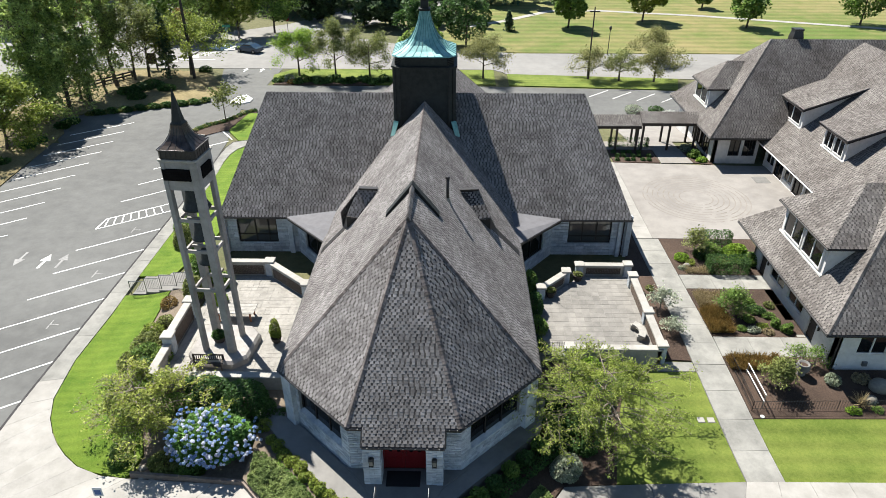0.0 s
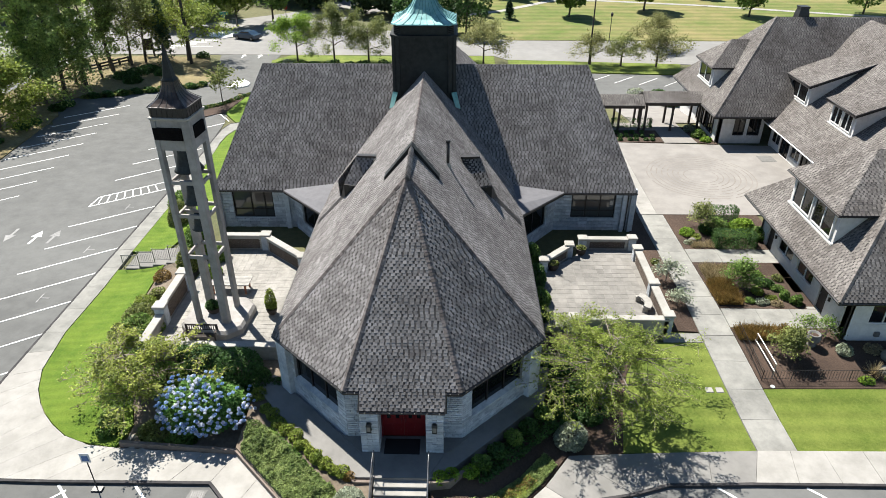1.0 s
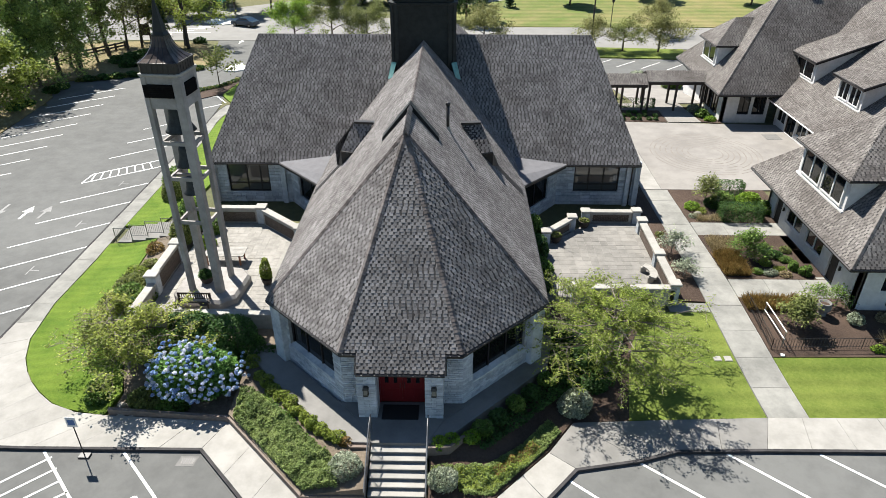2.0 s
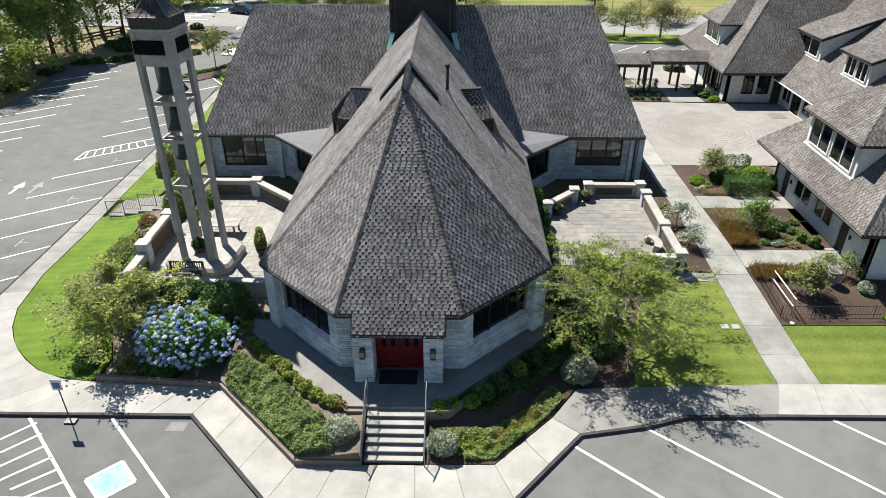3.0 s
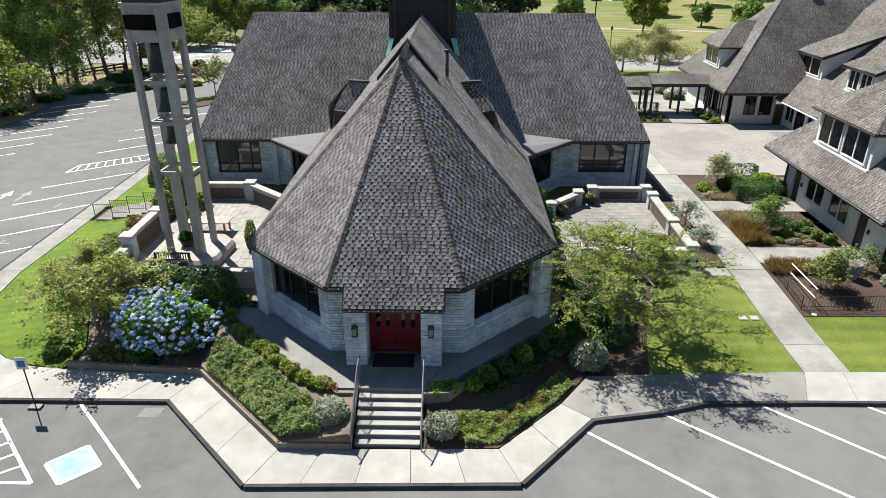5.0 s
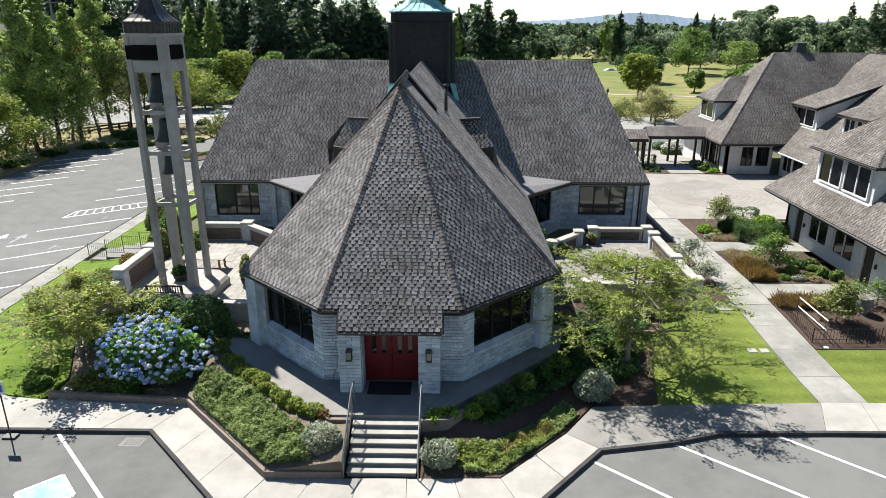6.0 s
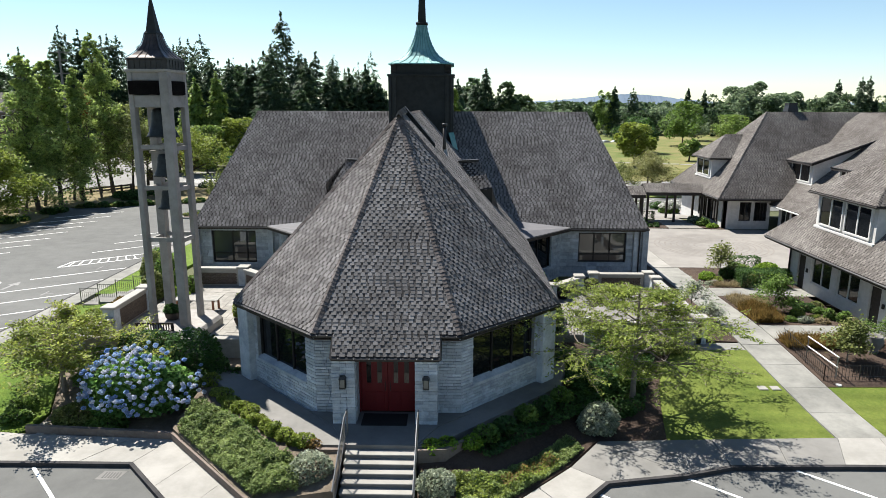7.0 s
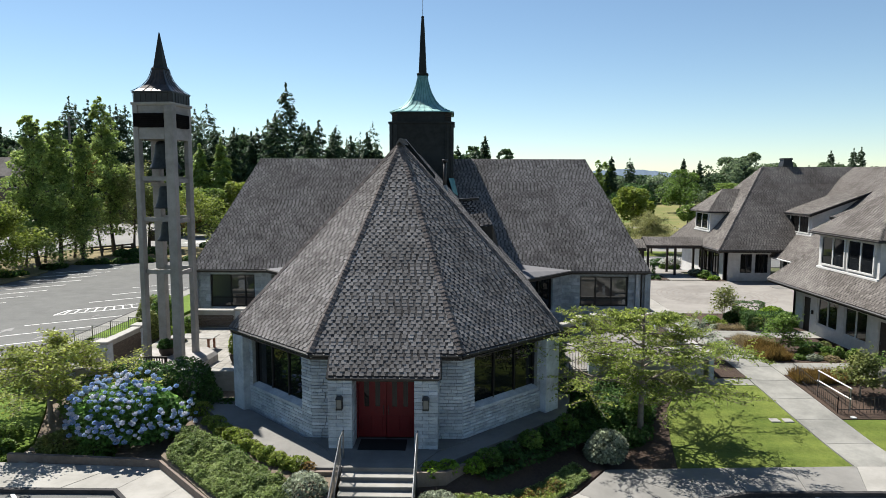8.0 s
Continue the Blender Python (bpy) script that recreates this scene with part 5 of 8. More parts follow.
# ---- bell tower ----
tower = thing("bell_tower", -11.7, 10.1, 1.15, "open concrete bell tower with four legs and copper spire roof", "bell tower")
TM = Matrix.Translation((-11.68, 10.1, 0)) @ Matrix.Rotation(radians(-5), 4, "Z") @ Matrix.Diagonal((0.955, 0.955, 1, 1))


def tw(x, y, z):
    return TM @ Vector((x, y, z))


def tring(h, c, z):
    return [tw(*p, z) for p in ((-h + c, -h), (h - c, -h), (h, -h + c), (h, h - c), (h - c, h), (-h + c, h), (-h, h - c), (-h, -h + c))]


plinth = Geo().rings([tring(1.95, 0.75, 1.0), tring(1.95, 0.75, 1.5), tring(1.8, 0.7, 1.68)])
part("plinth", plinth, TOWER, tower, "chamfered concrete plinth")
for sx, sy, w, d in ((-1, -1, 0.13, 0.2), (1, -1, 0.23, 0.2), (1, 1, 0.13, 0.2), (-1, 1, 0.23, 0.2)):
    cx, cy = sx * 0.86, sy * 0.86
    part("leg", Geo().box(cx - w, cx + w, cy - d, cy + d, 1.6, 14.0, 0.03, m=TM), TOWER, tower, "tapered pale concrete leg")
for z in (10.45, 8.5, 5.95):
    for a, b in (((-0.7, -0.9), (0.65, -0.78)), ((-0.9, 0.78), (0.7, 0.9))):
        part("crossbar", Geo().box(a[0], b[0], a[1], b[1], z, z + 0.2, m=TM), TOWER, tower)
    for a, b in (((-0.92, -0.7), (-0.8, 0.7)), ((0.8, -0.7), (0.92, 0.7))):
        part("crossbar", Geo().box(a[0], b[0], a[1], b[1], z - 0.1, z + 0.1, m=TM), TOWER, tower)
for x0, x1, y0, y1 in ((-0.74, 0.62, -1.0, -0.8), (-0.62, 0.74, 0.8, 1.0), (-1.0, -0.8, -0.65, 0.65), (0.8, 1.0, -0.65, 0.65)):
    part("lower_beam", Geo().box(x0, x1, y0, y1, 12.4, 12.95, 0.02, m=TM), TOWER, tower)
    part("upper_beam", Geo().box(x0, x1, y0, y1, 13.62, 14.0, 0.02, m=TM), TOWER, tower)
for side, (x0, x1) in enumerate(((-0.93, 0.6), (-0.62, 0.62), (-0.62, 0.93), (-0.62, 0.62))):
    q = TM @ Matrix.Rotation(radians(90 * side), 4, "Z")
    panel = part("louver_panel", Geo().box(x0, x1, -1.1, -0.86, 12.98, 13.6, m=q), LOUVER, tower, "black louvered panel")
    for k in range(6):
        part("blade", Geo().box(x0 + 0.03, x1 - 0.03, -1.125, -1.1, 13.02 + 0.095 * k, 13.06 + 0.095 * k, m=q), LOUVER, panel)
part("cornice", Geo().rings([tring(1.06, 0.1, 13.98), tring(1.1, 0.1, 14.04), tring(1.1, 0.1, 14.12), tring(1.0, 0.1, 14.14)]), CAST, tower)
part("roof_drum", Geo().rings([tring(1.02, 0.14, 14.1), tring(1.02, 0.14, 14.55), tring(1.06, 0.15, 14.56), tring(1.06, 0.15, 14.64)]), DARK_METAL, tower, "dark ribbed metal band")
for k in range(7):
    for side in range(4):
        q = Matrix.Rotation(radians(90 * side), 4, "Z")
        p = TM @ q @ Vector((-0.84 + 0.28 * k, -1.03, 14.1))
        part("rib", Geo().tube([p, p + Vector((0, 0, 0.46))], [0.02, 0.02], 4), DARK_METAL, tower)
tprof = [(1.03, 14.62), (0.82, 14.78), (0.62, 14.98), (0.45, 15.25), (0.35, 15.55), (0.31, 15.75)]
troof = part("flared_roof", Geo().rings([tring(h, h * 0.12, z) for h, z in tprof]), COPPER_BROWN, tower, "shiny brown copper flared roof")
for k in range(16):
    a = 2 * math.pi * k / 16
    sq = max(abs(math.cos(a)), abs(math.sin(a)))
    part("seam", Geo().tube([tw(h * math.cos(a) / sq, h * math.sin(a) / sq, z + 0.01) for h, z in tprof], [0.018] * 6, 4), DARK_METAL, troof)
part("spire", Geo().rings([tring(0.32, 0.05, 15.72), tring(0.34, 0.05, 15.78), tring(0.26, 0.05, 15.9), tring(0.02, 0.004, 17.5)]), COPPER_DARK, tower, "dark copper pyramid spire")
for z, s in ((11.0, 1.75), (9.1, 1.4), (7.5, 1.2)):
    bell_prof = [(0.05, 0.78), (0.2, 0.76), (0.25, 0.66), (0.27, 0.45), (0.32, 0.22), (0.4, 0.06), (0.44, 0.0), (0.41, 0.0), (0.3, 0.2), (0.0, 0.6)]
    c = tw(0.05, 0.0, z)
    bell = part("bell", Geo().lathe([(r * s, h * s) for r, h in bell_prof], 20, c), BELL, tower, "bronze bell", True)
    part("yoke", Geo().box(-0.75, 0.8, -0.07, 0.07, z + 0.78 * s, z + 0.78 * s + 0.14, m=TM), TOWER, bell)
    part("clapper", Geo().tube([c + Vector((0, 0, 0.5 * s)), c + Vector((0, 0, -0.08))], [0.02, 0.05], 6), DARK_METAL, bell)


# ---- patios ----
def paved(name, poly, z, label, size=0.6, mat=PAVER):
    base = tagged(part(name, Geo().prism(poly, 0.2, z - 0.012), JOINT), label, "patio", kind="structure")
    vs = [Vector(p) for p in poly]

    def inside(p):
        c = False
        for a, b in zip(vs, vs[1:] + vs[:1]):
            if (a.y > p.y) != (b.y > p.y) and p.x < (b.x - a.x) * (p.y - a.y) / (b.y - a.y) + a.x:
                c = not c
        return c
    g = Geo()
    x = min(p.x for p in vs)
    while x < max(p.x for p in vs):
        y = min(p.y for p in vs)
        while y < max(p.y for p in vs):
            if inside(Vector((x + size / 2, y + size / 2))):
                h = z + float(rng.uniform(-0.004, 0.004))
                g.box(x + 0.006, x + size - 0.006, y + 0.006, y + size - 0.006, z - 0.05, h, 0.004)
            y += size
        x += size
    tagged(part("pavers", g, mat, base), kind="stuff")


paved("patio_west", [(-14.7, 6.9), (-6.8, 6.9), (-6.8, 15.4), (-10.9, 18.5), (-14.7, 18.5)], 1.15, "pale paver patio round the bell tower", 0.4)
paved("patio_east", [(7.0, 9.8), (14.8, 9.8), (14.8, 18.8), (11.6, 18.8), (8.3, 15.6), (7.0, 13.5)], 1.15, "grey paver patio within low walls", 0.5, PAVER_GREY)


def low_wall(name, a, b, z, base=0.4, panel=True, label="low patio wall with pale cap and brown brick panel"):
    o, u, n, ln = wall_frame(a, b)
    m = Matrix((u, n, Vector((0, 0, 1)))).transposed().to_4x4()
    m.translation = o
    w = thing(name, *o.lerp(o + u * ln, 0.5).xy, base, label, "wall", "patio walls")
    part("core", Geo().box(0, ln, -0.16, 0.16, base, z - 0.12, m=m), CAST, w)
    part("cap", Geo().box(-0.05, ln + 0.05, -0.25, 0.25, z - 0.12, z, 0.025, m=m), CAST, w, "pale cast stone cap")
    if panel:
        for side in (-1, 1):
            g = Geo()
            rows = max(2, int((z - 0.25 - 1.2) / 0.085))
            for r in range(rows):
                x = 0.22 - (0.11 if r % 2 else 0)
                zz = 1.22 + r * 0.085
                while x < ln - 0.3:
                    g.box(max(x, 0.2), min(x + 0.22, ln - 0.2), side * 0.165 - 0.02, side * 0.165 + 0.02, zz, zz + 0.072, m=m)
                    x += 0.235
            tagged(part("bricks", g, PANEL, w), kind="stuff")
    return w


def pillar(x, y, z, s=0.3, base=0.4):
    p = thing("wall_pillar", x, y, base, "pale stone wall pillar with a square cap", "pillar", "patio pillars")
    part("shaft", Geo().box(x - s, x + s, y - s, y + s, base, z - 0.12, 0.02), STONE, p)
    part("cap", Geo().box(x - s - 0.08, x + s + 0.08, y - s - 0.08, y + s + 0.08, z - 0.12, z + 0.02, 0.03), CAST, p)


low_wall("patio_wall", (-15.1, 6.85), (-7.0, 6.85), 1.95, panel=False, label="low patio wall with a pale flat cap")
low_wall("patio_wall", (-14.95, 9.6), (-14.95, 7.1), 2.0, panel=False, label="low patio wall with a pale flat cap")
low_wall("patio_wall", (-14.95, 13.4), (-14.95, 9.8), 2.45)
low_wall("patio_wall", (-14.0, 18.7), (-11.2, 18.7), 2.3)
low_wall("patio_wall", (-10.7, 18.4), (-7.9, 15.9), 2.3)
for x, y, z in ((-14.95, 9.75, 2.5), (-14.95, 13.5, 2.5), (-10.95, 18.65, 2.4), (-14.95, 6.95, 2.0), (-7.7, 15.75, 2.4)):
    pillar(x, y, z)
low_wall("patio_wall", (15.0, 10.1), (15.0, 13.1), 2.08)
low_wall("patio_wall", (15.0, 13.5), (15.0, 17.3), 2.08)
low_wall("patio_wall", (9.6, 9.75), (15.0, 9.75), 1.95, panel=False, label="low patio wall with a pale flat cap")
low_wall("patio_wall", (14.7, 19.2), (11.8, 19.2), 1.98)
low_wall("patio_wall", (10.2, 17.95), (8.6, 16.3), 2.0)
for x, y, z in ((15.0, 9.85, 2.2), (15.0, 13.3, 2.2), (15.0, 17.6, 2.2), (15.0, 19.2, 2.1), (11.5, 19.15, 2.05), (10.4, 18.2, 2.1), (8.4, 16.1, 2.1), (9.4, 9.75, 2.05)):
    pillar(x, y, z, 0.26)

# iron gate between the east patio wall and the nave
gate = thing("iron_gate", 8.2, 9.8, 1.0, "thin black iron gate beside the nave", "gate")
part("frame_bar", Geo().tube([(7.1, 9.8, 1.2), (9.1, 9.8, 1.2)], [0.02] * 2, 5), DARK_METAL, gate)
part("frame_bar", Geo().tube([(7.1, 9.8, 2.15), (9.1, 9.8, 2.15)], [0.02] * 2, 5), DARK_METAL, gate)
for k in range(15):
    part("bar", Geo().tube([(7.1 + k * 0.143, 9.8, 1.1), (7.1 + k * 0.143, 9.8, 2.25)], [0.011] * 2, 5), DARK_METAL, gate)

# west garden steps and their rail
steps = thing("garden_steps", -19.0, 18.9, 0.1, "concrete garden steps down to the west walk", "steps")
for k in range(6):
    part("step", Geo().box(-20.9 + 1.0 * k, -19.85 + 1.0 * k, 17.35, 19.7, 0.0, 0.16 + 0.17 * k, 0.01), CONCRETE_OLD, steps)
rail2 = thing("garden_rail", -18.9, 18.3, 0.1, "pale metal baluster rail along garden steps", "railing")
for k in range(4):
    z = 0.25 + 0.27 * k
    x0, x1 = -21.0 + 1.15 * k, -19.9 + 1.15 * k
    part("top_rail", Geo().tube([(x0, 17.4, z + 0.95), (x1, 17.4, z + 0.95)], [0.022] * 2, 6), STEEL, rail2)
    part("bottom_rail", Geo().tube([(x0, 17.4, z + 0.12), (x1, 17.4, z + 0.12)], [0.016] * 2, 5), STEEL, rail2)
    part("post", Geo().tube([(x0, 17.4, z - 0.2), (x0, 17.4, z + 1.0)], [0.03] * 2, 6), STEEL, rail2)
    for q in range(1, 9):
        part("baluster", Geo().tube([(x0 + 0.125 * q, 17.4, z + 0.12), (x0 + 0.125 * q, 17.4, z + 0.95)], [0.011] * 2, 5), STEEL, rail2)


# garden bench, table, pots
def slat_bench(x, y, z):
    b = thing("garden_bench", x, y, z, "dark weathered wooden slatted garden bench by the tower", "bench")
    for dx in (-0.9, 0.9):
        part("front_leg", Geo().box(x + dx - 0.035, x + dx + 0.035, y - 0.33, y - 0.26, z, z + 0.62), WOOD_DARK, b)
        part("back_leg", Geo().box(x + dx - 0.035, x + dx + 0.035, y + 0.2, y + 0.27, z, z + 0.92), WOOD_DARK, b)
        part("armrest", Geo().box(x + dx - 0.05, x + dx + 0.05, y - 0.38, y + 0.24, z + 0.62, z + 0.66, 0.01), WOOD_DARK, b)
    for k in range(5):
        part("seat_slat", Geo().box(x - 0.9, x + 0.9, y - 0.3 + 0.105 * k, y - 0.215 + 0.105 * k, z + 0.41, z + 0.435, 0.006), WOOD_DARK, b)
    part("top_rail", Geo().box(x - 0.92, x + 0.92, y + 0.2, y + 0.26, z + 0.84, z + 0.93, 0.01), WOOD_DARK, b)
    part("lower_rail", Geo().box(x - 0.88, x + 0.88, y + 0.2, y + 0.25, z + 0.5, z + 0.55), WOOD_DARK, b)
    for k in range(14):
        part("back_slat", Geo().box(x - 0.85 + 0.127 * k, x - 0.8 + 0.127 * k, y + 0.215, y + 0.235, z + 0.55, z + 0.84), WOOD_DARK, b)


slat_bench(-12.15, 8.2, 1.15)
table = thing("patio_table", -11.9, 13.2, 1.15, "pale topped outdoor table with reddish wooden legs", "table")
for k in range(7):
    part("top_board", Geo().box(-13.12, -10.62, 12.75 + 0.158 * k, 12.895 + 0.158 * k, 1.85, 1.9, 0.008), CAST, table)
for dx in (-13.0, -10.95):
    for dy in (12.82, 13.68):
        part("leg", Geo().box(dx, dx + 0.1, dy, dy + 0.1, 1.15, 1.85), WOOD_RED, table, "reddish wooden leg")
    part("apron", Geo().box(dx + 0.02, dx + 0.08, 12.92, 13.68, 1.72, 1.84), WOOD_RED, table)


def pot(x, y, z, r, h, mat=WOOD_DARK):
    p = thing("planter_pot", x, y, z, "round dark planter pot with a few plants", "planter", "patio pots")
    part("bowl", Geo().lathe([(r * 0.62, 0), (r * 0.9, h * 0.5), (r, h * 0.92), (r * 1.08, h), (r * 0.92, h), (r * 0.85, h * 0.8)], 18, (x, y, z)), mat, p, "", True)
    part("soil", Geo().lathe([(r * 0.86, h * 0.75), (r * 0.5, h * 0.86), (0.02, h * 0.88)], 14, (x, y, z)), MULCH, p)
    return p


# ---- parish hall and wing ----
hall = thing("parish_hall", 33, 46, 0.9, "grey stucco parish hall with weathered shingle roofs", "building")
EH, RH = 4.0, 11.85


def hip_block(x0, y0, x1, y1, ez, rz):
    """West-hipped block with an east-west ridge: west, south and north planes, and the ridge's west end."""
    h = (y1 - y0) / 2
    ym, xr = (y0 + y1) / 2, x0 + h * 0.97
    r0, r1 = (xr, ym, rz), (x1, ym, rz)
    west = [(x0, y1, ez), (x0, y0, ez), r0]
    south = [(x0, y0, ez), (x1, y0, ez), r1, r0]
    north = [(x1, y1, ez), (x0, y1, ez), r0, r1]
    return west, south, north, r0, r1


def hip_roof(parent, name, x0, y0, x1, y1, ez, rz, keep=None):
    west, south, north, r0, r1 = hip_block(x0, y0, x1, y1, ez, rz)
    nw, ns, nn = normal_of(west), normal_of(south), normal_of(north)
    caps = [((x0, y0, ez), r0, nw, ns), ((x0, y1, ez), r0, nw, nn), (r0, r1, ns, nn)]
    roof = roof_of(parent, name, [west, south, north], caps, "steep weathered grey-brown shingle roof", keep=keep, mat=SHINGLE_HALL, thick=0.2)
    for a, b in (((x0, y0), (x0, y1)), ((x0, y0), (x1, y0))):
        part("gutter", Geo().tube([(*a, ez - 0.1), (*b, ez - 0.1)], [0.07, 0.07], 6), DARK_METAL, roof)
    return roof


hip_roof(hall, "hall_roof", 27.2, 39.5, 62, 53.5, EH, RH)
part("hall_west_wall", Geo().box(28.2, 28.5, 40.6, 52.4, 0.4, EH - 0.12), STUCCO, hall)
part("hall_soffit", Geo().box(27.3, 60, 39.6, 53.4, EH - 0.26, EH - 0.2), WOOD_DARK, hall)


def frame_at(x, y, yaw):
    """A wall frame with its origin at x, y; u runs along the heading yaw, the face looks to the right of it."""
    a = radians(yaw)
    u = Vector((math.cos(a), math.sin(a), 0))
    m = Matrix((u, Vector((u.y, -u.x, 0)), Vector((0, 0, 1)))).transposed().to_4x4()
    m.translation = (x, y, 0)
    return m


def stucco_wall(parent, name, x, y, yaw, ln, z0, z1, holes=(), thick=0.3, mat=STUCCO, label=""):
    m = frame_at(x, y, yaw)
    g = Geo(True)
    us = sorted({0.0, ln, *[h[0] for h in holes], *[h[1] for h in holes]})
    for p, q in zip(us, us[1:]):
        zs = [(z0, z1)]
        for h in holes:
            if h[0] <= p + 1e-6 and q <= h[1] + 1e-6:
                zs = [s for s in ((z0, h[2]), (h[3], z1)) if s[1] - s[0] > 0.02]
        for s, t in zs:
            g.box(p, q, -thick, 0, s, t, m=m)
    return part(name, g, mat, parent, label), m


# hall south wall (under the eave) with its windows, and the corner
_, m = stucco_wall(hall, "hall_south_wall", 28.2, 40.6, 0, 4.4, 0.4, EH - 0.12, holes=((1.5, 2.6, 1.7, 3.5), (2.9, 4.1, 1.7, 3.5)))
window_in(hall, m, 1.5, 2.6, 1.7, 3.5, (0.5,), depth=-0.12, label="paired dark casement window")
window_in(hall, m, 2.9, 4.1, 1.7, 3.5, (0.5,), depth=-0.12, label="paired dark casement window")
part("downpipe", Geo().tube([(28.1, 40.5, EH), (28.1, 40.5, 0.9)], [0.05, 0.05], 8), DARK_METAL, hall)
wm = frame_at(28.2, 52.4, -90)
for k in range(3):
    window_in(hall, wm, 5.6 + 1.75 * k, 7.0 + 1.75 * k, 1.4, 3.4, (0.5,), depth=0.06, label="paired dark casement window", frame_mat=WOOD_DARK)
part("roof_vent", Geo().rings([[(36.7 + sx * s, 47.2 + sy * s, z) for sx, sy in ((-1, -1), (1, -1), (1, 1), (-1, 1))] for s, z in ((0.55, 11.4), (0.52, 12.0), (0.4, 12.55), (0.46, 12.57), (0.46, 12.75))]), DARK_METAL, hall, "dark metal ridge vent")


def hipped_dormer(parent, x, y0, y1, zb, ze, zr, xin, n_pairs, over=0.45, win_mat=WHITE):
    """A dormer in a west slope: west wall with windows, cheeks, and a hipped roof running back into the slope."""
    d = part("dormer", Geo().box(x, x + 0.2, y0, y1, zb, ze - 0.05), STUCCO, parent, "stucco dormer with white framed windows")
    part("cheek", Geo().add([(x + 0.2, y0, zb), (x + 0.2, y0, ze), (xin, y0, ze), (xin, y0, zb), (x + 0.2, y0 + 0.2, zb), (x + 0.2, y0 + 0.2, ze), (xin, y0 + 0.2, ze), (xin, y0 + 0.2, zb)],
                            [(3, 2, 1, 0), (4, 5, 6, 7), (0, 1, 5, 4), (1, 2, 6, 5), (2, 3, 7, 6)]), STUCCO, d)
    part("cheek", Geo().box(x + 0.2, xin, y1 - 0.2, y1, zb, ze), STUCCO, d)
    m = frame_at(x, y1, -90)
    ln = y1 - y0
    w = (ln - 0.5) / n_pairs
    for k in range(n_pairs):
        window_in(d, m, 0.35 + k * w, 0.35 + (k + 1) * w - 0.2, zb + 0.25, ze - 0.2, (0.5,), depth=0.05, frame_mat=win_mat, name="window", fw=0.1, label="white framed paired window")
    part("ledge", Geo().box(x - 0.12, x + 0.02, y0 - 0.05, y1 + 0.05, zb + 0.02, zb + 0.14, 0.01), WHITE, d, "white window ledge")
    ya, yb, xa = y0 - over, y1 + over, x - over
    ym = (ya + yb) / 2
    xr = xa + (yb - ya) / 2 * 0.95
    back = xin + 3.0
    r0, r1 = (xr, ym, zr), (back, ym, zr)
    west = [(xa, yb, ze), (xa, ya, ze), r0]
    south = [(xa, ya, ze), (back, ya, ze), r1, r0]
    north = [(back, yb, ze), (xa, yb, ze), r0, r1]
    nw, ns, nn = normal_of(west), normal_of(south), normal_of(north)
    roof_of(d, "dormer_roof", [west, south, north], [], "", mat=SHINGLE_HALL, thick=0.14)
    part("eave_trim", Geo().tube([(xa, yb, ze - 0.1), (xa, ya, ze - 0.1), (back - 1, ya, ze - 0.1)], [0.06] * 3, 5), DARK_METAL, d)
    return d


hipped_dormer(hall, 28.3, 44.8, 48.9, 5.25, 7.35, 9.6, 30.6, 1)

# long lower roof between hall and wing, with two shed dormers and the glazed porch under it
link = thing("link_range", 33.5, 32, 0.9, "low glazed link range with shed dormers", "building")
LX, LZ, LS = 32.4, 3.35, 0.82
lk = [(LX, 45.5, LZ), (LX, 21.0, LZ), (LX + 10.3, 21.0, LZ + 10.3 * LS), (LX + 10.3, 45.5, LZ + 10.3 * LS)]
roof_of(link, "link_roof", [lk], [], "weathered shingle lean roof", mat=SHINGLE_HALL)
roof_of(link, "link_back_roof", [[(LX + 20, 21.0, LZ + 2), (LX + 20, 45.5, LZ + 2), (LX + 10.3, 45.5, LZ + 10.3 * LS), (LX + 10.3, 21, LZ + 10.3 * LS)]], [], "weathered shingle roof", mat=SHINGLE_HALL)
part("gutter", Geo().tube([(LX, 42.8, LZ - 0.1), (LX, 26, LZ - 0.1)], [0.07, 0.07], 6), WHITE, link, "white gutter")
part("rear_wall", Geo().box(35.0, 35.3, 22, 42, 0.4, LZ + 1.2), STUCCO, link)
pm = frame_at(33.3, 40.2, -90)
for k in range(6):
    u = 0.1 + 2.05 * k
    part("porch_post", Geo().box(u - 0.12, u + 0.12, -0.2, 0.04, 0.9, LZ - 0.1, m=pm), WHITE, link, "white porch post")
    if k < 5:
        window_in(link, pm, u + 0.14, u + 1.9, 1.0 if k % 2 else 1.45, LZ - 0.15, (0.5,), depth=-0.1, frame_mat=WOOD_DARK if k % 2 else WHITE, label="tall glazed porch screen")
        part("porch_base", Geo().box(u + 0.14, u + 1.9, -0.18, 0.02, 0.8, 1.0 if k % 2 else 1.44, m=pm), WHITE, link)


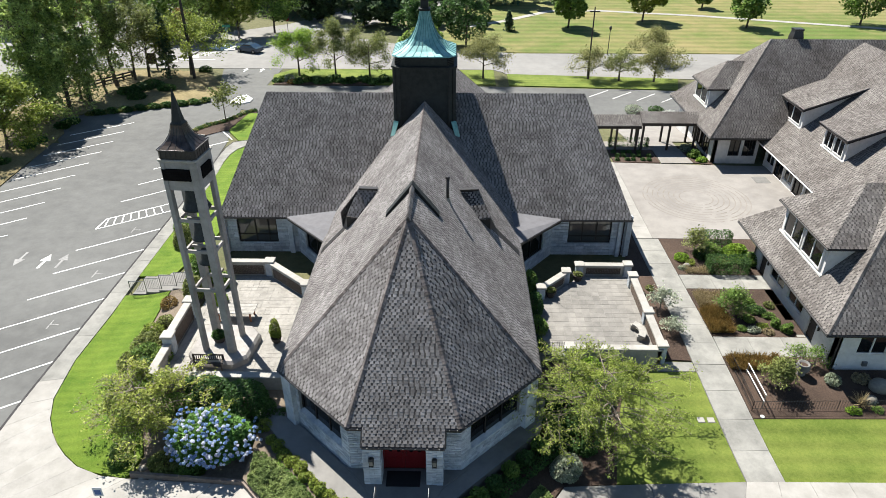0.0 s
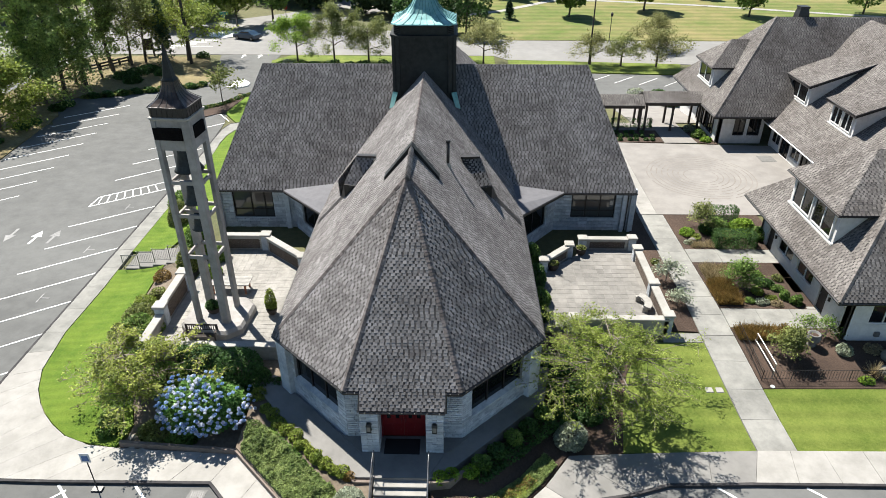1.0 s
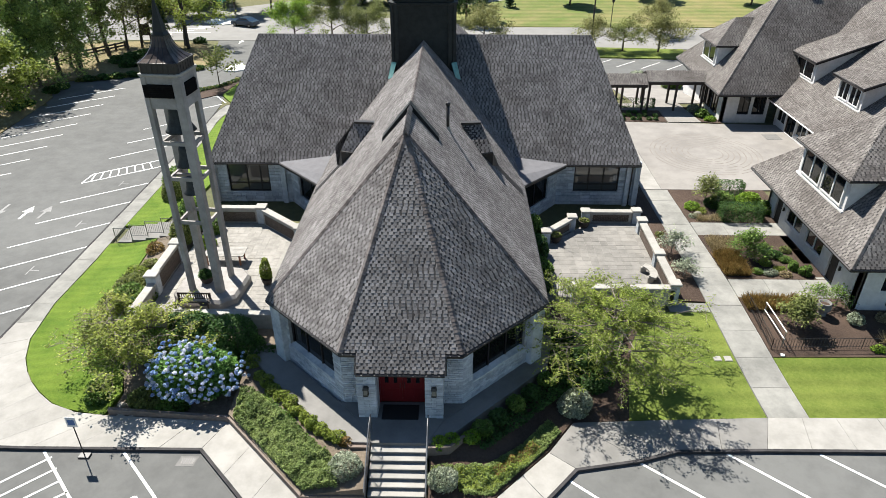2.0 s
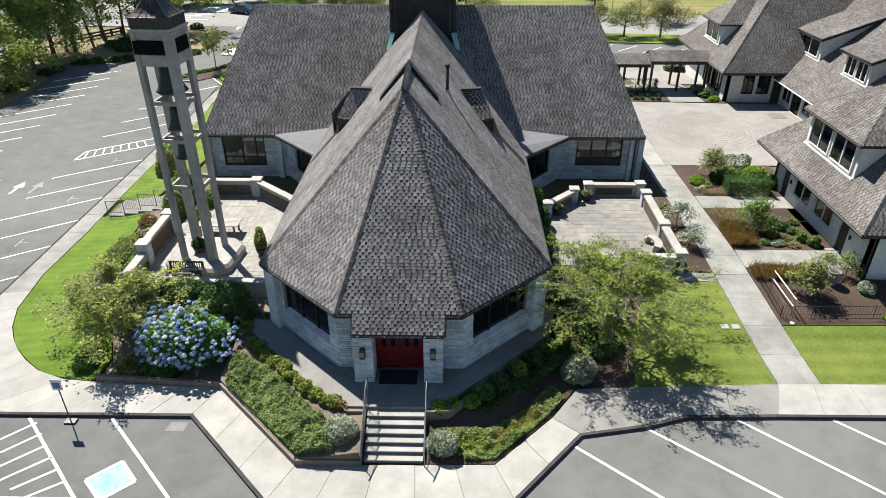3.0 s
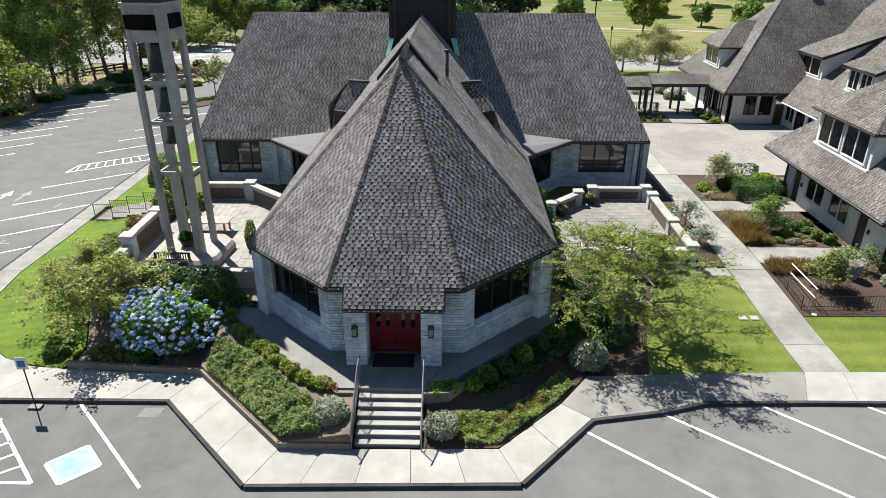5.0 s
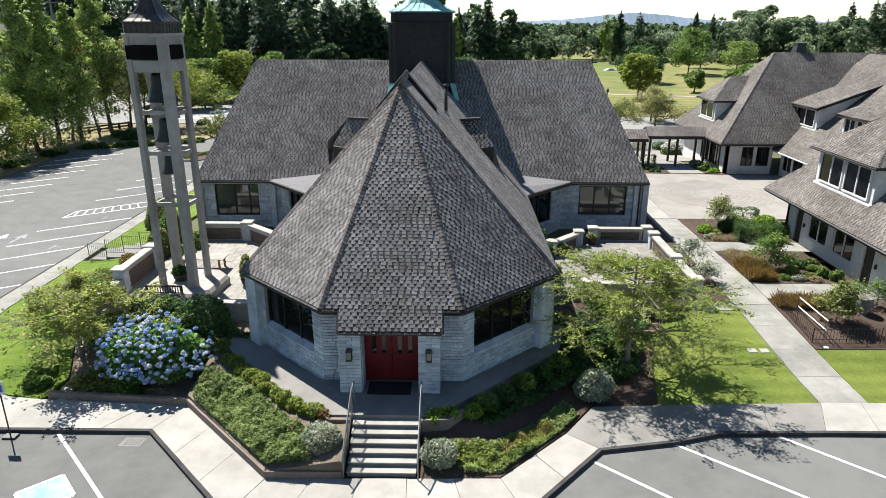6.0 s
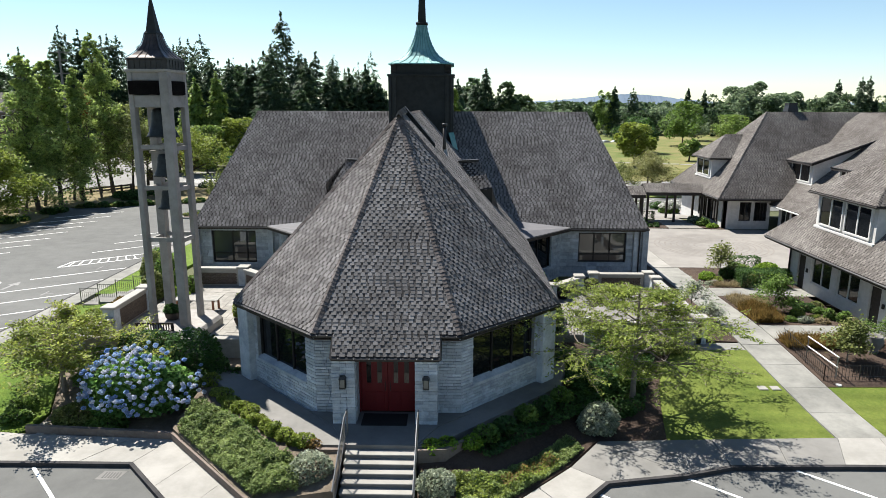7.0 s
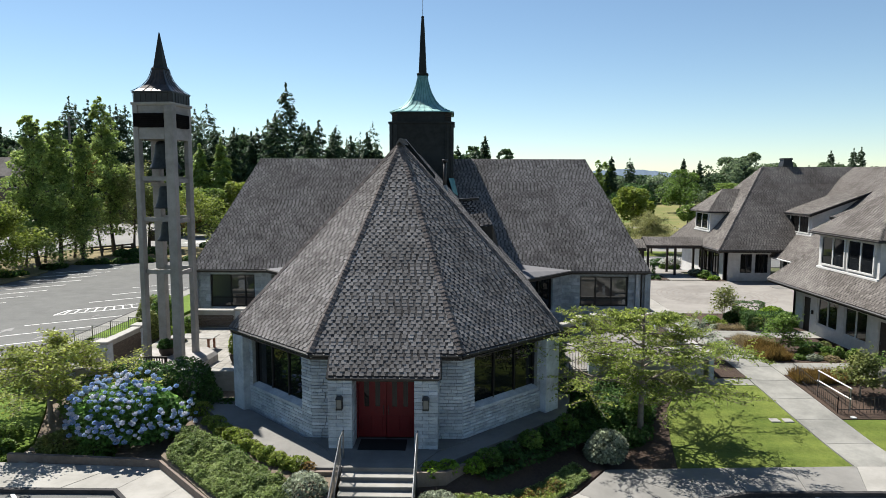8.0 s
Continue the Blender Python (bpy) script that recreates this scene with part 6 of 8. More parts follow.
def shed_dormer(parent, x, y0, y1, zb, ze, slope, pairs):
    d = part("dormer", Geo().box(x, x + 0.2, y0, y1, zb, ze - 0.05), STUCCO, parent, "pale shed dormer with windows")
    xin = x + 5.6
    for ya, yb in ((y0, y0 + 0.2), (y1 - 0.2, y1)):
        v = [(x + 0.2, ya, zb - 0.5), (xin, ya, ze + 1.8), (xin, ya, ze + slope * 5.4), (x + 0.2, ya, ze)]
        part("cheek", Geo().add(v + [(p[0], yb, p[2]) for p in v], [(0, 1, 2, 3), (7, 6, 5, 4), (3, 2, 6, 7), (0, 3, 7, 4)]), STUCCO, d)
    m = frame_at(x, y1, -90)
    w = (y1 - y0 - 0.5) / pairs
    for k in range(pairs):
        window_in(d, m, 0.3 + k * w, 0.3 + (k + 1) * w - 0.15, zb + 0.25, ze - 0.25, (0.5,), depth=0.05, frame_mat=WHITE, fw=0.1, label="white framed paired window")
    part("ledge", Geo().box(x - 0.12, x + 0.02, y0 - 0.05, y1 + 0.05, zb + 0.02, zb + 0.14), WHITE, d)
    o = 0.5
    q = [(x - o, y1 + o, ze - slope * o + 0.1), (x - o, y0 - o, ze - slope * o + 0.1), (x + 5.6, y0 - o, ze + slope * 5.6 + 0.1), (x + 5.6, y1 + o, ze + slope * 5.6 + 0.1)]
    roof_of(d, "dormer_roof", [q], [], "", mat=SHINGLE_HALL, thick=0.2)
    part("eave_trim", Geo().tube([q[0], q[1], q[2]], [0.07] * 3, 5), DARK_METAL, d)


shed_dormer(link, 35.0, 38.3, 42.4, 5.35, 7.5, 0.38, 1)
shed_dormer(link, 35.0, 30.3, 34.2, 5.35, 7.5, 0.38, 2)

wing = thing("parish_wing", 30, 15.6, 0.9, "grey stucco wing with a hipped shingle roof", "building")
hip_roof(wing, "wing_roof", 23.75, 8.6, 48, 22.5, 3.95, 11.6)
part("wing_soffit", Geo().box(23.85, 47, 8.7, 22.4, 3.68, 3.74), WOOD_DARK, wing)
# west wall: two doors and window pairs
doors_w = ((1.2, 2.1, 0.9, 3.15), (8.8, 9.75, 0.9, 3.15))
wins_w = ((2.85, 5.05, 1.65, 3.35), (5.7, 7.85, 1.65, 3.35))
_, m = stucco_wall(wing, "wing_west_wall", 25.0, 21.4, -90, 12.0, 0.4, 3.75, holes=doors_w + wins_w, label="grey stucco wall")
for h in wins_w:
    window_in(wing, m, *h, (0.5,), depth=-0.1, frame_mat=WHITE, label="white framed paired window", fw=0.09)
for u0, u1, z0, z1 in doors_w:
    dr = part("side_door", Geo().box(u0 + 0.02, u1 - 0.02, -0.16, -0.1, z0 + 0.05, z1 - 0.02, 0.01, m=m), WOOD_DARK, wing, "dark brown side door")
    part("door_handle", Geo().box(u0 + 0.1, u0 + 0.14, -0.1, -0.04, 1.9, 2.05, m=m), STEEL, dr)
    part("wall_lamp", Geo().box(u1 + 0.3, u1 + 0.42, 0.0, 0.12, 2.2, 2.45, 0.02, m=m), DARK_METAL, wing)
_, m = stucco_wall(wing, "wing_south_wall", 25.0, 9.4, 0, 20, 0.4, 3.75, holes=((1.3, 3.1, 1.9, 3.4),), label="grey stucco wall")
window_in(wing, m, 1.3, 3.1, 1.9, 3.4, (0.5,), depth=-0.1, frame_mat=WHITE, label="white framed window", fw=0.08)
stucco_wall(wing, "wing_north_wall", 36.0, 21.4, 180, 11.0, 0.4, 3.75)
part("downpipe", Geo().tube([(25.05, 9.3, 3.8), (25.05, 9.3, 1.0)], [0.05, 0.05], 8), DARK_METAL, wing)
hipped_dormer(wing, 24.95, 12.75, 18.6, 5.2, 7.45, 10.2, 28.2, 2)
for p in ((26.9, 9.1, 1.2),):
    part("vent_hood", Geo().box(p[0], p[0] + 0.3, 9.25, 9.4, 1.1, 1.4, 0.02), STEEL, wing)

# covered way between church and hall
cw = thing("covered_way", 22, 44.5, 0.9, "shingled covered way on dark timber posts", "covered way")
for x0, x1, y0, y1, z in ((16.7, 21.6, 43.4, 46.2, 3.75), (21.6, 27.6, 43.6, 46.6, 4.0)):
    ym = (y0 + y1) / 2
    roof_of(cw, "canopy_roof", [[(x0, y0, z), (x1, y0, z), (x1, ym, z + 0.75), (x0, ym, z + 0.75)], [(x1, y1, z), (x0, y1, z), (x0, ym, z + 0.75), (x1, ym, z + 0.75)]], [], "low shingled canopy roof", mat=SHINGLE_HALL)
    part("fascia", Geo().box(x0, x1, y0 - 0.03, y0 + 0.05, z - 0.3, z - 0.05), WOOD_DARK, cw)
    part("gable", Geo().add([(x0 + 0.1, y0, z - 0.2), (x0 + 0.1, ym, z + 0.6), (x0 + 0.1, y1, z - 0.2), (x0 + 0.2, y0, z - 0.2), (x0 + 0.2, ym, z + 0.6), (x0 + 0.2, y1, z - 0.2)], [(0, 1, 2), (5, 4, 3), (0, 3, 4, 1), (1, 4, 5, 2)]), WOOD_DARK, cw)
    for x in (x0 + 0.3, (x0 + x1) / 2, x1 - 0.3):
        for y in (y0 + 0.25, y1 - 0.25):
            part("post", Geo().box(x - 0.1, x + 0.1, y - 0.1, y + 0.1, 0.85, z - 0.05, 0.015), WOOD_DARK, cw)

# iron fence round the south bed, white stair rail
fence = thing("bed_fence", 22, 6, 0.6, "low black iron fence round the mulch bed", "fence")
for a, b in (((19.3, 6.1), (19.3, 10.0)), ((19.3, 6.1), (27.5, 6.3))):
    a, b = Vector(a), Vector(b)
    n = int((b - a).length / 0.16)
    for h in (0.2, 0.72):
        part("rail", Geo().tube([(*a, ground_z(*a) + h), (*b, ground_z(*b) + h)], [0.014] * 2, 5), DARK_METAL, fence)
    for k in range(n + 1):
        p = a.lerp(b, k / n)
        z = ground_z(*p)
        part("bar", Geo().tube([(*p, z), (*p, z + 0.78)], [0.009 if k % 10 else 0.022] * 2, 4), DARK_METAL, fence)
wr = thing("white_rail", 19.95, 7.5, 0.45, "white painted two-bar pipe rail in the mulch bed", "rail")
for z in (1.5, 1.02):
    part("rail", Geo().tube([(19.97, 8.95, z), (19.92, 6.2, z)], [0.032] * 2, 7), WHITE, wr)
for y in (8.85, 6.3):
    part("post", Geo().tube([(19.95, y, 0.4), (19.95, y, 1.5)], [0.026] * 2, 6), STEEL, wr)

# two white covers in the lawn, boulders
for x in (16.25, 16.81):
    lid = tagged(part("meter_box", Geo().box(x - 0.2, x + 0.2, 5.2, 5.6, ground_z(x, 5.4) - 0.05, ground_z(x, 5.4) + 0.045, 0.02), CONCRETE), "pale concrete meter box set in the lawn", "meter box", "meter lids")


def boulder(x, y, r, h):
    g = Geo()
    sec = []
    for k, (f, z) in enumerate(((0.9, -0.2), (1.0, 0.15), (0.92, 0.5), (0.65, 0.82), (0.2, 1.0))):
        sec.append([(x + r * f * (1 + 0.22 * noise.noise((q * 1.7 + x, k * 1.3, y))) * math.cos(q * math.pi / 5), y + r * 0.8 * f * (1 + 0.22 * noise.noise((q * 1.3, k + x, y))) * math.sin(q * math.pi / 5), ground_z(x, y) + h * z) for q in range(10)])
    tagged(part("boulder", g.rings(sec), ROCK, None, "", True), "rounded tan boulder in a planted bed", "boulder", "boulders")


for x, y, r, h in ((27.4, 7.9, 0.7, 0.6), (26.3, 6.9, 0.45, 0.4), (28.5, 7.2, 0.6, 0.5), (19.9, 20.7, 0.3, 0.25), (-13.6, 1.6, 0.25, 0.2), (-12.9, 1.5, 0.3, 0.2)):
    boulder(x, y, r, h)
cb = thing("curved_bench", 13.9, 11.9, 1.15, "small white curved concrete bench on the patio", "bench")
arc = [(13.4 + 0.75 * math.cos(a), 11.9 + 0.75 * math.sin(a)) for a in np.linspace(-0.7, 0.9, 9)]
arc_o = [(13.4 + 1.2 * math.cos(a), 11.9 + 1.2 * math.sin(a)) for a in np.linspace(-0.7, 0.9, 9)]
part("seat", Geo().prism(arc_o + arc[::-1], 1.5, 1.62), CAST, cb)
part("foot", Geo().box(13.95, 14.3, 11.35, 11.6, 1.15, 1.5, 0.02), CAST, cb)
part("foot", Geo().box(13.8, 14.15, 12.5, 12.75, 1.15, 1.5, 0.02), CAST, cb)
# accessible-parking sign on its post
sg = thing("parking_sign", -13.95, -1.48, 0.0, "blue and white parking sign on a thin steel post", "sign")
part("foot", Geo().box(-14.2, -13.7, -1.64, -1.32, 0.0, 0.08, 0.02), DARK_METAL, sg, "black weighted foot")
part("post", Geo().tube([(-13.95, -1.48, 0.06), (-13.95, -1.48, 2.3)], [0.025] * 2, 8), DARK_METAL, sg)
part("plate", Geo().box(-14.17, -13.73, -1.53, -1.51, 1.85, 2.4, 0.004), WHITE, sg)
part("emblem", Geo().box(-14.1, -13.8, -1.537, -1.531, 1.95, 2.25), SIGN_BLUE, sg, "blue emblem square")

# mat before the hall's corner door
hz = ground_z(31.6, 36.4) + 0.03
tagged(part("door_mat", Geo().box(30.9, 32.3, 35.7, 37.1, hz, hz + 0.018, 0.005), KERB_GREY), "grey woven mat on the court before the hall door", "door mat")


# ---- planting ----
def leaf_arrays(pts, size, up=0.5, narrow=0.55):
    """Four-cornered leaves at pts, turned at random with their faces rather upwards."""
    n = len(pts)
    nrm = rng.normal(size=(n, 3))
    nrm[:, 2] = np.abs(nrm[:, 2]) + up
    nrm /= np.linalg.norm(nrm, axis=1)[:, None]
    t = rng.normal(size=(n, 3))
    u = np.cross(nrm, t)
    u /= np.linalg.norm(u, axis=1)[:, None] + 1e-9
    w = np.cross(nrm, u)
    s = size * rng.uniform(0.6, 1.3, n)[:, None]
    u, w = u * s, w * s * narrow
    verts = np.stack([pts - u, pts + w + nrm * s * 0.08, pts + u, pts - w + nrm * s * 0.08], axis=1)
    return verts.reshape(-1, 3)


def leaf_part(name, pts, size, mat, parent, up=0.5, narrow=0.55, label=""):
    v = leaf_arrays(np.asarray(pts, float), size, up, narrow)
    f = np.arange(len(v)).reshape(-1, 4)
    return part(name, fast_mesh(name, v, f, mat), None, parent, label)


def lumps(n, k=6, amp=0.28):
    """Random directions with a lumpy radius, as points of a unit crown."""
    d = rng.normal(size=(n, 3))
    d /= np.linalg.norm(d, axis=1)[:, None]
    c = rng.normal(size=(k, 3))
    c /= np.linalg.norm(c, axis=1)[:, None]
    bump = np.clip((d @ c.T - 0.45) / 0.55, 0, 1).max(axis=1)
    r = (1 - amp + amp * bump) * (1 - np.abs(rng.normal(0, 0.13, n)))
    return d * np.clip(r, 0.1, 1.2)[:, None]


def cloud(x, y, z, h, r, n, k=26, base=0.16, tall=0.5):
    """A crown of rounded clumps: leaf points on the outer shells of k lumps set within an egg of height h and radius r."""
    c = rng.normal(size=(k, 3))
    c /= np.linalg.norm(c, axis=1)[:, None]
    c *= rng.uniform(0.45, 0.86, k)[:, None]
    mid, half = z + h * (1 + base) / 2, h * (1 - base) / 2
    f = c[:, 2]
    wide = np.where(f > 0, 1 - tall * f, 1 + 0.25 * f)
    cx, cy, cz = x + r * c[:, 0] * wide, y + r * c[:, 1] * wide, mid + half * f
    rc = r * rng.uniform(0.26, 0.46, k)
    w = rng.integers(k, size=n)
    d = rng.normal(size=(n, 3))
    d /= np.linalg.norm(d, axis=1)[:, None]
    out = np.c_[c[w, 0], c[w, 1], c[w, 2] + 0.45]
    d = d + 0.75 * out
    d /= np.linalg.norm(d, axis=1)[:, None]
    q = rc[w] * (1 - np.abs(rng.normal(0, 0.2, n)))
    return np.c_[cx[w] + q * d[:, 0], cy[w] + q * d[:, 1], np.minimum(cz[w] + 0.85 * q * d[:, 2] * max(1.0, half / r * 0.6), z + h)]


def shrub(name, x, y, rx, ry, h, mat, n=1600, leaf=0.09, label="rounded green shrub in a planted bed", z=None, group="garden shrubs", up=0.5, narrow=0.55, k=9, stems=5, category="shrub", amp=0.28):
    z = ground_z(x, y) if z is None else z
    s = thing(name, x, y, z, label, category, group)
    if amp > 0.5:
        pts = cloud(x, y, z, h, (rx + ry) / 2, n, 40, 0.0, 0.25)
    d = lumps(n, k, amp)
    d[:, 2] = np.where(d[:, 2] < -0.35, -0.35 + 0.3 * rng.random(n), d[:, 2])
    if amp <= 0.5:
        pts = np.c_[x + rx * d[:, 0], y + ry * d[:, 1], z + h * (0.28 + 0.72 * (d[:, 2] + 0.35) / 1.35) - 0.22 * h]
    pts[:, 2] = np.maximum(pts[:, 2], z + 0.03)
    leaf_part("crown", pts, leaf, mat, s, up, narrow)
    g = Geo()
    for q in range(stems):
        a = 2 * math.pi * q / stems + 0.4
        g.tube([(x, y, z - 0.05), (x + rx * 0.3 * math.cos(a), y + ry * 0.3 * math.sin(a), z + h * 0.4), (x + rx * 0.6 * math.cos(a), y + ry * 0.6 * math.sin(a), z + h * 0.7)], [0.03, 0.02, 0.008], 5)
    part("stem", g, BARK, s)
    return s


def grow(geo, tips, p, d, length, r, depth, bend=0.25, split=3, flat=0.0, min_r=0.008):
    """Branching limbs; the twig ends are gathered in tips."""
    pts, radii = [p], [r]
    q = Vector(p)
    v = Vector(d).normalized()
    for k in range(4):
        v = (v + Vector(rng.normal(0, bend, 3)) * 0.5).normalized()
        if flat:
            v.z *= (1 - flat)
            v.normalize()
        q = q + v * length / 4
        pts.append(tuple(q))
        radii.append(max(r * (1 - 0.14 * (k + 1)), min_r))
        if depth == 0 or k >= 2:
            tips.append((tuple(q), length))
    geo.tube(pts, radii, 6 if r > 0.05 else 4)
    if depth > 0:
        for s in range(split):
            w = (v + Vector(rng.normal(0, 0.75, 3))).normalized()
            k = 2 + (s % 3)
            grow(geo, tips, pts[k], w, length * 0.62, radii[k] * 0.62, depth - 1, bend, split, flat, min_r)


def tree(name, x, y, height, spread, trunk_h, mat, label, leaves=5000, leaf=0.22, r=0.18, limbs=6, depth=2, flat=0.1, bark=BARK, group="", rise=0.8, puff=0.55, z=None, lean=(0, 0), up=0.5, category="tree", narrow=0.55, squash=0.7, low=None, split=3, thin=None, vary=0.15):
    z = ground_z(x, y) if z is None else z
    t = thing(name, x, y, z, label, category, group)
    g, tips = Geo(), []
    top = Vector((x + lean[0], y + lean[1], z + height * 0.72))
    pts = [Vector((x, y, z - 0.1)), Vector((x + 0.1 * lean[0], y + 0.1 * lean[1], z + trunk_h * 0.5)), Vector((x + 0.3 * lean[0], y + 0.3 * lean[1], z + trunk_h)), Vector((x, y, z)).lerp(top, 0.75), top]
    g.tube(pts, [r * 1.25, r, r * 0.85, r * 0.45, r * 0.15], 9)
    for k in range(limbs):
        f = k / max(1, limbs - 1)
        start = pts[2].lerp(pts[4], 0.05 + 0.85 * f)
        a = 2.4 * k + rng.uniform(-0.3, 0.3)
        el = rise * (0.5 + 0.8 * f)
        d = Vector((math.cos(a) * math.cos(el), math.sin(a) * math.cos(el), math.sin(el)))
        ln = spread * (0.62 - 0.3 * f) * rng.uniform(1 - vary, 1 + vary)
        grow(g, tips, tuple(start), d, ln, r * (0.5 - 0.25 * f), depth, flat=flat, split=split)
    part("trunk", g, bark, t)
    tp = np.array([q for q, _ in tips])
    pick = tp[rng.integers(len(tp), size=leaves)]
    off = rng.normal(0, puff, (leaves, 3)) * np.array([1, 1, squash])
    pts_l = pick + off
    keep = pts_l[:, 2] > z + (low or trunk_h * 0.55) - rng.uniform(0, 0.3, leaves)
    if thin:
        keep &= rng.random(leaves) < thin(pts_l)
    leaf_part("crown", pts_l[keep], leaf, mat, t, up, narrow)
    return t


def round_tree(name, x, y, h, r, mat, label, n=3500, leaf=0.3, base=0.16, k=26, trunk=0.2, group="", tall=0.5, bark=BARK):
    """A tree with a full crown of clumps."""
    z = ground_z(x, y)
    t = thing(name, x, y, z, label, "tree", group)
    g = Geo().tube([(x, y, z - 0.1), (x + 0.1, y, z + h * 0.3), (x, y + 0.1, z + h * 0.75)], [trunk, trunk * 0.7, trunk * 0.15], 8)
    for q in range(7):
        a = 2.4 * q
        f = 0.2 + 0.08 * q
        g.tube([(x, y, z + h * f), (x + 0.35 * r * math.cos(a), y + 0.35 * r * math.sin(a), z + h * (f + 0.1)), (x + 0.7 * r * math.cos(a), y + 0.7 * r * math.sin(a), z + h * (f + 0.25))], [trunk * 0.45, trunk * 0.3, trunk * 0.08], 5)
    part("trunk", g, bark, t)
    leaf_part("crown", cloud(x, y, z, h, r, n, k, base, tall), leaf, mat, t)
    return t


# the maple in front of the east patio
tree("maple_tree", 10.2, 4.2, 7.4, 4.3, 1.5, LEAF_MAPLE, "spreading yellow-green maple with layered airy branches", vary=0.42, leaves=27000, leaf=0.074, r=0.12, limbs=24, depth=2, flat=0.4, rise=0.52, puff=0.105, squash=0.3, split=5, lean=(-0.1, -0.35), up=0.7, low=2.1, narrow=0.36, bark=BARK_PALE)
# low umbrella-shaped tree in the west bed
tree("cherry_tree", -14.1, 3.9, 4.6, 3.3, 1.35, LEAF_CHERRY, "low umbrella-shaped tree with drooping olive-green sprays", leaves=15000, leaf=0.075, r=0.1, limbs=16, depth=3, flat=0.4, rise=0.35, puff=0.13, split=4, bark=BARK_PALE, squash=0.5, lean=(-0.3, 0.2), up=0.8, low=1.1, thin=lambda q: 0.3 + 0.7 * np.clip((q[:, 0] + 15.6) / 1.8, 0, 1))

# hydrangea with its flower heads
hyd = shrub("hydrangea", -10.2, 2.75, 2.35, 1.75, 2.85, LEAF_HYDRANGEA, 9000, 0.11, "large hydrangea full of blue flower heads", group="", z=0.45, k=16, amp=0.4)
heads = []
for q in range(3):
    p = lumps(90, 30, 0.05)
    p = p / np.linalg.norm(p, axis=1)[:, None] * rng.uniform(0.62, 1.0, 90)[:, None] ** 0.5
    p = p * rng.uniform(0.9, 1.02, 90)[:, None]
    v = leaf_arrays(p * 0.11, 0.04, 0.2, 0.9)
    heads.append(fast_mesh("flower_head", v, np.arange(len(v)).reshape(-1, 4), (PETAL, PETAL_DEEP, PETAL_PALE)[q]))
made = 0
while made < 290:
    d = rng.normal(size=3)
    d /= np.linalg.norm(d)
    if d[2] < -0.35 or d[1] > 0.4 or rng.random() > 0.25 + max(0.0, -0.5 * d[1] + 0.5 * d[2] + 0.1 * d[0]):
        continue
    s = 0.97 + 0.16 * noise.noise((d[0] * 2.3 + 4, d[1] * 2.3, d[2] * 2.3)) + 0.12 * rng.random()
    pos = (-10.2 + 2.35 * s * d[0], 2.75 + 1.75 * s * d[1], 0.45 + 2.85 * (0.28 + 0.72 * (d[2] + 0.35) / 1.35) * s - 0.63 + 0.1)
    if noise.noise((pos[0] * 1.1, pos[1] * 1.1, pos[2] * 1.1)) < -0.2:
        continue
    k = rng.uniform(0.55, 0.92)
    piece("flower_head", heads[made % 3], Matrix.Translation(pos) @ Matrix.Diagonal((k, k, k * 0.8, 1)), hyd)
    made += 1

# west bed
for x, y, rx, ry, h, mt, n in ((-8.9, 4.9, 1.75, 1.3, 3.05, LEAF_DARK, 4800), (-11.0, 5.6, 1.4, 1.0, 2.75, LEAF_DARK, 2800), (-6.95, 4.6, 0.6, 0.6, 1.0, LEAF_DARK, 900), (-12.2, 5.9, 0.6, 0.5, 2.3, LEAF_DARK, 1100),
                              (-12.9, 4.6, 1.3, 1.1, 2.2, LEAF_MID, 2000), (-16.7, 10.6, 1.1, 1.3, 1.5, LEAF_OLIVE, 1500), (-17.2, 9.0, 0.9, 0.9, 1.2, LEAF_OLIVE, 1000), (-15.9, 7.9, 0.8, 0.8, 1.4, LEAF_DARK, 1000),
                              (-15.1, 2.6, 0.6, 0.8, 1.0, LEAF_LUSH, 1000), (-16.3, 9.3, 0.9, 0.8, 1.5, LEAF_MID, 1400), (-16.9, 11.6, 0.8, 0.9, 1.3, LEAF_HEDGE, 1300), (-15.3, 9.0, 0.7, 0.8, 1.2, LEAF_LUSH, 1100), (-14.9, 1.8, 0.7, 0.5, 0.8, LEAF_MID, 800), (-12.4, 1.75, 1.0, 0.75, 1.25, LEAF_OLIVE, 1900), (-11.1, 1.5, 0.9, 0.55, 0.85, LEAF_MID, 1300), (-16.6, 12.8, 0.6, 0.7, 0.9, LEAF_OLIVE, 700),
                              (-17.3, 15.2, 0.7, 0.7, 0.9, LEAF_RUST, 600), (-15.6, 6.2, 0.8, 0.8, 1.3, LEAF_LUSH, 1300)):
    shrub("shrub", x, y, rx, ry, h, mt, n, 0.085)
for x in (-13.4, -12.85):
    boulder(x, 1.02, 0.24, 0.16)
# shrubs behind the west patio
for x, y, rx, ry, h, mt, n in ((-20.2, 26.5, 1.0, 1.2, 2.4, LEAF_MID, 2000), (-19.5, 24.3, 1.0, 1.0, 2.6, LEAF_OLIVE, 2000), (-17.2, 21.2, 0.8, 0.8, 1.4, LEAF_BRIGHT, 1200), (-15.4, 17.6, 0.9, 1.0, 3.3, LEAF_MID, 2600), (-15.6, 15.8, 0.8, 0.8, 2.6, LEAF_OLIVE, 1900),
                              (-16.2, 19.6, 0.7, 0.7, 1.5, LEAF_DARK, 1100), (-13.6, 15.0, 0.55, 0.6, 1.5, LEAF_BRIGHT, 1000), (-13.8, 17.2, 0.6, 0.8, 1.6, LEAF_MID, 1000)):
    shrub("shrub", x, y, rx, ry, h, mt, n, 0.1, z=1.0 if x > -15 else None)
p = pot(-8.7, 10.8, 1.15, 0.32, 0.4)
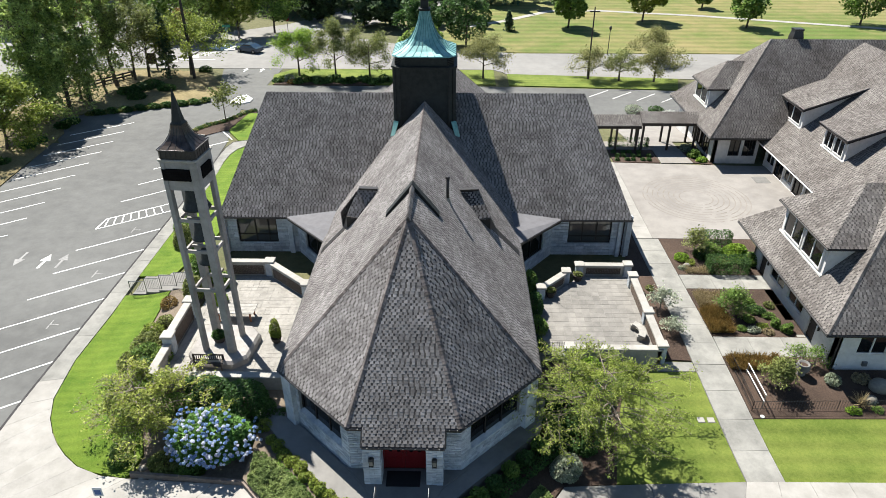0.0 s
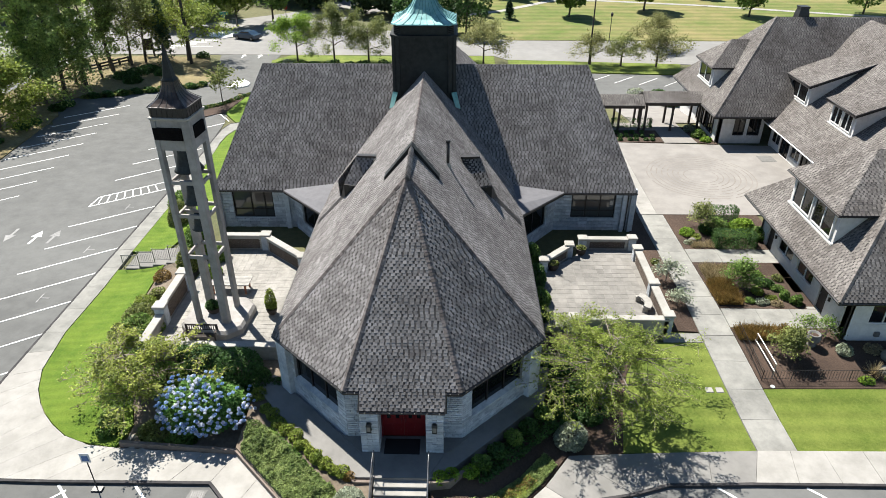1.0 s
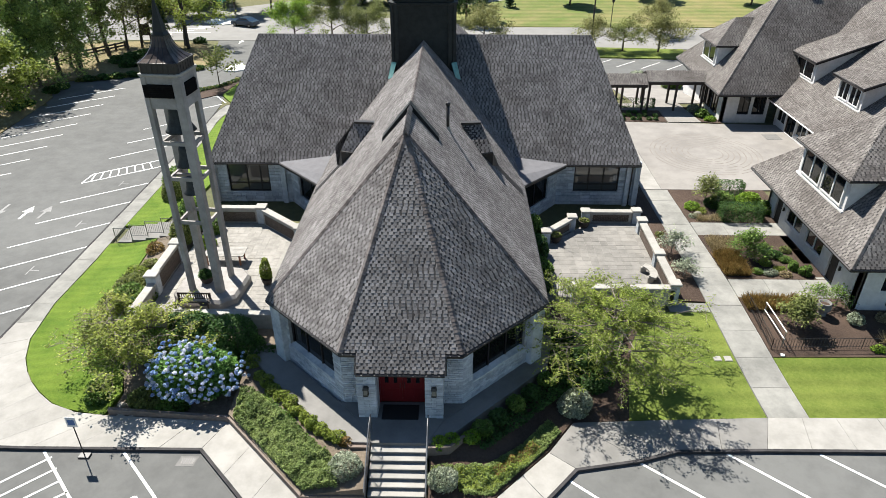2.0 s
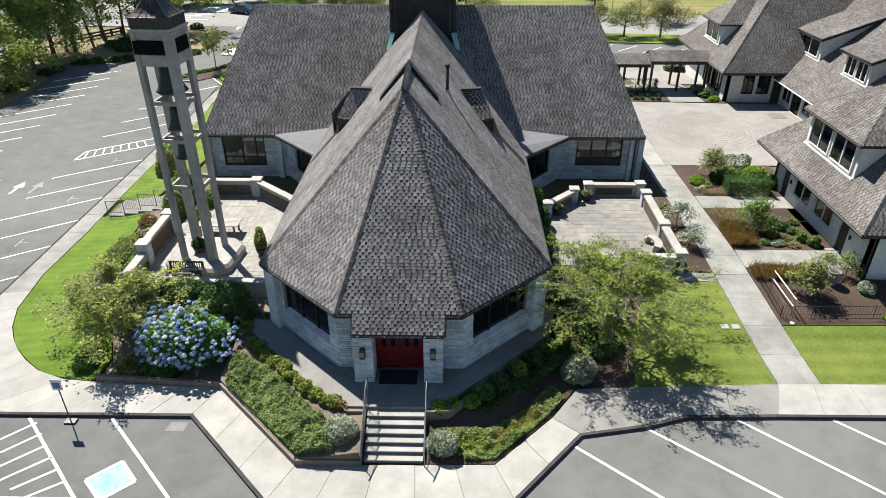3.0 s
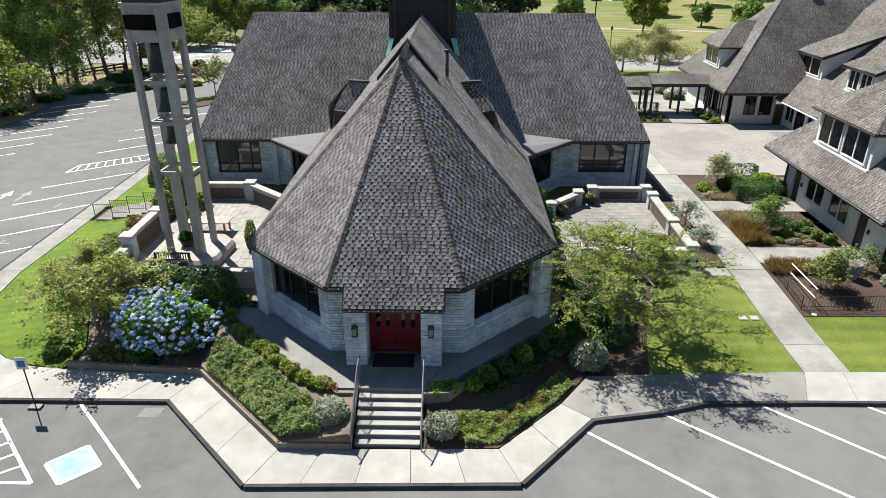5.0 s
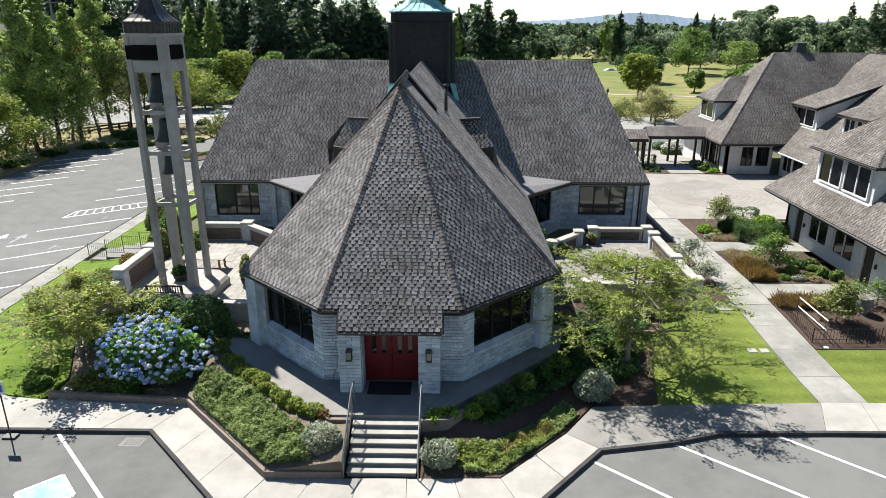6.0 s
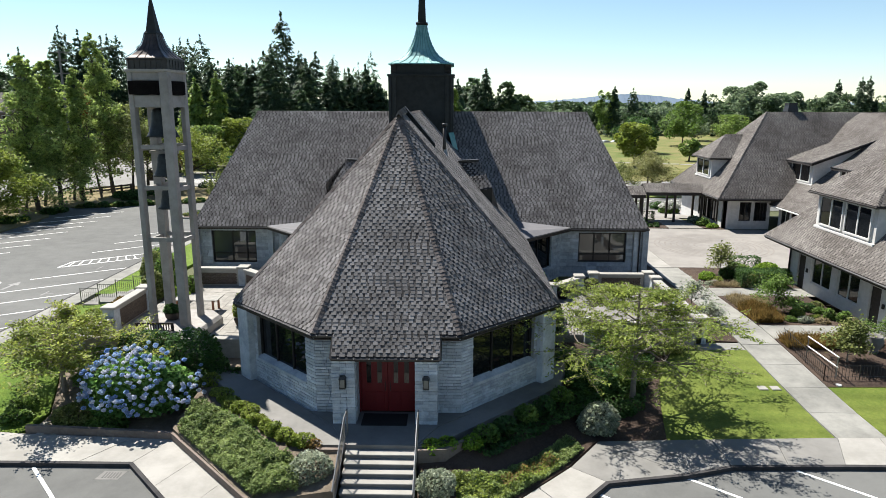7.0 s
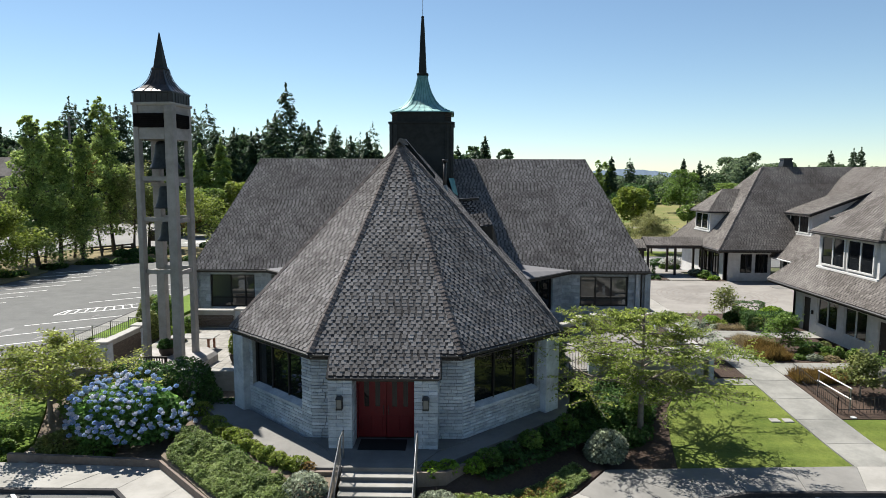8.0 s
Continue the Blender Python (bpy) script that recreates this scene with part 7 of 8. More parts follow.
shrub("potted_conifer", -8.7, 10.8, 0.38, 0.38, 2.0, LEAF_HEDGE, 1700, 0.06, "bright yellow-green columnar conifer in a pot", group="", z=1.5)
p = pot(-12.0, 10.2, 1.62, 0.4, 0.45)
shrub("potted_plant", -12.0, 10.2, 0.45, 0.45, 0.6, LEAF_DARK, 500, 0.1, "dark green plant in the tower pot", group="", z=2.05)
for x, y in ((11.3, 18.3), (9.1, 16.2)):
    pot(x, y, 1.15, 0.38, 0.5)
    shrub("potted_plant", x, y, 0.38, 0.38, 0.4, LEAF_OLIVE, 260, 0.08, "small olive plant in a dark pot", group="patio pot plants", z=1.58)

# hedge along the apse path, in clumps
for x, y, r_, h in ((-7.75, 3.65, 0.55, 0.85), (-7.0, 2.85, 0.4, 0.6), (-6.55, 2.3, 0.48, 0.85), (-6.05, 1.75, 0.46, 0.8), (-5.6, 1.3, 0.45, 0.85), (-5.15, 0.85, 0.44, 0.75), (-4.7, 0.4, 0.46, 0.85), (-4.25, -0.02, 0.42, 0.75),
                    (-3.85, -0.42, 0.42, 0.8), (-3.45, -0.78, 0.4, 0.72), (-3.05, -1.02, 0.38, 0.75), (-2.6, -1.25, 0.42, 0.7)):
    shrub("hedge_clump", x + rng.uniform(-0.08, 0.08), y + rng.uniform(-0.08, 0.08), r_ * rng.uniform(0.85, 1.1), r_ * rng.uniform(0.75, 1.0), h * rng.uniform(0.65, 0.95), LEAF_HEDGE, 1000, 0.05, "olive-green clump of a low hedge", group="path hedge", z=0.95, stems=3, k=14, amp=0.48)
shrub("hedge_clump", -2.25, -1.45, 0.32, 0.3, 0.5, LEAF_RUST, 420, 0.055, "reddish clump of a low hedge", group="path hedge", z=0.95, stems=3)
for x, y, r_ in ((1.8, -1.4, 0.4), (2.35, -1.25, 0.42), (3.2, -1.05, 0.44)):
    shrub("hedge_clump", x, y, r_, r_, 0.6, LEAF_BRIGHT, 620, 0.07, "bright green clump of a low hedge", group="path hedge", z=0.9, stems=3)
for x, y, h, mt in ((3.75, -0.55, 0.7, LEAF_MID), (4.5, 0.2, 0.6, LEAF_DARK), (5.3, 1.0, 0.75, LEAF_MID), (6.1, 1.8, 0.7, LEAF_DARK), (6.9, 2.7, 0.8, LEAF_MID), (7.7, 4.2, 0.9, LEAF_DARK)):
    shrub("hedge_clump", x, y, 0.5, 0.5, h, mt, 800, 0.07, "shaded dark green clump of a low hedge", group="path hedge", z=0.95, stems=3)


def carpet(name, poly, zf, n, mat, leaf, h, label):
    """Low spreading plants over an outline."""
    xs, ys = [p[0] for p in poly], [p[1] for p in poly]
    out = []
    vs = [Vector(p) for p in poly]
    while len(out) < n:
        p = Vector((rng.uniform(min(xs), max(xs)), rng.uniform(min(ys), max(ys))))
        c = False
        for a, b in zip(vs, vs[1:] + vs[:1]):
            if (a.y > p.y) != (b.y > p.y) and p.x < (b.x - a.x) * (p.y - a.y) / (b.y - a.y) + a.x:
                c = not c
        if c:
            m = 0.5 + 0.5 * noise.noise((p.x * 1.1, p.y * 1.1, 3.0)) + 0.35 * noise.noise((p.x * 3.1, p.y * 3.1, 9.0))
            if m > 0.12:
                out.append((p.x, p.y, zf(p.x, p.y) + h * m * rng.uniform(0.25, 1.0)))
    ob = leaf_part(name, np.array(out), leaf, mat, None, up=0.8)
    return tagged(ob, label, "ground cover", "", "stuff")


zw = lambda x, y: 0.3 + 0.75 * smooth01(-1, 3.2, (y + 3.7) * 0.75 + (x + 3.8) * 0.62)
ze = east_slope
carpet("juniper_carpet", [(-7.75, 0.35), (-7.75, 1.95), (-7.05, 1.75), (-6.0, 0.8), (-4.95, -0.2), (-3.7, -1.35), (-2.8, -2.05), (-2.5, -2.6), (-2.3, -3.55), (-3.75, -3.6)], zw, 30000, LEAF_JUNIPER, 0.05, 0.62, "dense grey-green spreading juniper carpet")
carpet("juniper_shade", [(-7.2, 1.2), (-5.8, -0.6), (-3.3, -2.6), (-2.9, -2.0), (-6.5, 1.6)], zw, 5000, LEAF_MID, 0.05, 0.4, "green lower juniper sprigs")
carpet("cover_east", [(2.9, -3.45), (4.1, -3.4), (6.5, -0.95), (7.4, 0.2), (6.8, 0.7), (5.6, -0.7), (3.8, -2.1), (1.5, -2.3), (1.5, -2.55), (2.6, -2.5)], ze, 12000, LEAF_JUNIPER, 0.05, 0.36, "green ground cover along the sidewalk")
carpet("cover_east_bright", [(2.7, -3.3), (4.1, -3.2), (6.4, -1.0), (6.0, -0.6), (4.0, -2.2), (2.6, -2.4)], ze, 4000, LEAF_HEDGE, 0.05, 0.42, "bright green ground cover")
carpet("cover_east_rust", [(4.3, -2.6), (6.3, -0.9), (5.9, -0.7), (4.1, -2.2)], ze, 1300, LEAF_RUST, 0.045, 0.44, "reddish sprigs in the ground cover")
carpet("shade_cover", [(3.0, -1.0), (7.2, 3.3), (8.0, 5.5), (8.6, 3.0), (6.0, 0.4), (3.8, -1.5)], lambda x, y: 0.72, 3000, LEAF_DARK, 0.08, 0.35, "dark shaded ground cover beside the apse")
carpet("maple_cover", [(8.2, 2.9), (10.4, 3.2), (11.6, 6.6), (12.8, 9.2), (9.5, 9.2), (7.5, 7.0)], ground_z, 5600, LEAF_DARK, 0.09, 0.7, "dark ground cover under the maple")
shrub("variegated_shrub", -2.05, -2.7, 0.9, 0.8, 1.5, LEAF_GREY, 5000, 0.055, "pale variegated round shrub beside the stairs", z=0.4, group="variegated shrubs")
shrub("variegated_shrub", 2.05, -2.95, 0.72, 0.62, 1.1, LEAF_GREY, 3200, 0.05, "pale variegated round shrub beside the stairs", z=0.3, group="variegated shrubs")
shrub("variegated_shrub", 8.15, 1.7, 0.95, 0.85, 1.45, LEAF_GREY, 4600, 0.07, "large pale variegated round shrub by the sidewalk", z=0.2, group="variegated shrubs")
for x, y, rx, ry, h, mt, n in ((8.9, 4.9, 0.85, 0.8, 1.35, LEAF_DARK, 1900), (10.3, 5.3, 0.75, 0.7, 1.5, LEAF_MID, 1500), (9.5, 3.2, 0.6, 0.5, 0.8, LEAF_DARK, 900), (8.0, 6.6, 0.9, 0.9, 1.6, LEAF_DARK, 1900), (7.7, 16.9, 0.6, 1.0, 2.2, LEAF_MID, 1600), (7.8, 14.4, 0.6, 1.0, 2.0, LEAF_DARK, 1500), (7.9, 12.4, 0.6, 0.9, 1.4, LEAF_MID, 1200),
                              (7.6, 10.6, 0.6, 0.6, 1.0, LEAF_DARK, 800), (12.4, 8.6, 1.6, 0.6, 1.2, LEAF_OLIVE, 2000), (10.5, 8.9, 0.9, 0.6, 1.4, LEAF_BRIGHT, 1300), (11.6, 10.3, 0.5, 0.4, 0.8, LEAF_OLIVE, 400)):
    shrub("shrub", x, y, rx, ry, h, mt, n, 0.085, z=1.1 if 7 < x < 8 and y > 9 else None)

# east beds
for x, y, rx, ry, h, mt, n, lf in ((22.0, 22.3, 1.1, 0.9, 1.35, LEAF_MID, 2200, 0.08), (21.3, 22.0, 0.7, 0.7, 1.0, LEAF_DARK, 1200, 0.08), (23.9, 21.9, 1.15, 1.0, 1.5, LEAF_BRIGHT, 2400, 0.11), (24.9, 21.2, 0.7, 0.8, 1.2, LEAF_MID, 1200, 0.1), (22.8, 21.2, 0.8, 0.5, 0.8, LEAF_OLIVE, 900, 0.07),
                                  (19.75, 21.6, 0.6, 0.6, 0.75, LEAF_BRIGHT, 900, 0.08), (20.3, 21.0, 0.45, 0.45, 0.6, LEAF_HEDGE, 600, 0.07), (19.5, 20.3, 0.4, 0.35, 0.35, LEAF_GREY, 400, 0.06), (21.7, 20.6, 0.6, 0.4, 0.5, LEAF_STRAW, 500, 0.07),
                                  (22.9, 14.9, 0.75, 0.6, 0.75, LEAF_DARK, 1300, 0.06), (23.4, 14.3, 0.5, 0.45, 0.5, LEAF_MID, 700, 0.06), (22.7, 15.9, 0.5, 0.45, 0.55, LEAF_MID, 600, 0.07), (21.9, 13.9, 0.5, 0.4, 0.5, LEAF_HEDGE, 600, 0.07), (22.6, 13.2, 0.45, 0.35, 0.4, LEAF_HEDGE, 420, 0.06),
                                  (21.8, 12.75, 0.55, 0.4, 0.45, LEAF_GREY, 700, 0.05), (22.7, 12.6, 0.45, 0.35, 0.4, LEAF_STRAW, 350, 0.06), (21.1, 12.9, 0.4, 0.35, 0.4, LEAF_MID, 400, 0.06), (23.45, 13.3, 0.35, 0.35, 0.85, LEAF_MID, 500, 0.08), (23.95, 12.75, 0.45, 0.4, 0.95, LEAF_MID, 700, 0.08), (23.9, 15.5, 0.4, 0.4, 0.5, LEAF_OLIVE, 350, 0.07),
                                  (24.75, 8.3, 0.55, 0.5, 0.8, LEAF_GREY, 800, 0.07), (26.6, 8.5, 0.6, 0.5, 0.5, LEAF_STRAW, 350, 0.1), (25.0, 6.1, 0.5, 0.35, 0.45, LEAF_BRIGHT, 450, 0.06), (28.3, 6.6, 0.7, 0.5, 0.7, LEAF_MID, 500, 0.09), (26.4, 6.2, 0.4, 0.3, 0.4, LEAF_MID, 300, 0.06),
                                  (16.3, 17.5, 0.3, 0.4, 0.5, LEAF_OLIVE, 200, 0.08)):
    shrub("shrub", x, y, rx, ry, h, mt, n, lf, "loose leafy shrub in a bark mulch bed" if h > 1.2 else "low garden shrub in a bark mulch bed", amp=0.42, k=11)
# open rhododendrons and grey-leaved bushes on bare stems
for x, y, h, sp, n, mt, lf in ((20.85, 22.3, 2.6, 1.35, 1500, LEAF_OLIVE, 0.085), (20.95, 14.4, 2.35, 1.2, 2100, LEAF_MID, 0.085), (21.35, 7.9, 2.2, 1.15, 2600, LEAF_OLIVE, 0.08), (16.45, 15.2, 1.7, 1.1, 800, LEAF_GREY, 0.085), (16.4, 12.4, 1.0, 0.85, 900, LEAF_GREY, 0.075), (23.3, 10.0, 1.2, 0.7, 420, LEAF_MID, 0.07), (24.3, 9.6, 1.4, 0.8, 520, LEAF_MID, 0.07)):
    tree("open_shrub", x, y, h, sp, 0.3, mt, "open broad-leaved shrub with bare stems in mulch", leaves=n, leaf=lf, r=0.04, limbs=9, depth=2, flat=0.05, group="open shrubs", rise=1.05, puff=0.19, squash=0.8, category="shrub", bark=BARK_PALE, low=0.45, up=0.8)
spiky = thing("spiky_plant", 25.6, 6.6, ground_z(25.6, 6.6), "tan spiky plant beside a boulder", "plant")
g = np.zeros((90, 4, 3))
for k in range(90):
    a, el, ln = rng.uniform(0, 6.28), rng.uniform(0.3, 1.4), rng.uniform(0.5, 0.9)
    o, tip = np.array((25.6, 6.6, ground_z(25.6, 6.6) + 0.1)), np.array((math.cos(a) * math.cos(el), math.sin(a) * math.cos(el), math.sin(el))) * ln
    sd = np.array((-math.sin(a), math.cos(a), 0)) * 0.03
    g[k] = (o - sd, o + sd, o + tip + sd * 0.2, o + tip - sd * 0.2)
part("blade_tuft", fast_mesh("blade_tuft", g.reshape(-1, 3), np.arange(360).reshape(-1, 4), LEAF_STRAW), None, spiky)
urn = thing("garden_urn", 23.2, 8.9, ground_z(23.2, 8.9), "pale grey rounded stone urn in the mulch bed", "urn")
part("bowl", Geo().lathe([(0.2, 0), (0.24, 0.06), (0.17, 0.14), (0.36, 0.4), (0.4, 0.62), (0.33, 0.8), (0.36, 0.86), (0.28, 0.86), (0.24, 0.7)], 20, (23.2, 8.9, ground_z(23.2, 8.9))), KERB_GREY, urn, "", True)
part("soil", Geo().lathe([(0.27, 0.74), (0.15, 0.78), (0.01, 0.79)], 14, (23.2, 8.9, ground_z(23.2, 8.9))), MULCH, urn)
tagged(part("valve_cover", Geo().lathe([(0.12, -0.03), (0.12, 0.035), (0.09, 0.05), (0.01, 0.05)], 14, (19.75, 5.68, ground_z(19.75, 5.68) + 0.03)), WHITE), "white round valve cover at the lawn edge", "valve cover")


def box_hedge(x, y, wx, wy, h, label, n):
    """A clipped hedge block of small leaves."""
    z = ground_z(x, y)
    bx = thing("box_hedge", x, y, z, label, "hedge", "clipped hedges")
    pts = rng.uniform(-1, 1, (n, 3))
    ax = rng.integers(3, size=n)
    pts[np.arange(n), ax] = np.where(rng.random(n) < 0.5, -1.0, 1.0) * (1 - np.abs(rng.normal(0, 0.07, n)))
    pts *= np.array([wx, wy, h / 2]) * (1 + 0.05 * np.sin(pts[:, :1] * 5 + x))
    leaf_part("foliage", pts + np.array([x, y, z + h / 2 + 0.04]), 0.055, LEAF_DARK, bx)
    part("stem", Geo().tube([(x, y, z - 0.1), (x, y, z + h * 0.7)], [0.06, 0.03], 6), BARK, bx)


box_hedge(22.55, 20.1, 1.45, 0.65, 1.05, "clipped dark green box hedge in the mulch bed", 5200)
box_hedge(23.3, 24.2, 1.0, 0.45, 1.0, "clipped dark green box hedge at the court edge", 2600)
box_hedge(20.8, 44.9, 2.1, 0.35, 0.9, "clipped dark green hedge beside the covered way", 2600)


def tufts(name, x0, x1, y0, y1, n, mat, h, label, slope=0.0):
    """Upright grasses, as thin blades."""
    g = np.zeros((n, 4, 3))
    for k in range(n):
        x, y = rng.uniform(x0, x1), rng.uniform(y0, y1)
        x += slope * (y - y0)
        z = ground_z(x, y) + 0.02
        a = rng.uniform(0, 6.28)
        hh = h * rng.uniform(0.5, 1.15) * (0.7 + 0.5 * noise.noise((x * 1.5, y * 1.5, 0)))
        dx, dy = 0.014 * math.cos(a), 0.014 * math.sin(a)
        lx, ly = rng.normal(0, 0.16, 2)
        g[k] = ((x - dx, y - dy, z), (x + dx, y + dy, z), (x + dx * 0.4 + lx, y + dy * 0.4 + ly, z + hh), (x - dx * 0.4 + lx, y - dy * 0.4 + ly, z + hh))
    ob = part(name, fast_mesh(name, g.reshape(-1, 3), np.arange(n * 4).reshape(-1, 4), mat), None)
    tagged(ob, label, "grass", "", "stuff")


tufts("rust_grass", 19.05, 20.5, 12.5, 14.9, 8500, LEAF_RUST, 0.75, "rust coloured ornamental grass")
tufts("rust_grass_edge", 19.2, 22.3, 9.2, 10.2, 6000, LEAF_RUST, 0.6, "rust coloured ornamental grass")
tufts("straw_grass", 19.2, 21.2, 15.4, 17.0, 3600, LEAF_STRAW, 0.5, "straw coloured ornamental grass")
tufts("straw_grass_north", 19.5, 21.6, 19.6, 20.4, 900, LEAF_STRAW, 0.4, "straw coloured ornamental grass")
for k in range(14):
    x, y = 18.9 + 0.8 * (k % 5) + 0.2 * (k % 2), 41.0 + 1.0 * (k // 5)
    shrub("clipped_ball", x, y, 0.28, 0.28, 0.5, LEAF_DARK, 160, 0.09, "small clipped ball shrub in the court bed", group="clipped balls", stems=2)
for x, y, r_, h, mt in ((27.0, 42.2, 0.8, 1.0, LEAF_MID), (26.6, 43.8, 0.7, 0.9, LEAF_GREY), (27.4, 41.0, 0.6, 0.6, LEAF_BRIGHT), (24.6, 58.4, 1.2, 1.5, LEAF_GREY), (27.5, 58.8, 1.0, 1.2, LEAF_DARK)):
    shrub("shrub", x, y, r_, r_, h, mt, 600, 0.12)

ws = shrub("white_shrub", 27.8, 55.0, 1.35, 1.1, 1.7, LEAF_MID, 1500, 0.11, "round shrub full of white blossom by the covered way", group="")
p = lumps(900, 12, 0.3) * np.array([1.38, 1.12, 0.9])
p[:, 2] = np.abs(p[:, 2]) + 0.75
leaf_part("blossom", p + np.array([27.8, 55.0, ground_z(27.8, 55.0)]), 0.1, PETAL_WHITE, ws, 0.5, 0.9)

# entry island and verge planting
for k in range(16):
    a = k / 15
    shrub("low_shrub", -28.0 + 5.0 * a, 51.0 + 6.9 * a + 0.35 * math.sin(a * 9), 0.45, 0.4, 0.55, LEAF_DARK if k % 2 else LEAF_OLIVE, 160, 0.11, "small dark shrub in the island bed", group="island shrubs", stems=2)
tree("young_tree", -25.4, 54.3, 5.2, 2.6, 1.6, LEAF_OLIVE, "young open tree in the island bed", leaves=900, leaf=0.16, r=0.06, limbs=6, depth=2, rise=0.9, puff=0.3)
for k in range(22):
    shrub("verge_shrub", -23.0 + 0.75 * k, 71.0 + 0.7 * math.sin(k * 1.3), 0.9, 0.8, 0.8 + 0.3 * (k % 3), (LEAF_DARK, LEAF_MID, LEAF_GREY, LEAF_RUST)[k % 4] if k < 6 else LEAF_DARK, 260, 0.2, "dark shrub in the verge bed", group="verge shrubs", stems=2)
for x, y, h, sp, mt, n in ((-20.6, 74.2, 7.0, 5.6, LEAF_BRIGHT, 4400), (-15.0, 72.9, 8.6, 6.4, LEAF_OLIVE, 5400), (-10.1, 73.0, 7.0, 5.2, LEAF_OLIVE, 2800), (6.3, 73.3, 6.2, 5.4, LEAF_TAN, 2800), (21.5, 73.2, 4.6, 3.8, LEAF_TAN, 1500), (25.7, 72.4, 4.4, 3.4, LEAF_OLIVE, 1400), (30.6, 72.0, 5.0, 4.8, LEAF_TAN, 2500), (33.0, 82.5, 5.0, 5.5, LEAF_TAN, 2800)):
    tree("street_tree", x, y, h, sp * 0.8, h * 0.28, mt, "round-headed street tree on the verge", leaves=int(n * 2.4), leaf=0.115, r=0.13, limbs=9, depth=2, group="street trees", rise=0.75, puff=0.4)
for x, y, h, r_, mt, n in ((-2.5, 76.5, 7, 3.6, LEAF_LUSH, 2600), (4, 92, 9, 4.5, LEAF_DARK, 3600), (-4, 96, 8, 4.2, LEAF_DARK, 3000), (-41.9, 95.5, 8.6, 4.6, LEAF_LUSH, 4200), (-36.4, 98, 10.8, 4.0, LEAF_HEDGE, 4200), (-47.5, 97, 9, 4.4, LEAF_MID, 3200),
                           (-31, 102, 9.5, 4.2, LEAF_MID, 3200), (-53, 102, 10, 4.6, LEAF_LUSH, 3200), (-44.2, 93.0, 6.6, 2.2, LEAF_RUST, 1100)):
    round_tree("broadleaf_tree", x, y, h, r_, mt, "sunlit leafy tree beyond the street", n, 0.3, group="street side trees")
# park trees
for x, y, h, r_, mt, n in ((23.5, 107.4, 8.5, 4.0, LEAF_MID, 4200), (38.9, 113.5, 9.3, 4.3, LEAF_HEDGE, 5200), (54.8, 127, 5.0, 2.4, LEAF_LUSH, 1800), (48.9, 150, 9.0, 6.0, LEAF_DARK, 3600), (68.9, 174, 12.6, 6.6, LEAF_MID, 5200), (57.2, 108, 7, 3.6, LEAF_MID, 2600),
                           (89, 190, 8.3, 6.8, LEAF_LUSH, 3200), (80, 196, 7, 5.5, LEAF_HAZED, 2200), (80, 111, 9, 4.5, LEAF_MID, 2600), (100, 112, 10, 6, LEAF_MID, 3000)):
    round_tree("park_tree", x, y, h, r_, mt, "broad park tree on the mown lawn", n, 0.34, group="park trees", base=0.12)


def conifer_points(x, y, z, h, r, n, whorls=30, per=7):
    """Needle points along drooping branch sprays set in whorls round a straight stem, denser towards the top."""
    m = whorls * per
    f = np.repeat(1 - np.linspace(0.95, 0.1, whorls) ** 1.12, per) + rng.normal(0, 0.01, m)
    f = np.clip(f, 0.04, 0.985)
    a = rng.uniform(0, 2 * math.pi, m)
    ln = 0.98 * r * (1 - f) ** 0.66 * rng.uniform(0.75, 1.08, m) + 0.035 * r
    share = ln * (0.2 + 0.8 * np.clip((f - 0.2) / 0.3, 0, 1))
    w = rng.choice(m, size=n, p=share / share.sum())
    s = ln[w] * rng.random(n) ** 0.62
    side = rng.normal(0, 0.2, n) * (ln[w] - 0.55 * s)
    ca, sa = np.cos(a[w]), np.sin(a[w])
    pts = np.c_[x + s * ca - side * sa, y + s * sa + side * ca, z + h * f[w] - 0.34 * s + 0.16 * s * s / (ln[w] + 0.1) + rng.normal(0, 0.006 * h, n)]
    k = max(4, n // 110)
    pts[:k] = np.c_[x + rng.normal(0, 0.012 * r, k), y + rng.normal(0, 0.012 * r, k), z + h * (1 - 0.06 * rng.random(k))]
    return pts


small_c = thing("conifer", 12.1, 104.8, 0, "small young conifer on the park lawn", "tree")
leaf_part("crown", conifer_points(12.1, 104.8, 0, 3.6, 1.2, 700), 0.3, LEAF_CONIFER, small_c)
part("trunk", Geo().tube([(12.1, 104.8, -0.1), (12.1, 104.8, 2.5)], [0.12, 0.04], 6), BARK, small_c)
spruce = thing("spruce", -38.8, 72.0, 0, "narrow dark blue-green spruce by the street", "tree")
leaf_part("crown", conifer_points(-38.8, 72.0, 0, 10.0, 1.55, 2600), 0.2, LEAF_CONIFER, spruce)
part("trunk", Geo().tube([(-38.8, 72.0, -0.1), (-38.8, 72.0, 8.5)], [0.2, 0.04], 7), BARK, spruce)

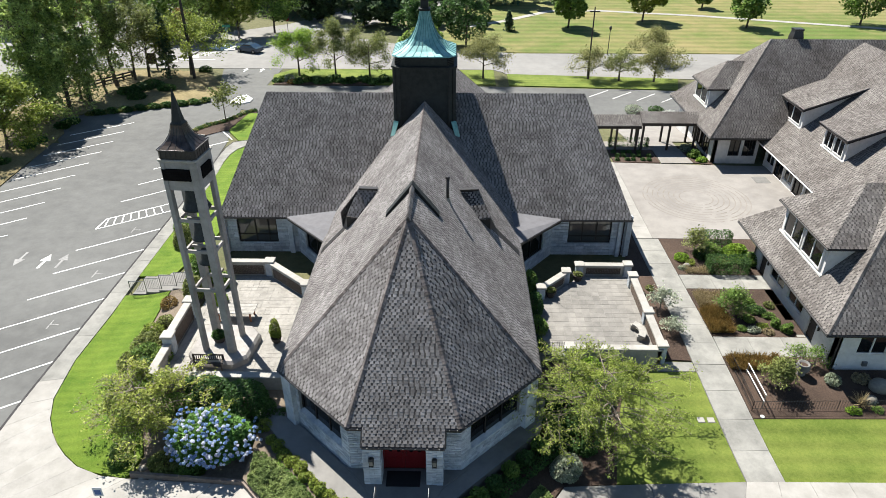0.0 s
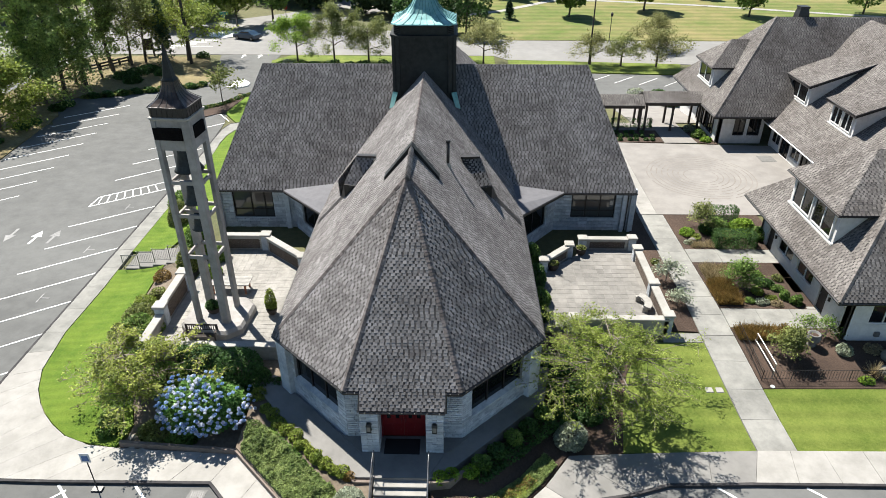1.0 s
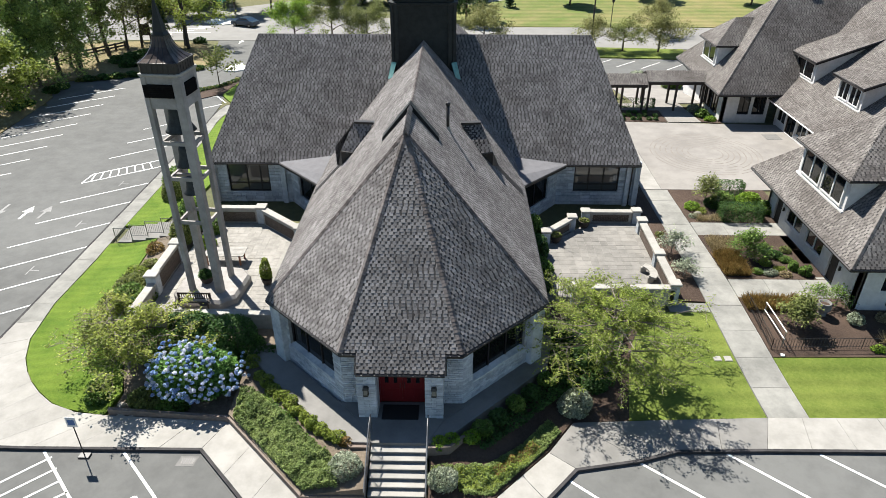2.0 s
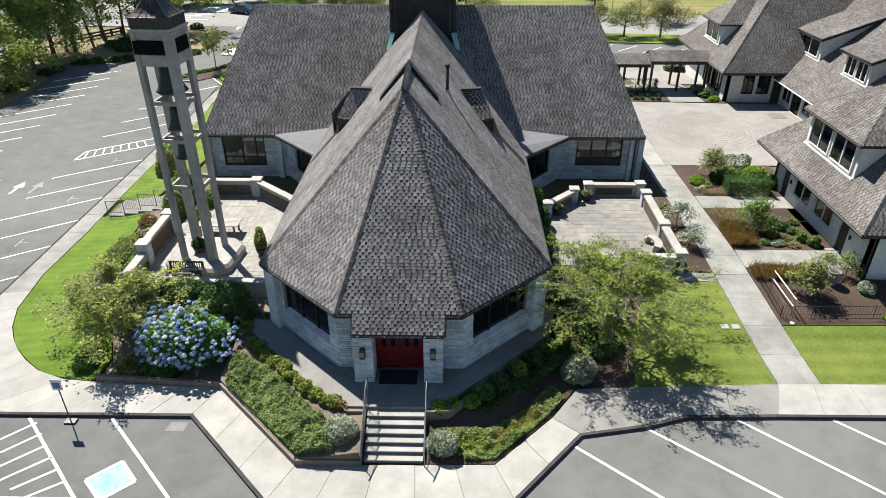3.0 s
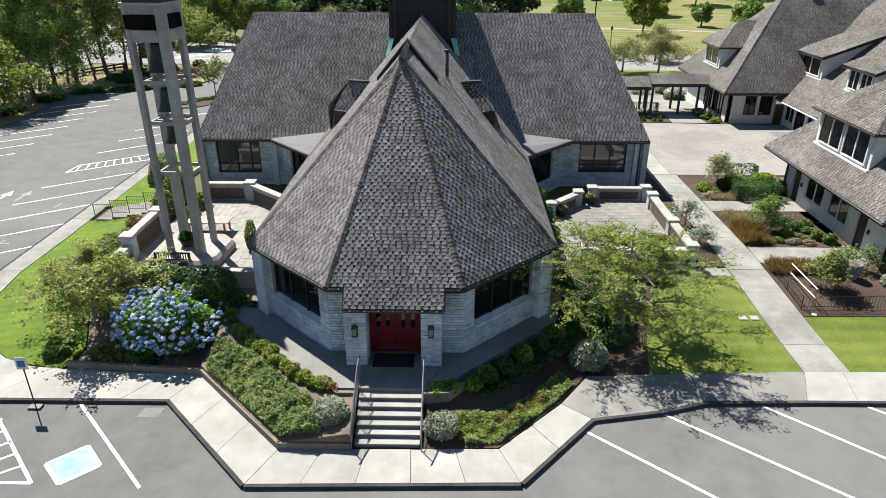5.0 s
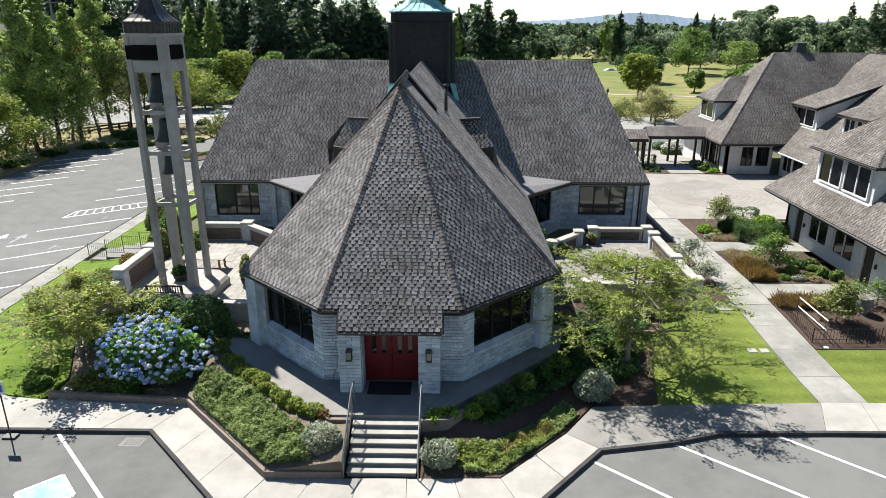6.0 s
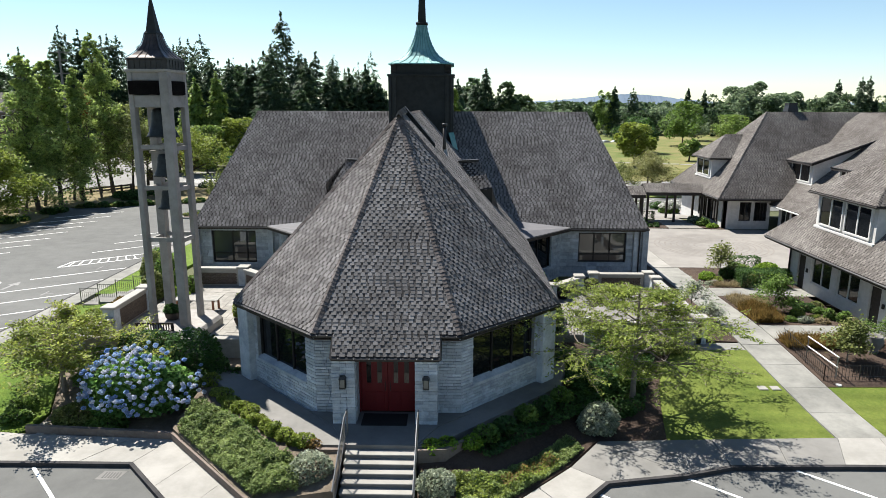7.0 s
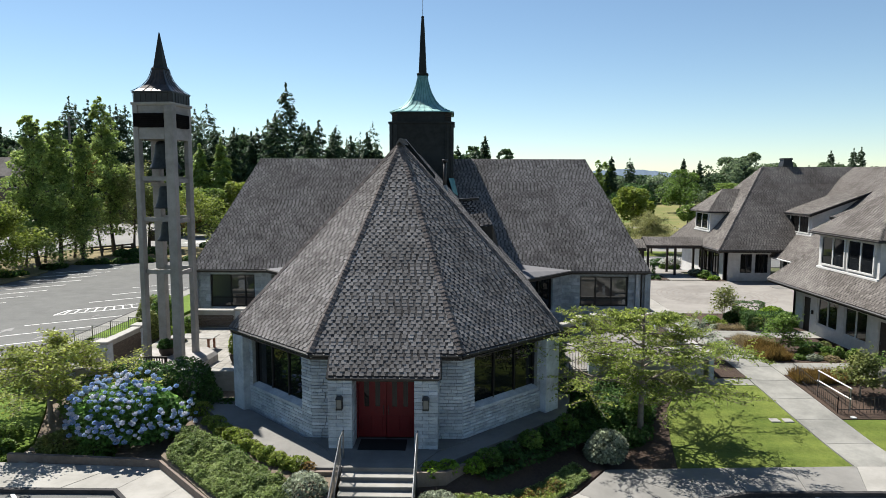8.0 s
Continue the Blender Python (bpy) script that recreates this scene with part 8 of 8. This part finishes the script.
# row of poplars on the west bank, leaning out over their feet
for x, y, tx, ty, h, r_, n in ((-46.6, 54.1, -47.6, 55.1, 17.7, 2.7, 13000), (-46.5, 58.3, -47.2, 59.3, 17.5, 2.4, 12000), (-45.6, 61.8, -45.6, 62.8, 16.9, 2.0, 9000), (-45.1, 68.6, -46.9, 69.6, 21.7, 2.5, 13000)):
    t = thing("poplar_tree", x, y, 0, "tall narrow poplar on the west bank", "tree", "poplar row")
    g = Geo()

    def stem(f):
        return x + (tx - x) * f ** 0.8 + 0.25 * math.sin(f * 5 + y), y + (ty - y) * f, h * f

    g.tube([(x, y, -0.1)] + [stem(f) for f in (0.12, 0.25, 0.4, 0.6, 0.9)], [0.3, 0.24, 0.21, 0.17, 0.11, 0.03], 8)
    blocks = []
    for k in range(34):
        f = 0.13 + 0.8 * k / 33
        a = 2.4 * k
        wide = r_ * (0.62 + 0.5 * math.sin(min(1.0, f / 0.55) * math.pi / 2)) * (1.0 if f < 0.45 else 1 - 0.82 * ((f - 0.45) / 0.5) ** 1.2) * rng.uniform(0.8, 1.15)
        px_, py_, pz_ = stem(f)
        e = (px_ + wide * 0.72 * math.cos(a), py_ + wide * 0.72 * math.sin(a), pz_ + wide * 1.15)
        g.tube([(px_, py_, pz_), ((px_ + e[0]) / 2, (py_ + e[1]) / 2, pz_ + wide * 0.45), e], [0.06, 0.04, 0.012], 4)
        if k % 2 == 0:
            blocks.append(cloud(px_ + 0.36 * wide * math.cos(a), py_ + 0.36 * wide * math.sin(a), pz_ - 0.3 * wide, 2.1 * wide + 0.9, 0.8 * wide + 0.2, int(n * (0.3 + wide / r_) / 20), 9, 0.0, 0.8))
    part("trunk", g, BARK, t)
    pts = np.concatenate(blocks)
    leaf_part("crown", pts[pts[:, 2] < h], 0.19, LEAF_POPLAR, t)
op = thing("orange_branch_tree", -44.9, 65.0, 0, "slim tree with an orange dying crown", "tree")
leaf_part("crown", rng.normal(0, 1, (360, 3)) * np.array([0.4, 0.4, 1.0]) + np.array([-46.7, 66.0, 11.6]), 0.24, LEAF_AUTUMN, op)
part("trunk", Geo().tube([(-44.9, 65.0, -0.1), (-46.0, 65.6, 5.8), (-46.7, 66.0, 12.2)], [0.16, 0.11, 0.04], 7), BARK, op)
# the last tree, at y 39, stands out of view, added to shade the lot
for x, y, h, sp, mt, n, base in ((-46.6, 45.0, 7.8, 6.0, LEAF_HEDGE, 13000, 0.14), (-47.2, 62.5, 8.5, 6.0, LEAF_POPLAR, 5000, 0.16), (-48.0, 57.5, 7.5, 6.0, LEAF_POPLAR, 5000, 0.15), (-47.6, 53.2, 6.5, 5.5, LEAF_POPLAR, 4500, 0.15), (-42.4, 73.1, 9.0, 5.0, LEAF_OLIVE, 3500, 0.3), (-43.7, 71.4, 12.4, 8.2, LEAF_OLIVE, 9500, 0.24), (-36.6, 74.2, 8.6, 6.6, LEAF_HEDGE, 6000, 0.3),
                               (-50.5, 39, 9, 7.5, LEAF_MID, 6000, 0.18)):
    tree("bank_tree", x, y, h, sp, h * base, mt, "leafy tree on the dry west bank", leaves=n, leaf=0.17, r=0.16, limbs=12, depth=2, group="west bank trees", rise=0.95, puff=0.45, lean=(0.5, 0.2), squash=0.9, low=h * base * 0.8)
for k in range(26):
    f = k / 25
    shrub("bank_shrub", -43.0 + 12.6 * f, 56.5 + 5.2 * f + 0.4 * math.sin(k * 2.1), 0.75, 0.5, 0.55 + 0.2 * (k % 3), LEAF_DARK if k % 3 else LEAF_OLIVE, 260, 0.16, "dark hedge shrub on the bank's edge", group="bank shrubs", stems=2)
for k in range(9):
    shrub("bank_shrub", -43.8 - 0.3 * k, 53.5 - 3.1 * k + 1.5 * (k % 2), 1.0, 0.9, 0.7 + 0.3 * (k % 2), LEAF_DARK, 420, 0.2, "dark hedge shrub on the bank's edge", group="bank shrubs", stems=2)
for x, y, r_ in ((-42.1, 65.1, 1.5), (-41.1, 67.0, 1.8), (-39.9, 68.4, 1.6), (-40.0, 63.1, 1.4), (-37.4, 66.8, 1.3)):
    shrub("bank_shrub", x, y, r_, r_ * 0.8, 1.3, LEAF_DARK, 900, 0.17, "dark spreading shrub on the shaded bank", group="bank shrubs", stems=3)
shrub("clipped_shrub", -35.0, 75.9, 1.1, 0.6, 1.3, LEAF_DARK, 500, 0.16, "dark clipped street shrub", group="")

# far woods: conifers and broadleaf crowns, joined
def spray_arrays(pts, x, y, size):
    """Four-cornered needle sprays at pts that reach out from the stem at x, y and droop."""
    n = len(pts)
    out = pts - np.array([x, y, 0])
    out[:, 2] = 0
    out += rng.normal(0, 0.12, (n, 3)) + 1e-4
    out[:, 2] = 0
    out /= np.linalg.norm(out, axis=1)[:, None]
    s = size * rng.uniform(0.6, 1.25, n)[:, None]
    side = np.c_[-out[:, 1], out[:, 0], rng.normal(0, 0.55, n)]
    along = out + np.c_[np.zeros((n, 2)), rng.normal(-0.5, 0.35, n)] + 0.4 * side * rng.normal(0, 1, (n, 1))
    return np.stack([pts - along * s, pts + side * s * 0.5, pts + along * s, pts - side * s * 0.5], axis=1).reshape(-1, 3)


def woods(name, spots, mat, label, leaf):
    blocks = []
    for x, y, h, r_, kind, n in spots:
        z = ground_z(x, y)
        if kind == "c":
            blocks.append(spray_arrays(conifer_points(x, y, z, h, r_, int(n * 1.15)), x, y, leaf * 1.22))
        else:
            blocks.append(leaf_arrays(cloud(x, y, z, h, r_, n, 18, 0.05, 0.35), leaf, 0.3, 0.7))
    v = np.concatenate(blocks)
    ob = part(name, fast_mesh(name, v, np.arange(len(v)).reshape(-1, 4), mat), None, None)
    tagged(ob, label, "woods", "", "stuff")


rw = np.random.default_rng(21)
cons, leafs, pale, fresh = [], [], [], []
# west and behind the church
cons += [(-93, 140, 27.5, 6.5, "c", 2200), (-88, 141, 29.2, 5.5, "c", 2200), (-80.5, 140, 28.3, 7, "c", 2400), (-85, 143, 27, 5.5, "c", 2000), (-76, 146, 25, 6, "c", 2000), (-68.9, 150, 26.5, 7, "c", 2400), (-72.5, 148, 24, 5.5, "c", 1800),
         (-37.4, 125, 24.6, 7.5, "c", 4000), (-38.2, 138, 33, 7.5, "c", 4200), (-33.5, 134, 24, 6.5, "c", 2600), (-29.2, 121, 21.6, 6.5, "c", 2800), (-25, 128, 20.5, 6, "c", 2200), (-43.5, 132, 22, 6, "c", 2200), (-98, 150, 31, 7, "c", 2400),
         (12.2, 190, 22, 5.5, "c", 1500), (9.3, 131, 20.2, 3.6, "c", 2400), (3.0, 120, 17.5, 3.2, "c", 1500)]
for k in range(11):
    cons.append((-66 + 2.3 * k + rw.uniform(-0.8, 0.8), 150 + rw.uniform(-4, 8), rw.uniform(19, 22.5), rw.uniform(4.5, 6), "c", 1500))
for k in range(14):
    cons.append((-22 + 2.6 * k + rw.uniform(-1, 1), 140 + rw.uniform(-8, 25), rw.uniform(15, 19) - 0.1 * k, rw.uniform(5, 6.5), "c", 1900))
for k in range(9):
    cons.append((-92 + 4.2 * k + rw.uniform(-1, 1), 142 + rw.uniform(-4, 6), rw.uniform(25.5, 29), rw.uniform(6.5, 8), "c", 2200))
for x, h, r_ in ((-104, 22, 6), (-97, 24.5, 6.5), (-57.5, 22.3, 5.5), (-53.5, 22.4, 5), (-49, 22, 5.5), (-45, 21, 5), (-41, 24, 6), (-32.5, 23.2, 6), (-29.3, 23.6, 5.5), (-25.4, 22, 5.5), (-21.8, 20, 5), (-18, 21, 4.5), (-15.6, 18.2, 4.5)):
    cons.append((x, 132, h, r_, "c", 2600))
for k in range(34):
    cons.append((-128 + 3.3 * k + rw.uniform(-1.5, 1.5), 162 + rw.uniform(-6, 12), rw.uniform(19, 25.5) - 0.05 * k, rw.uniform(5.5, 7.5), "c", 1000))
for k in range(26):
    cons.append((-180 + 6.4 * k + rw.uniform(-2, 2), 168 + rw.uniform(-6, 20), rw.uniform(19, 27), rw.uniform(5.5, 8), "c", 800))
fresh += [(-44.4, 110, 18.4, 4.2, "c", 2400), (-47.9, 108, 17.2, 4.0, "c", 2200), (-50.8, 111, 13.5, 3.8, "c", 1500)]
leafs += [(14.6, 133, 17.4, 4.6, "b", 1600), (18.6, 140, 15.5, 4.6, "b", 1400), (-93.7, 130, 24.5, 8, "b", 3000), (-51.2, 145, 23, 5.5, "b", 2000), (-47, 148, 21, 5.5, "b", 1600), (-104, 128, 21, 8, "b", 2400), (-112, 122, 18, 8, "b", 2200)]
for k in range(32):
    leafs.append((-130 + 4.4 * k + rw.uniform(-2, 2), 156 + rw.uniform(-6, 14), rw.uniform(15, 21.5) - 0.03 * k, rw.uniform(5, 7), "b", 800))
for k in range(22):
    x = -112 + 5.0 * k + rw.uniform(-2, 2)
    if not -86 < x < -28:
        leafs.append((x, 110 + rw.uniform(-4, 10), rw.uniform(7, 12), rw.uniform(3.8, 5.5), "b", 1400))
# the park's far edge
cons += [(58, 215, 17.2, 3.6, "c", 3000), (68.4, 230, 16.8, 5.0, "c", 1500), (90.4, 235, 17.0, 3.6, "c", 2600), (98.4, 240, 16.2, 3.6, "c", 2600), (160.2, 260, 21, 4.5, "c", 2600), (169.6, 260, 22, 4.8, "c", 2600), (174, 262, 22.6, 5, "c", 2600)]
for k in range(26):
    cons.append((10 + 15 * k + rw.uniform(-6, 6), 246 + rw.uniform(-10, 20), rw.uniform(8, 13) + (4 if k > 7 else 0), rw.uniform(3, 4.5), "c", 1600))
leafs.append((-0.6, 119, 21, 4.0, "b", 1800))
fresh += [(2.1, 115, 21.3, 1.9, "b", 2000), (53.4, 215, 18.6, 2.6, "b", 1300), (56.3, 216, 17.2, 2.4, "b", 1200)]
pale += [(115.4, 236, 20.6, 10, "b", 6500), (108, 236, 17.5, 7.5, "b", 4000), (124, 238, 18, 9, "b", 4400), (132, 240, 17, 8, "b", 3600), (142.6, 240, 16.8, 8, "b", 3600)]
for k in range(64):
    x = 8 + 5.2 * k + rw.uniform(-2, 2)
    row = (leafs, pale, leafs)[k % 3]
    row.append((x, 228 + rw.uniform(-9, 14), rw.uniform(7.5, 11.6) + (4 if x > 104 else 0), rw.uniform(4.5, 7.5), "b", 1000))
for k in range(40):
    x = -20 + 11 * k
    (leafs if k % 2 else pale).append((x + rw.uniform(-4, 4), 278 + rw.uniform(-12, 30), rw.uniform(9.5, 12) + (5 if x > 120 else 0), rw.uniform(7, 10), "b", 700))
woods("conifer_woods", cons, LEAF_CONIFER, "dark conifer woods behind the street", 0.31)
woods("broadleaf_woods", leafs, LEAF_MIXED, "mixed green woods at the park's edge", 0.56)
# these crowns carry painted haze in their leaf colour
woods("pale_woods", pale, LEAF_HAZED, "woods at the park's edge in haze-paled grey-green", 0.52)
woods("fresh_woods", fresh, LEAF_LUSH, "fresh green conifers and poplars before the woods", 0.36)
hills = []
for k in range(520):
    x = -900 + 1800 * (k % 130) / 129 + rw.uniform(-6, 6)
    row = k // 130
    hills.append((x, 420 + 90 * row + rw.uniform(-20, 20), 9.5 + 0.6 * row + rw.uniform(-1.5, 1.5), 9 + row, "b" if k % 3 else "c", 100))
woods("distant_woods", hills, LEAF_MIXED, "distant wooded ridge", 2.6)
# far hill; its haze is only the blue base colour
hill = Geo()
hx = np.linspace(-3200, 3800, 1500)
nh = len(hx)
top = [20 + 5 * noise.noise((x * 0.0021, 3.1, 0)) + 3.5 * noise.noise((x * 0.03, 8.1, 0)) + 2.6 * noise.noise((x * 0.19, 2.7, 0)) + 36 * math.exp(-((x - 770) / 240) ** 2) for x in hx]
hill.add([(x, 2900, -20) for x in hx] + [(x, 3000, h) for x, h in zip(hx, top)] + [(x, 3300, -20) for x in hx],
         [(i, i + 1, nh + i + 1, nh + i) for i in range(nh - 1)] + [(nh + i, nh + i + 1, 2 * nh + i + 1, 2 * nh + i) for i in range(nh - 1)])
tagged(part("distant_hill", hill, HILL), "wooded hill far away, coloured haze blue", "hill", kind="structure")


# ---- street furniture and the rest of the distance ----
def pole(name, x, y, h, r0, label, arms=(), mat=WOOD_DARK):
    p = thing(name, x, y, 0, label, "pole")
    part("shaft", Geo().tube([(x, y, -0.1), (x, y, h)], [r0, r0 * 0.65], 10), mat, p)
    for z, w in arms:
        part("crossarm", Geo().box(x - w, x + w, y - 0.08, y + 0.08, z, z + 0.16), mat, p)
    return p


def far_house(x, y, wx, wy, eave, ridge, wall_mat, label):
    """A gabled house with its ridge along x, seen between the trees."""
    hs = thing("house", x, y, 0, label, "house")
    part("wall", Geo().box(x - wx, x + wx, y - wy, y + wy, -0.1, eave), wall_mat, hs)
    o = 0.5
    za = eave - o * (ridge - eave) / wy
    prof = [(y - wy - o, za), (y, ridge), (y + wy + o, za), (y + wy + o, za + 0.25), (y, ridge + 0.25), (y - wy - o, za + 0.25)]
    part("roof", Geo().add([(x + sx * (wx + o), v, w) for sx in (-1, 1) for v, w in prof], [(0, 1, 4, 5), (1, 2, 3, 4), (11, 10, 7, 6), (10, 9, 8, 7)] + [(k, k + 6, (k + 1) % 6 + 6, (k + 1) % 6) for k in range(6)]), SHINGLE_HALL, hs)
    part("gable", Geo().add([(x + sx * wx, v, w) for sx in (-1, 1) for v, w in ((y - wy, eave), (y + wy, eave), (y, ridge - 0.02))], [(0, 1, 2), (5, 4, 3)]), wall_mat, hs)
    for k in range(3):
        u = x + (k - 1) * wx * 0.6
        wd = part("window", Geo().box(u - 0.7, u + 0.7, y - wy - 0.06, y - wy - 0.02, eave - 2.2, eave - 0.8), GLASS, hs)
        part("frame", Geo().box(u - 0.8, u + 0.8, y - wy - 0.04, y - wy + 0.02, eave - 2.3, eave - 0.7), WHITE, wd)


far_house(-83.2, 104, 5.0, 4.0, 10.9, 14.1, PANEL, "tall brown gabled house behind the poplars")
pole("utility_pole", -35.5, 72.4, 16.0, 0.24, "tall dark wooden utility pole by the street")
pole("utility_pole", -74.8, 110, 22.5, 0.3, "far grey utility pole with crossarms", ((22.0, 2.2), (20.5, 1.6), (18.0, 1.6)), KERB_GREY)
pole("utility_pole", 21.4, 73.4, 10.0, 0.13, "slim utility pole on the verge", ((9.3, 0.7),))
lp = thing("lamp_post", 27.0, 87.3, 0, "slim dark park lamp post", "lamp post")
part("shaft", Geo().tube([(27.0, 87.3, 0), (27.0, 87.3, 4.0)], [0.07, 0.05], 8), DARK_METAL, lp)
part("lantern", Geo().lathe([(0.12, 3.95), (0.22, 4.15), (0.2, 4.45), (0.05, 4.6)], 10, (27.0, 87.3, 0)), DARK_METAL, lp)
bsign = thing("notice_board", -43.2, 76.7, 0, "dark brown notice board on two posts", "sign board")
part("board", Geo().box(-44.0, -42.5, 76.65, 76.8, 1.0, 2.6), WOOD_DARK, bsign)
for x in (-43.9, -42.6):
    part("post", Geo().box(x - 0.08, x + 0.08, 76.6, 76.85, 0, 2.7), WOOD_DARK, bsign)
gs = thing("street_sign", -36.3, 91.6, 0.1, "green street name sign on a post", "street sign")
part("post", Geo().tube([(-36.3, 91.6, 0.1), (-36.3, 91.6, 3.6)], [0.05] * 2, 6), STEEL, gs)
part("blade", Geo().box(-37.0, -35.6, 91.57, 91.63, 3.2, 3.6), SIGN_GREEN, gs)
part("blade", Geo().box(-36.33, -36.27, 90.9, 92.3, 2.75, 3.1), SIGN_GREEN, gs)
ss = thing("stop_sign", -28.4, 101.6, 0, "red octagonal road sign on a post", "road sign")
part("post", Geo().tube([(-28.4, 101.6, 0), (-28.4, 101.6, 3.0)], [0.05] * 2, 6), STEEL, ss)
part("plate", Geo().add([(-28.4 + 0.42 * math.cos((k + 0.5) * math.pi / 4), 101.52 + dy, 2.6 + 0.42 * math.sin((k + 0.5) * math.pi / 4)) for dy in (0, 0.03) for k in range(8)],
                        [tuple(range(8)), tuple(range(15, 7, -1))] + [(k, 8 + k, 8 + (k + 1) % 8, (k + 1) % 8) for k in range(8)]), SIGN_RED, ss)
yp = thing("sign_frame", -34.7, 91.8, 0.1, "thin metal sign frame on the splitter island", "sign frame")
for x in (-35.1, -34.4):
    part("post", Geo().tube([(x, 91.8, 0.1), (x, 91.8, 2.6)], [0.05] * 2, 6), STEEL, yp)
part("bar", Geo().tube([(-35.1, 91.8, 2.6), (-34.4, 91.8, 2.6)], [0.05] * 2, 6), STEEL, yp)
wf = thing("timber_fence", -46.8, 69.9, 0, "low dark timber rail fence on the bank", "fence")
for k in range(6):
    f = k / 5
    part("post", Geo().box(-48.8 + 4.0 * f - 0.12, -48.8 + 4.0 * f + 0.12, 66.8 + 6.2 * f - 0.12, 66.8 + 6.2 * f + 0.12, 0, 1.0), WOOD_DARK, wf)
for z in (0.45, 0.85):
    part("rail", Geo().tube([(-48.8, 66.8, z), (-44.8, 73.0, z)], [0.12] * 2, 6), WOOD_DARK, wf)


def car(x, y, yaw, paint, label, group=""):
    c = thing("parked_car", x, y, 0, label, "car", group)
    m = Matrix.Translation((x, y, 0)) @ Matrix.Rotation(radians(yaw), 4, "Z")
    prof = [(-2.2, 0.35), (2.2, 0.35), (2.25, 0.62), (2.1, 0.82), (1.15, 0.92), (0.5, 1.38), (-0.9, 1.42), (-1.7, 1.0), (-2.2, 0.9)]
    sec = [[m @ Vector((px, w * (0.86 if pz > 1.1 else 1.0), pz)) for px, pz in prof] for w in (-0.88, 0.88)]
    part("body", Geo().rings(sec), paint, c)
    for sgn in (-1, 1):
        part("side_window", Geo().add([m @ Vector((px, sgn * 0.82, pz)) for px, pz in ((0.95, 0.97), (0.45, 1.32), (-0.85, 1.35), (-1.45, 1.02))], [(0, 1, 2, 3)]), GLASS, c)
    part("windscreen", Geo().add([m @ Vector(p) for p in ((1.2, -0.7, 0.97), (1.2, 0.7, 0.97), (0.56, 0.62, 1.38), (0.56, -0.62, 1.38))], [(0, 1, 2, 3)]), GLASS, c)
    for px in (-1.4, 1.4):
        for sgn in (-1, 1):
            w = part("wheel", Geo().rings([[m @ Vector((px + 0.33 * math.cos(a), sgn * yy, 0.33 + 0.33 * math.sin(a))) for a in np.linspace(0, 2 * math.pi, 14, endpoint=False)] for yy in (0.72, 0.92)]), MAT_RUBBER, c)
            part("hub", Geo().rings([[m @ Vector((px + 0.19 * math.cos(a), sgn * yy, 0.33 + 0.19 * math.sin(a))) for a in np.linspace(0, 2 * math.pi, 10, endpoint=False)] for yy in (0.9, 0.935)]), STEEL, w)


car(-31.8, 88.1, 157, CAR_BLUE, "dark blue car on the pale street")
car(49.4, 186, 20, CAR_WHITE, "white car parked far off beyond the lawn", "far cars")
car(53.2, 188, 20, CAR_WHITE, "white car parked far off beyond the lawn", "far cars")
car(-66.5, 125, 20, CAR_WHITE, "white car parked far off beyond the trees", "far cars")
car(-60.5, 127, 20, CAR_WHITE, "white car parked far off beyond the trees", "far cars")
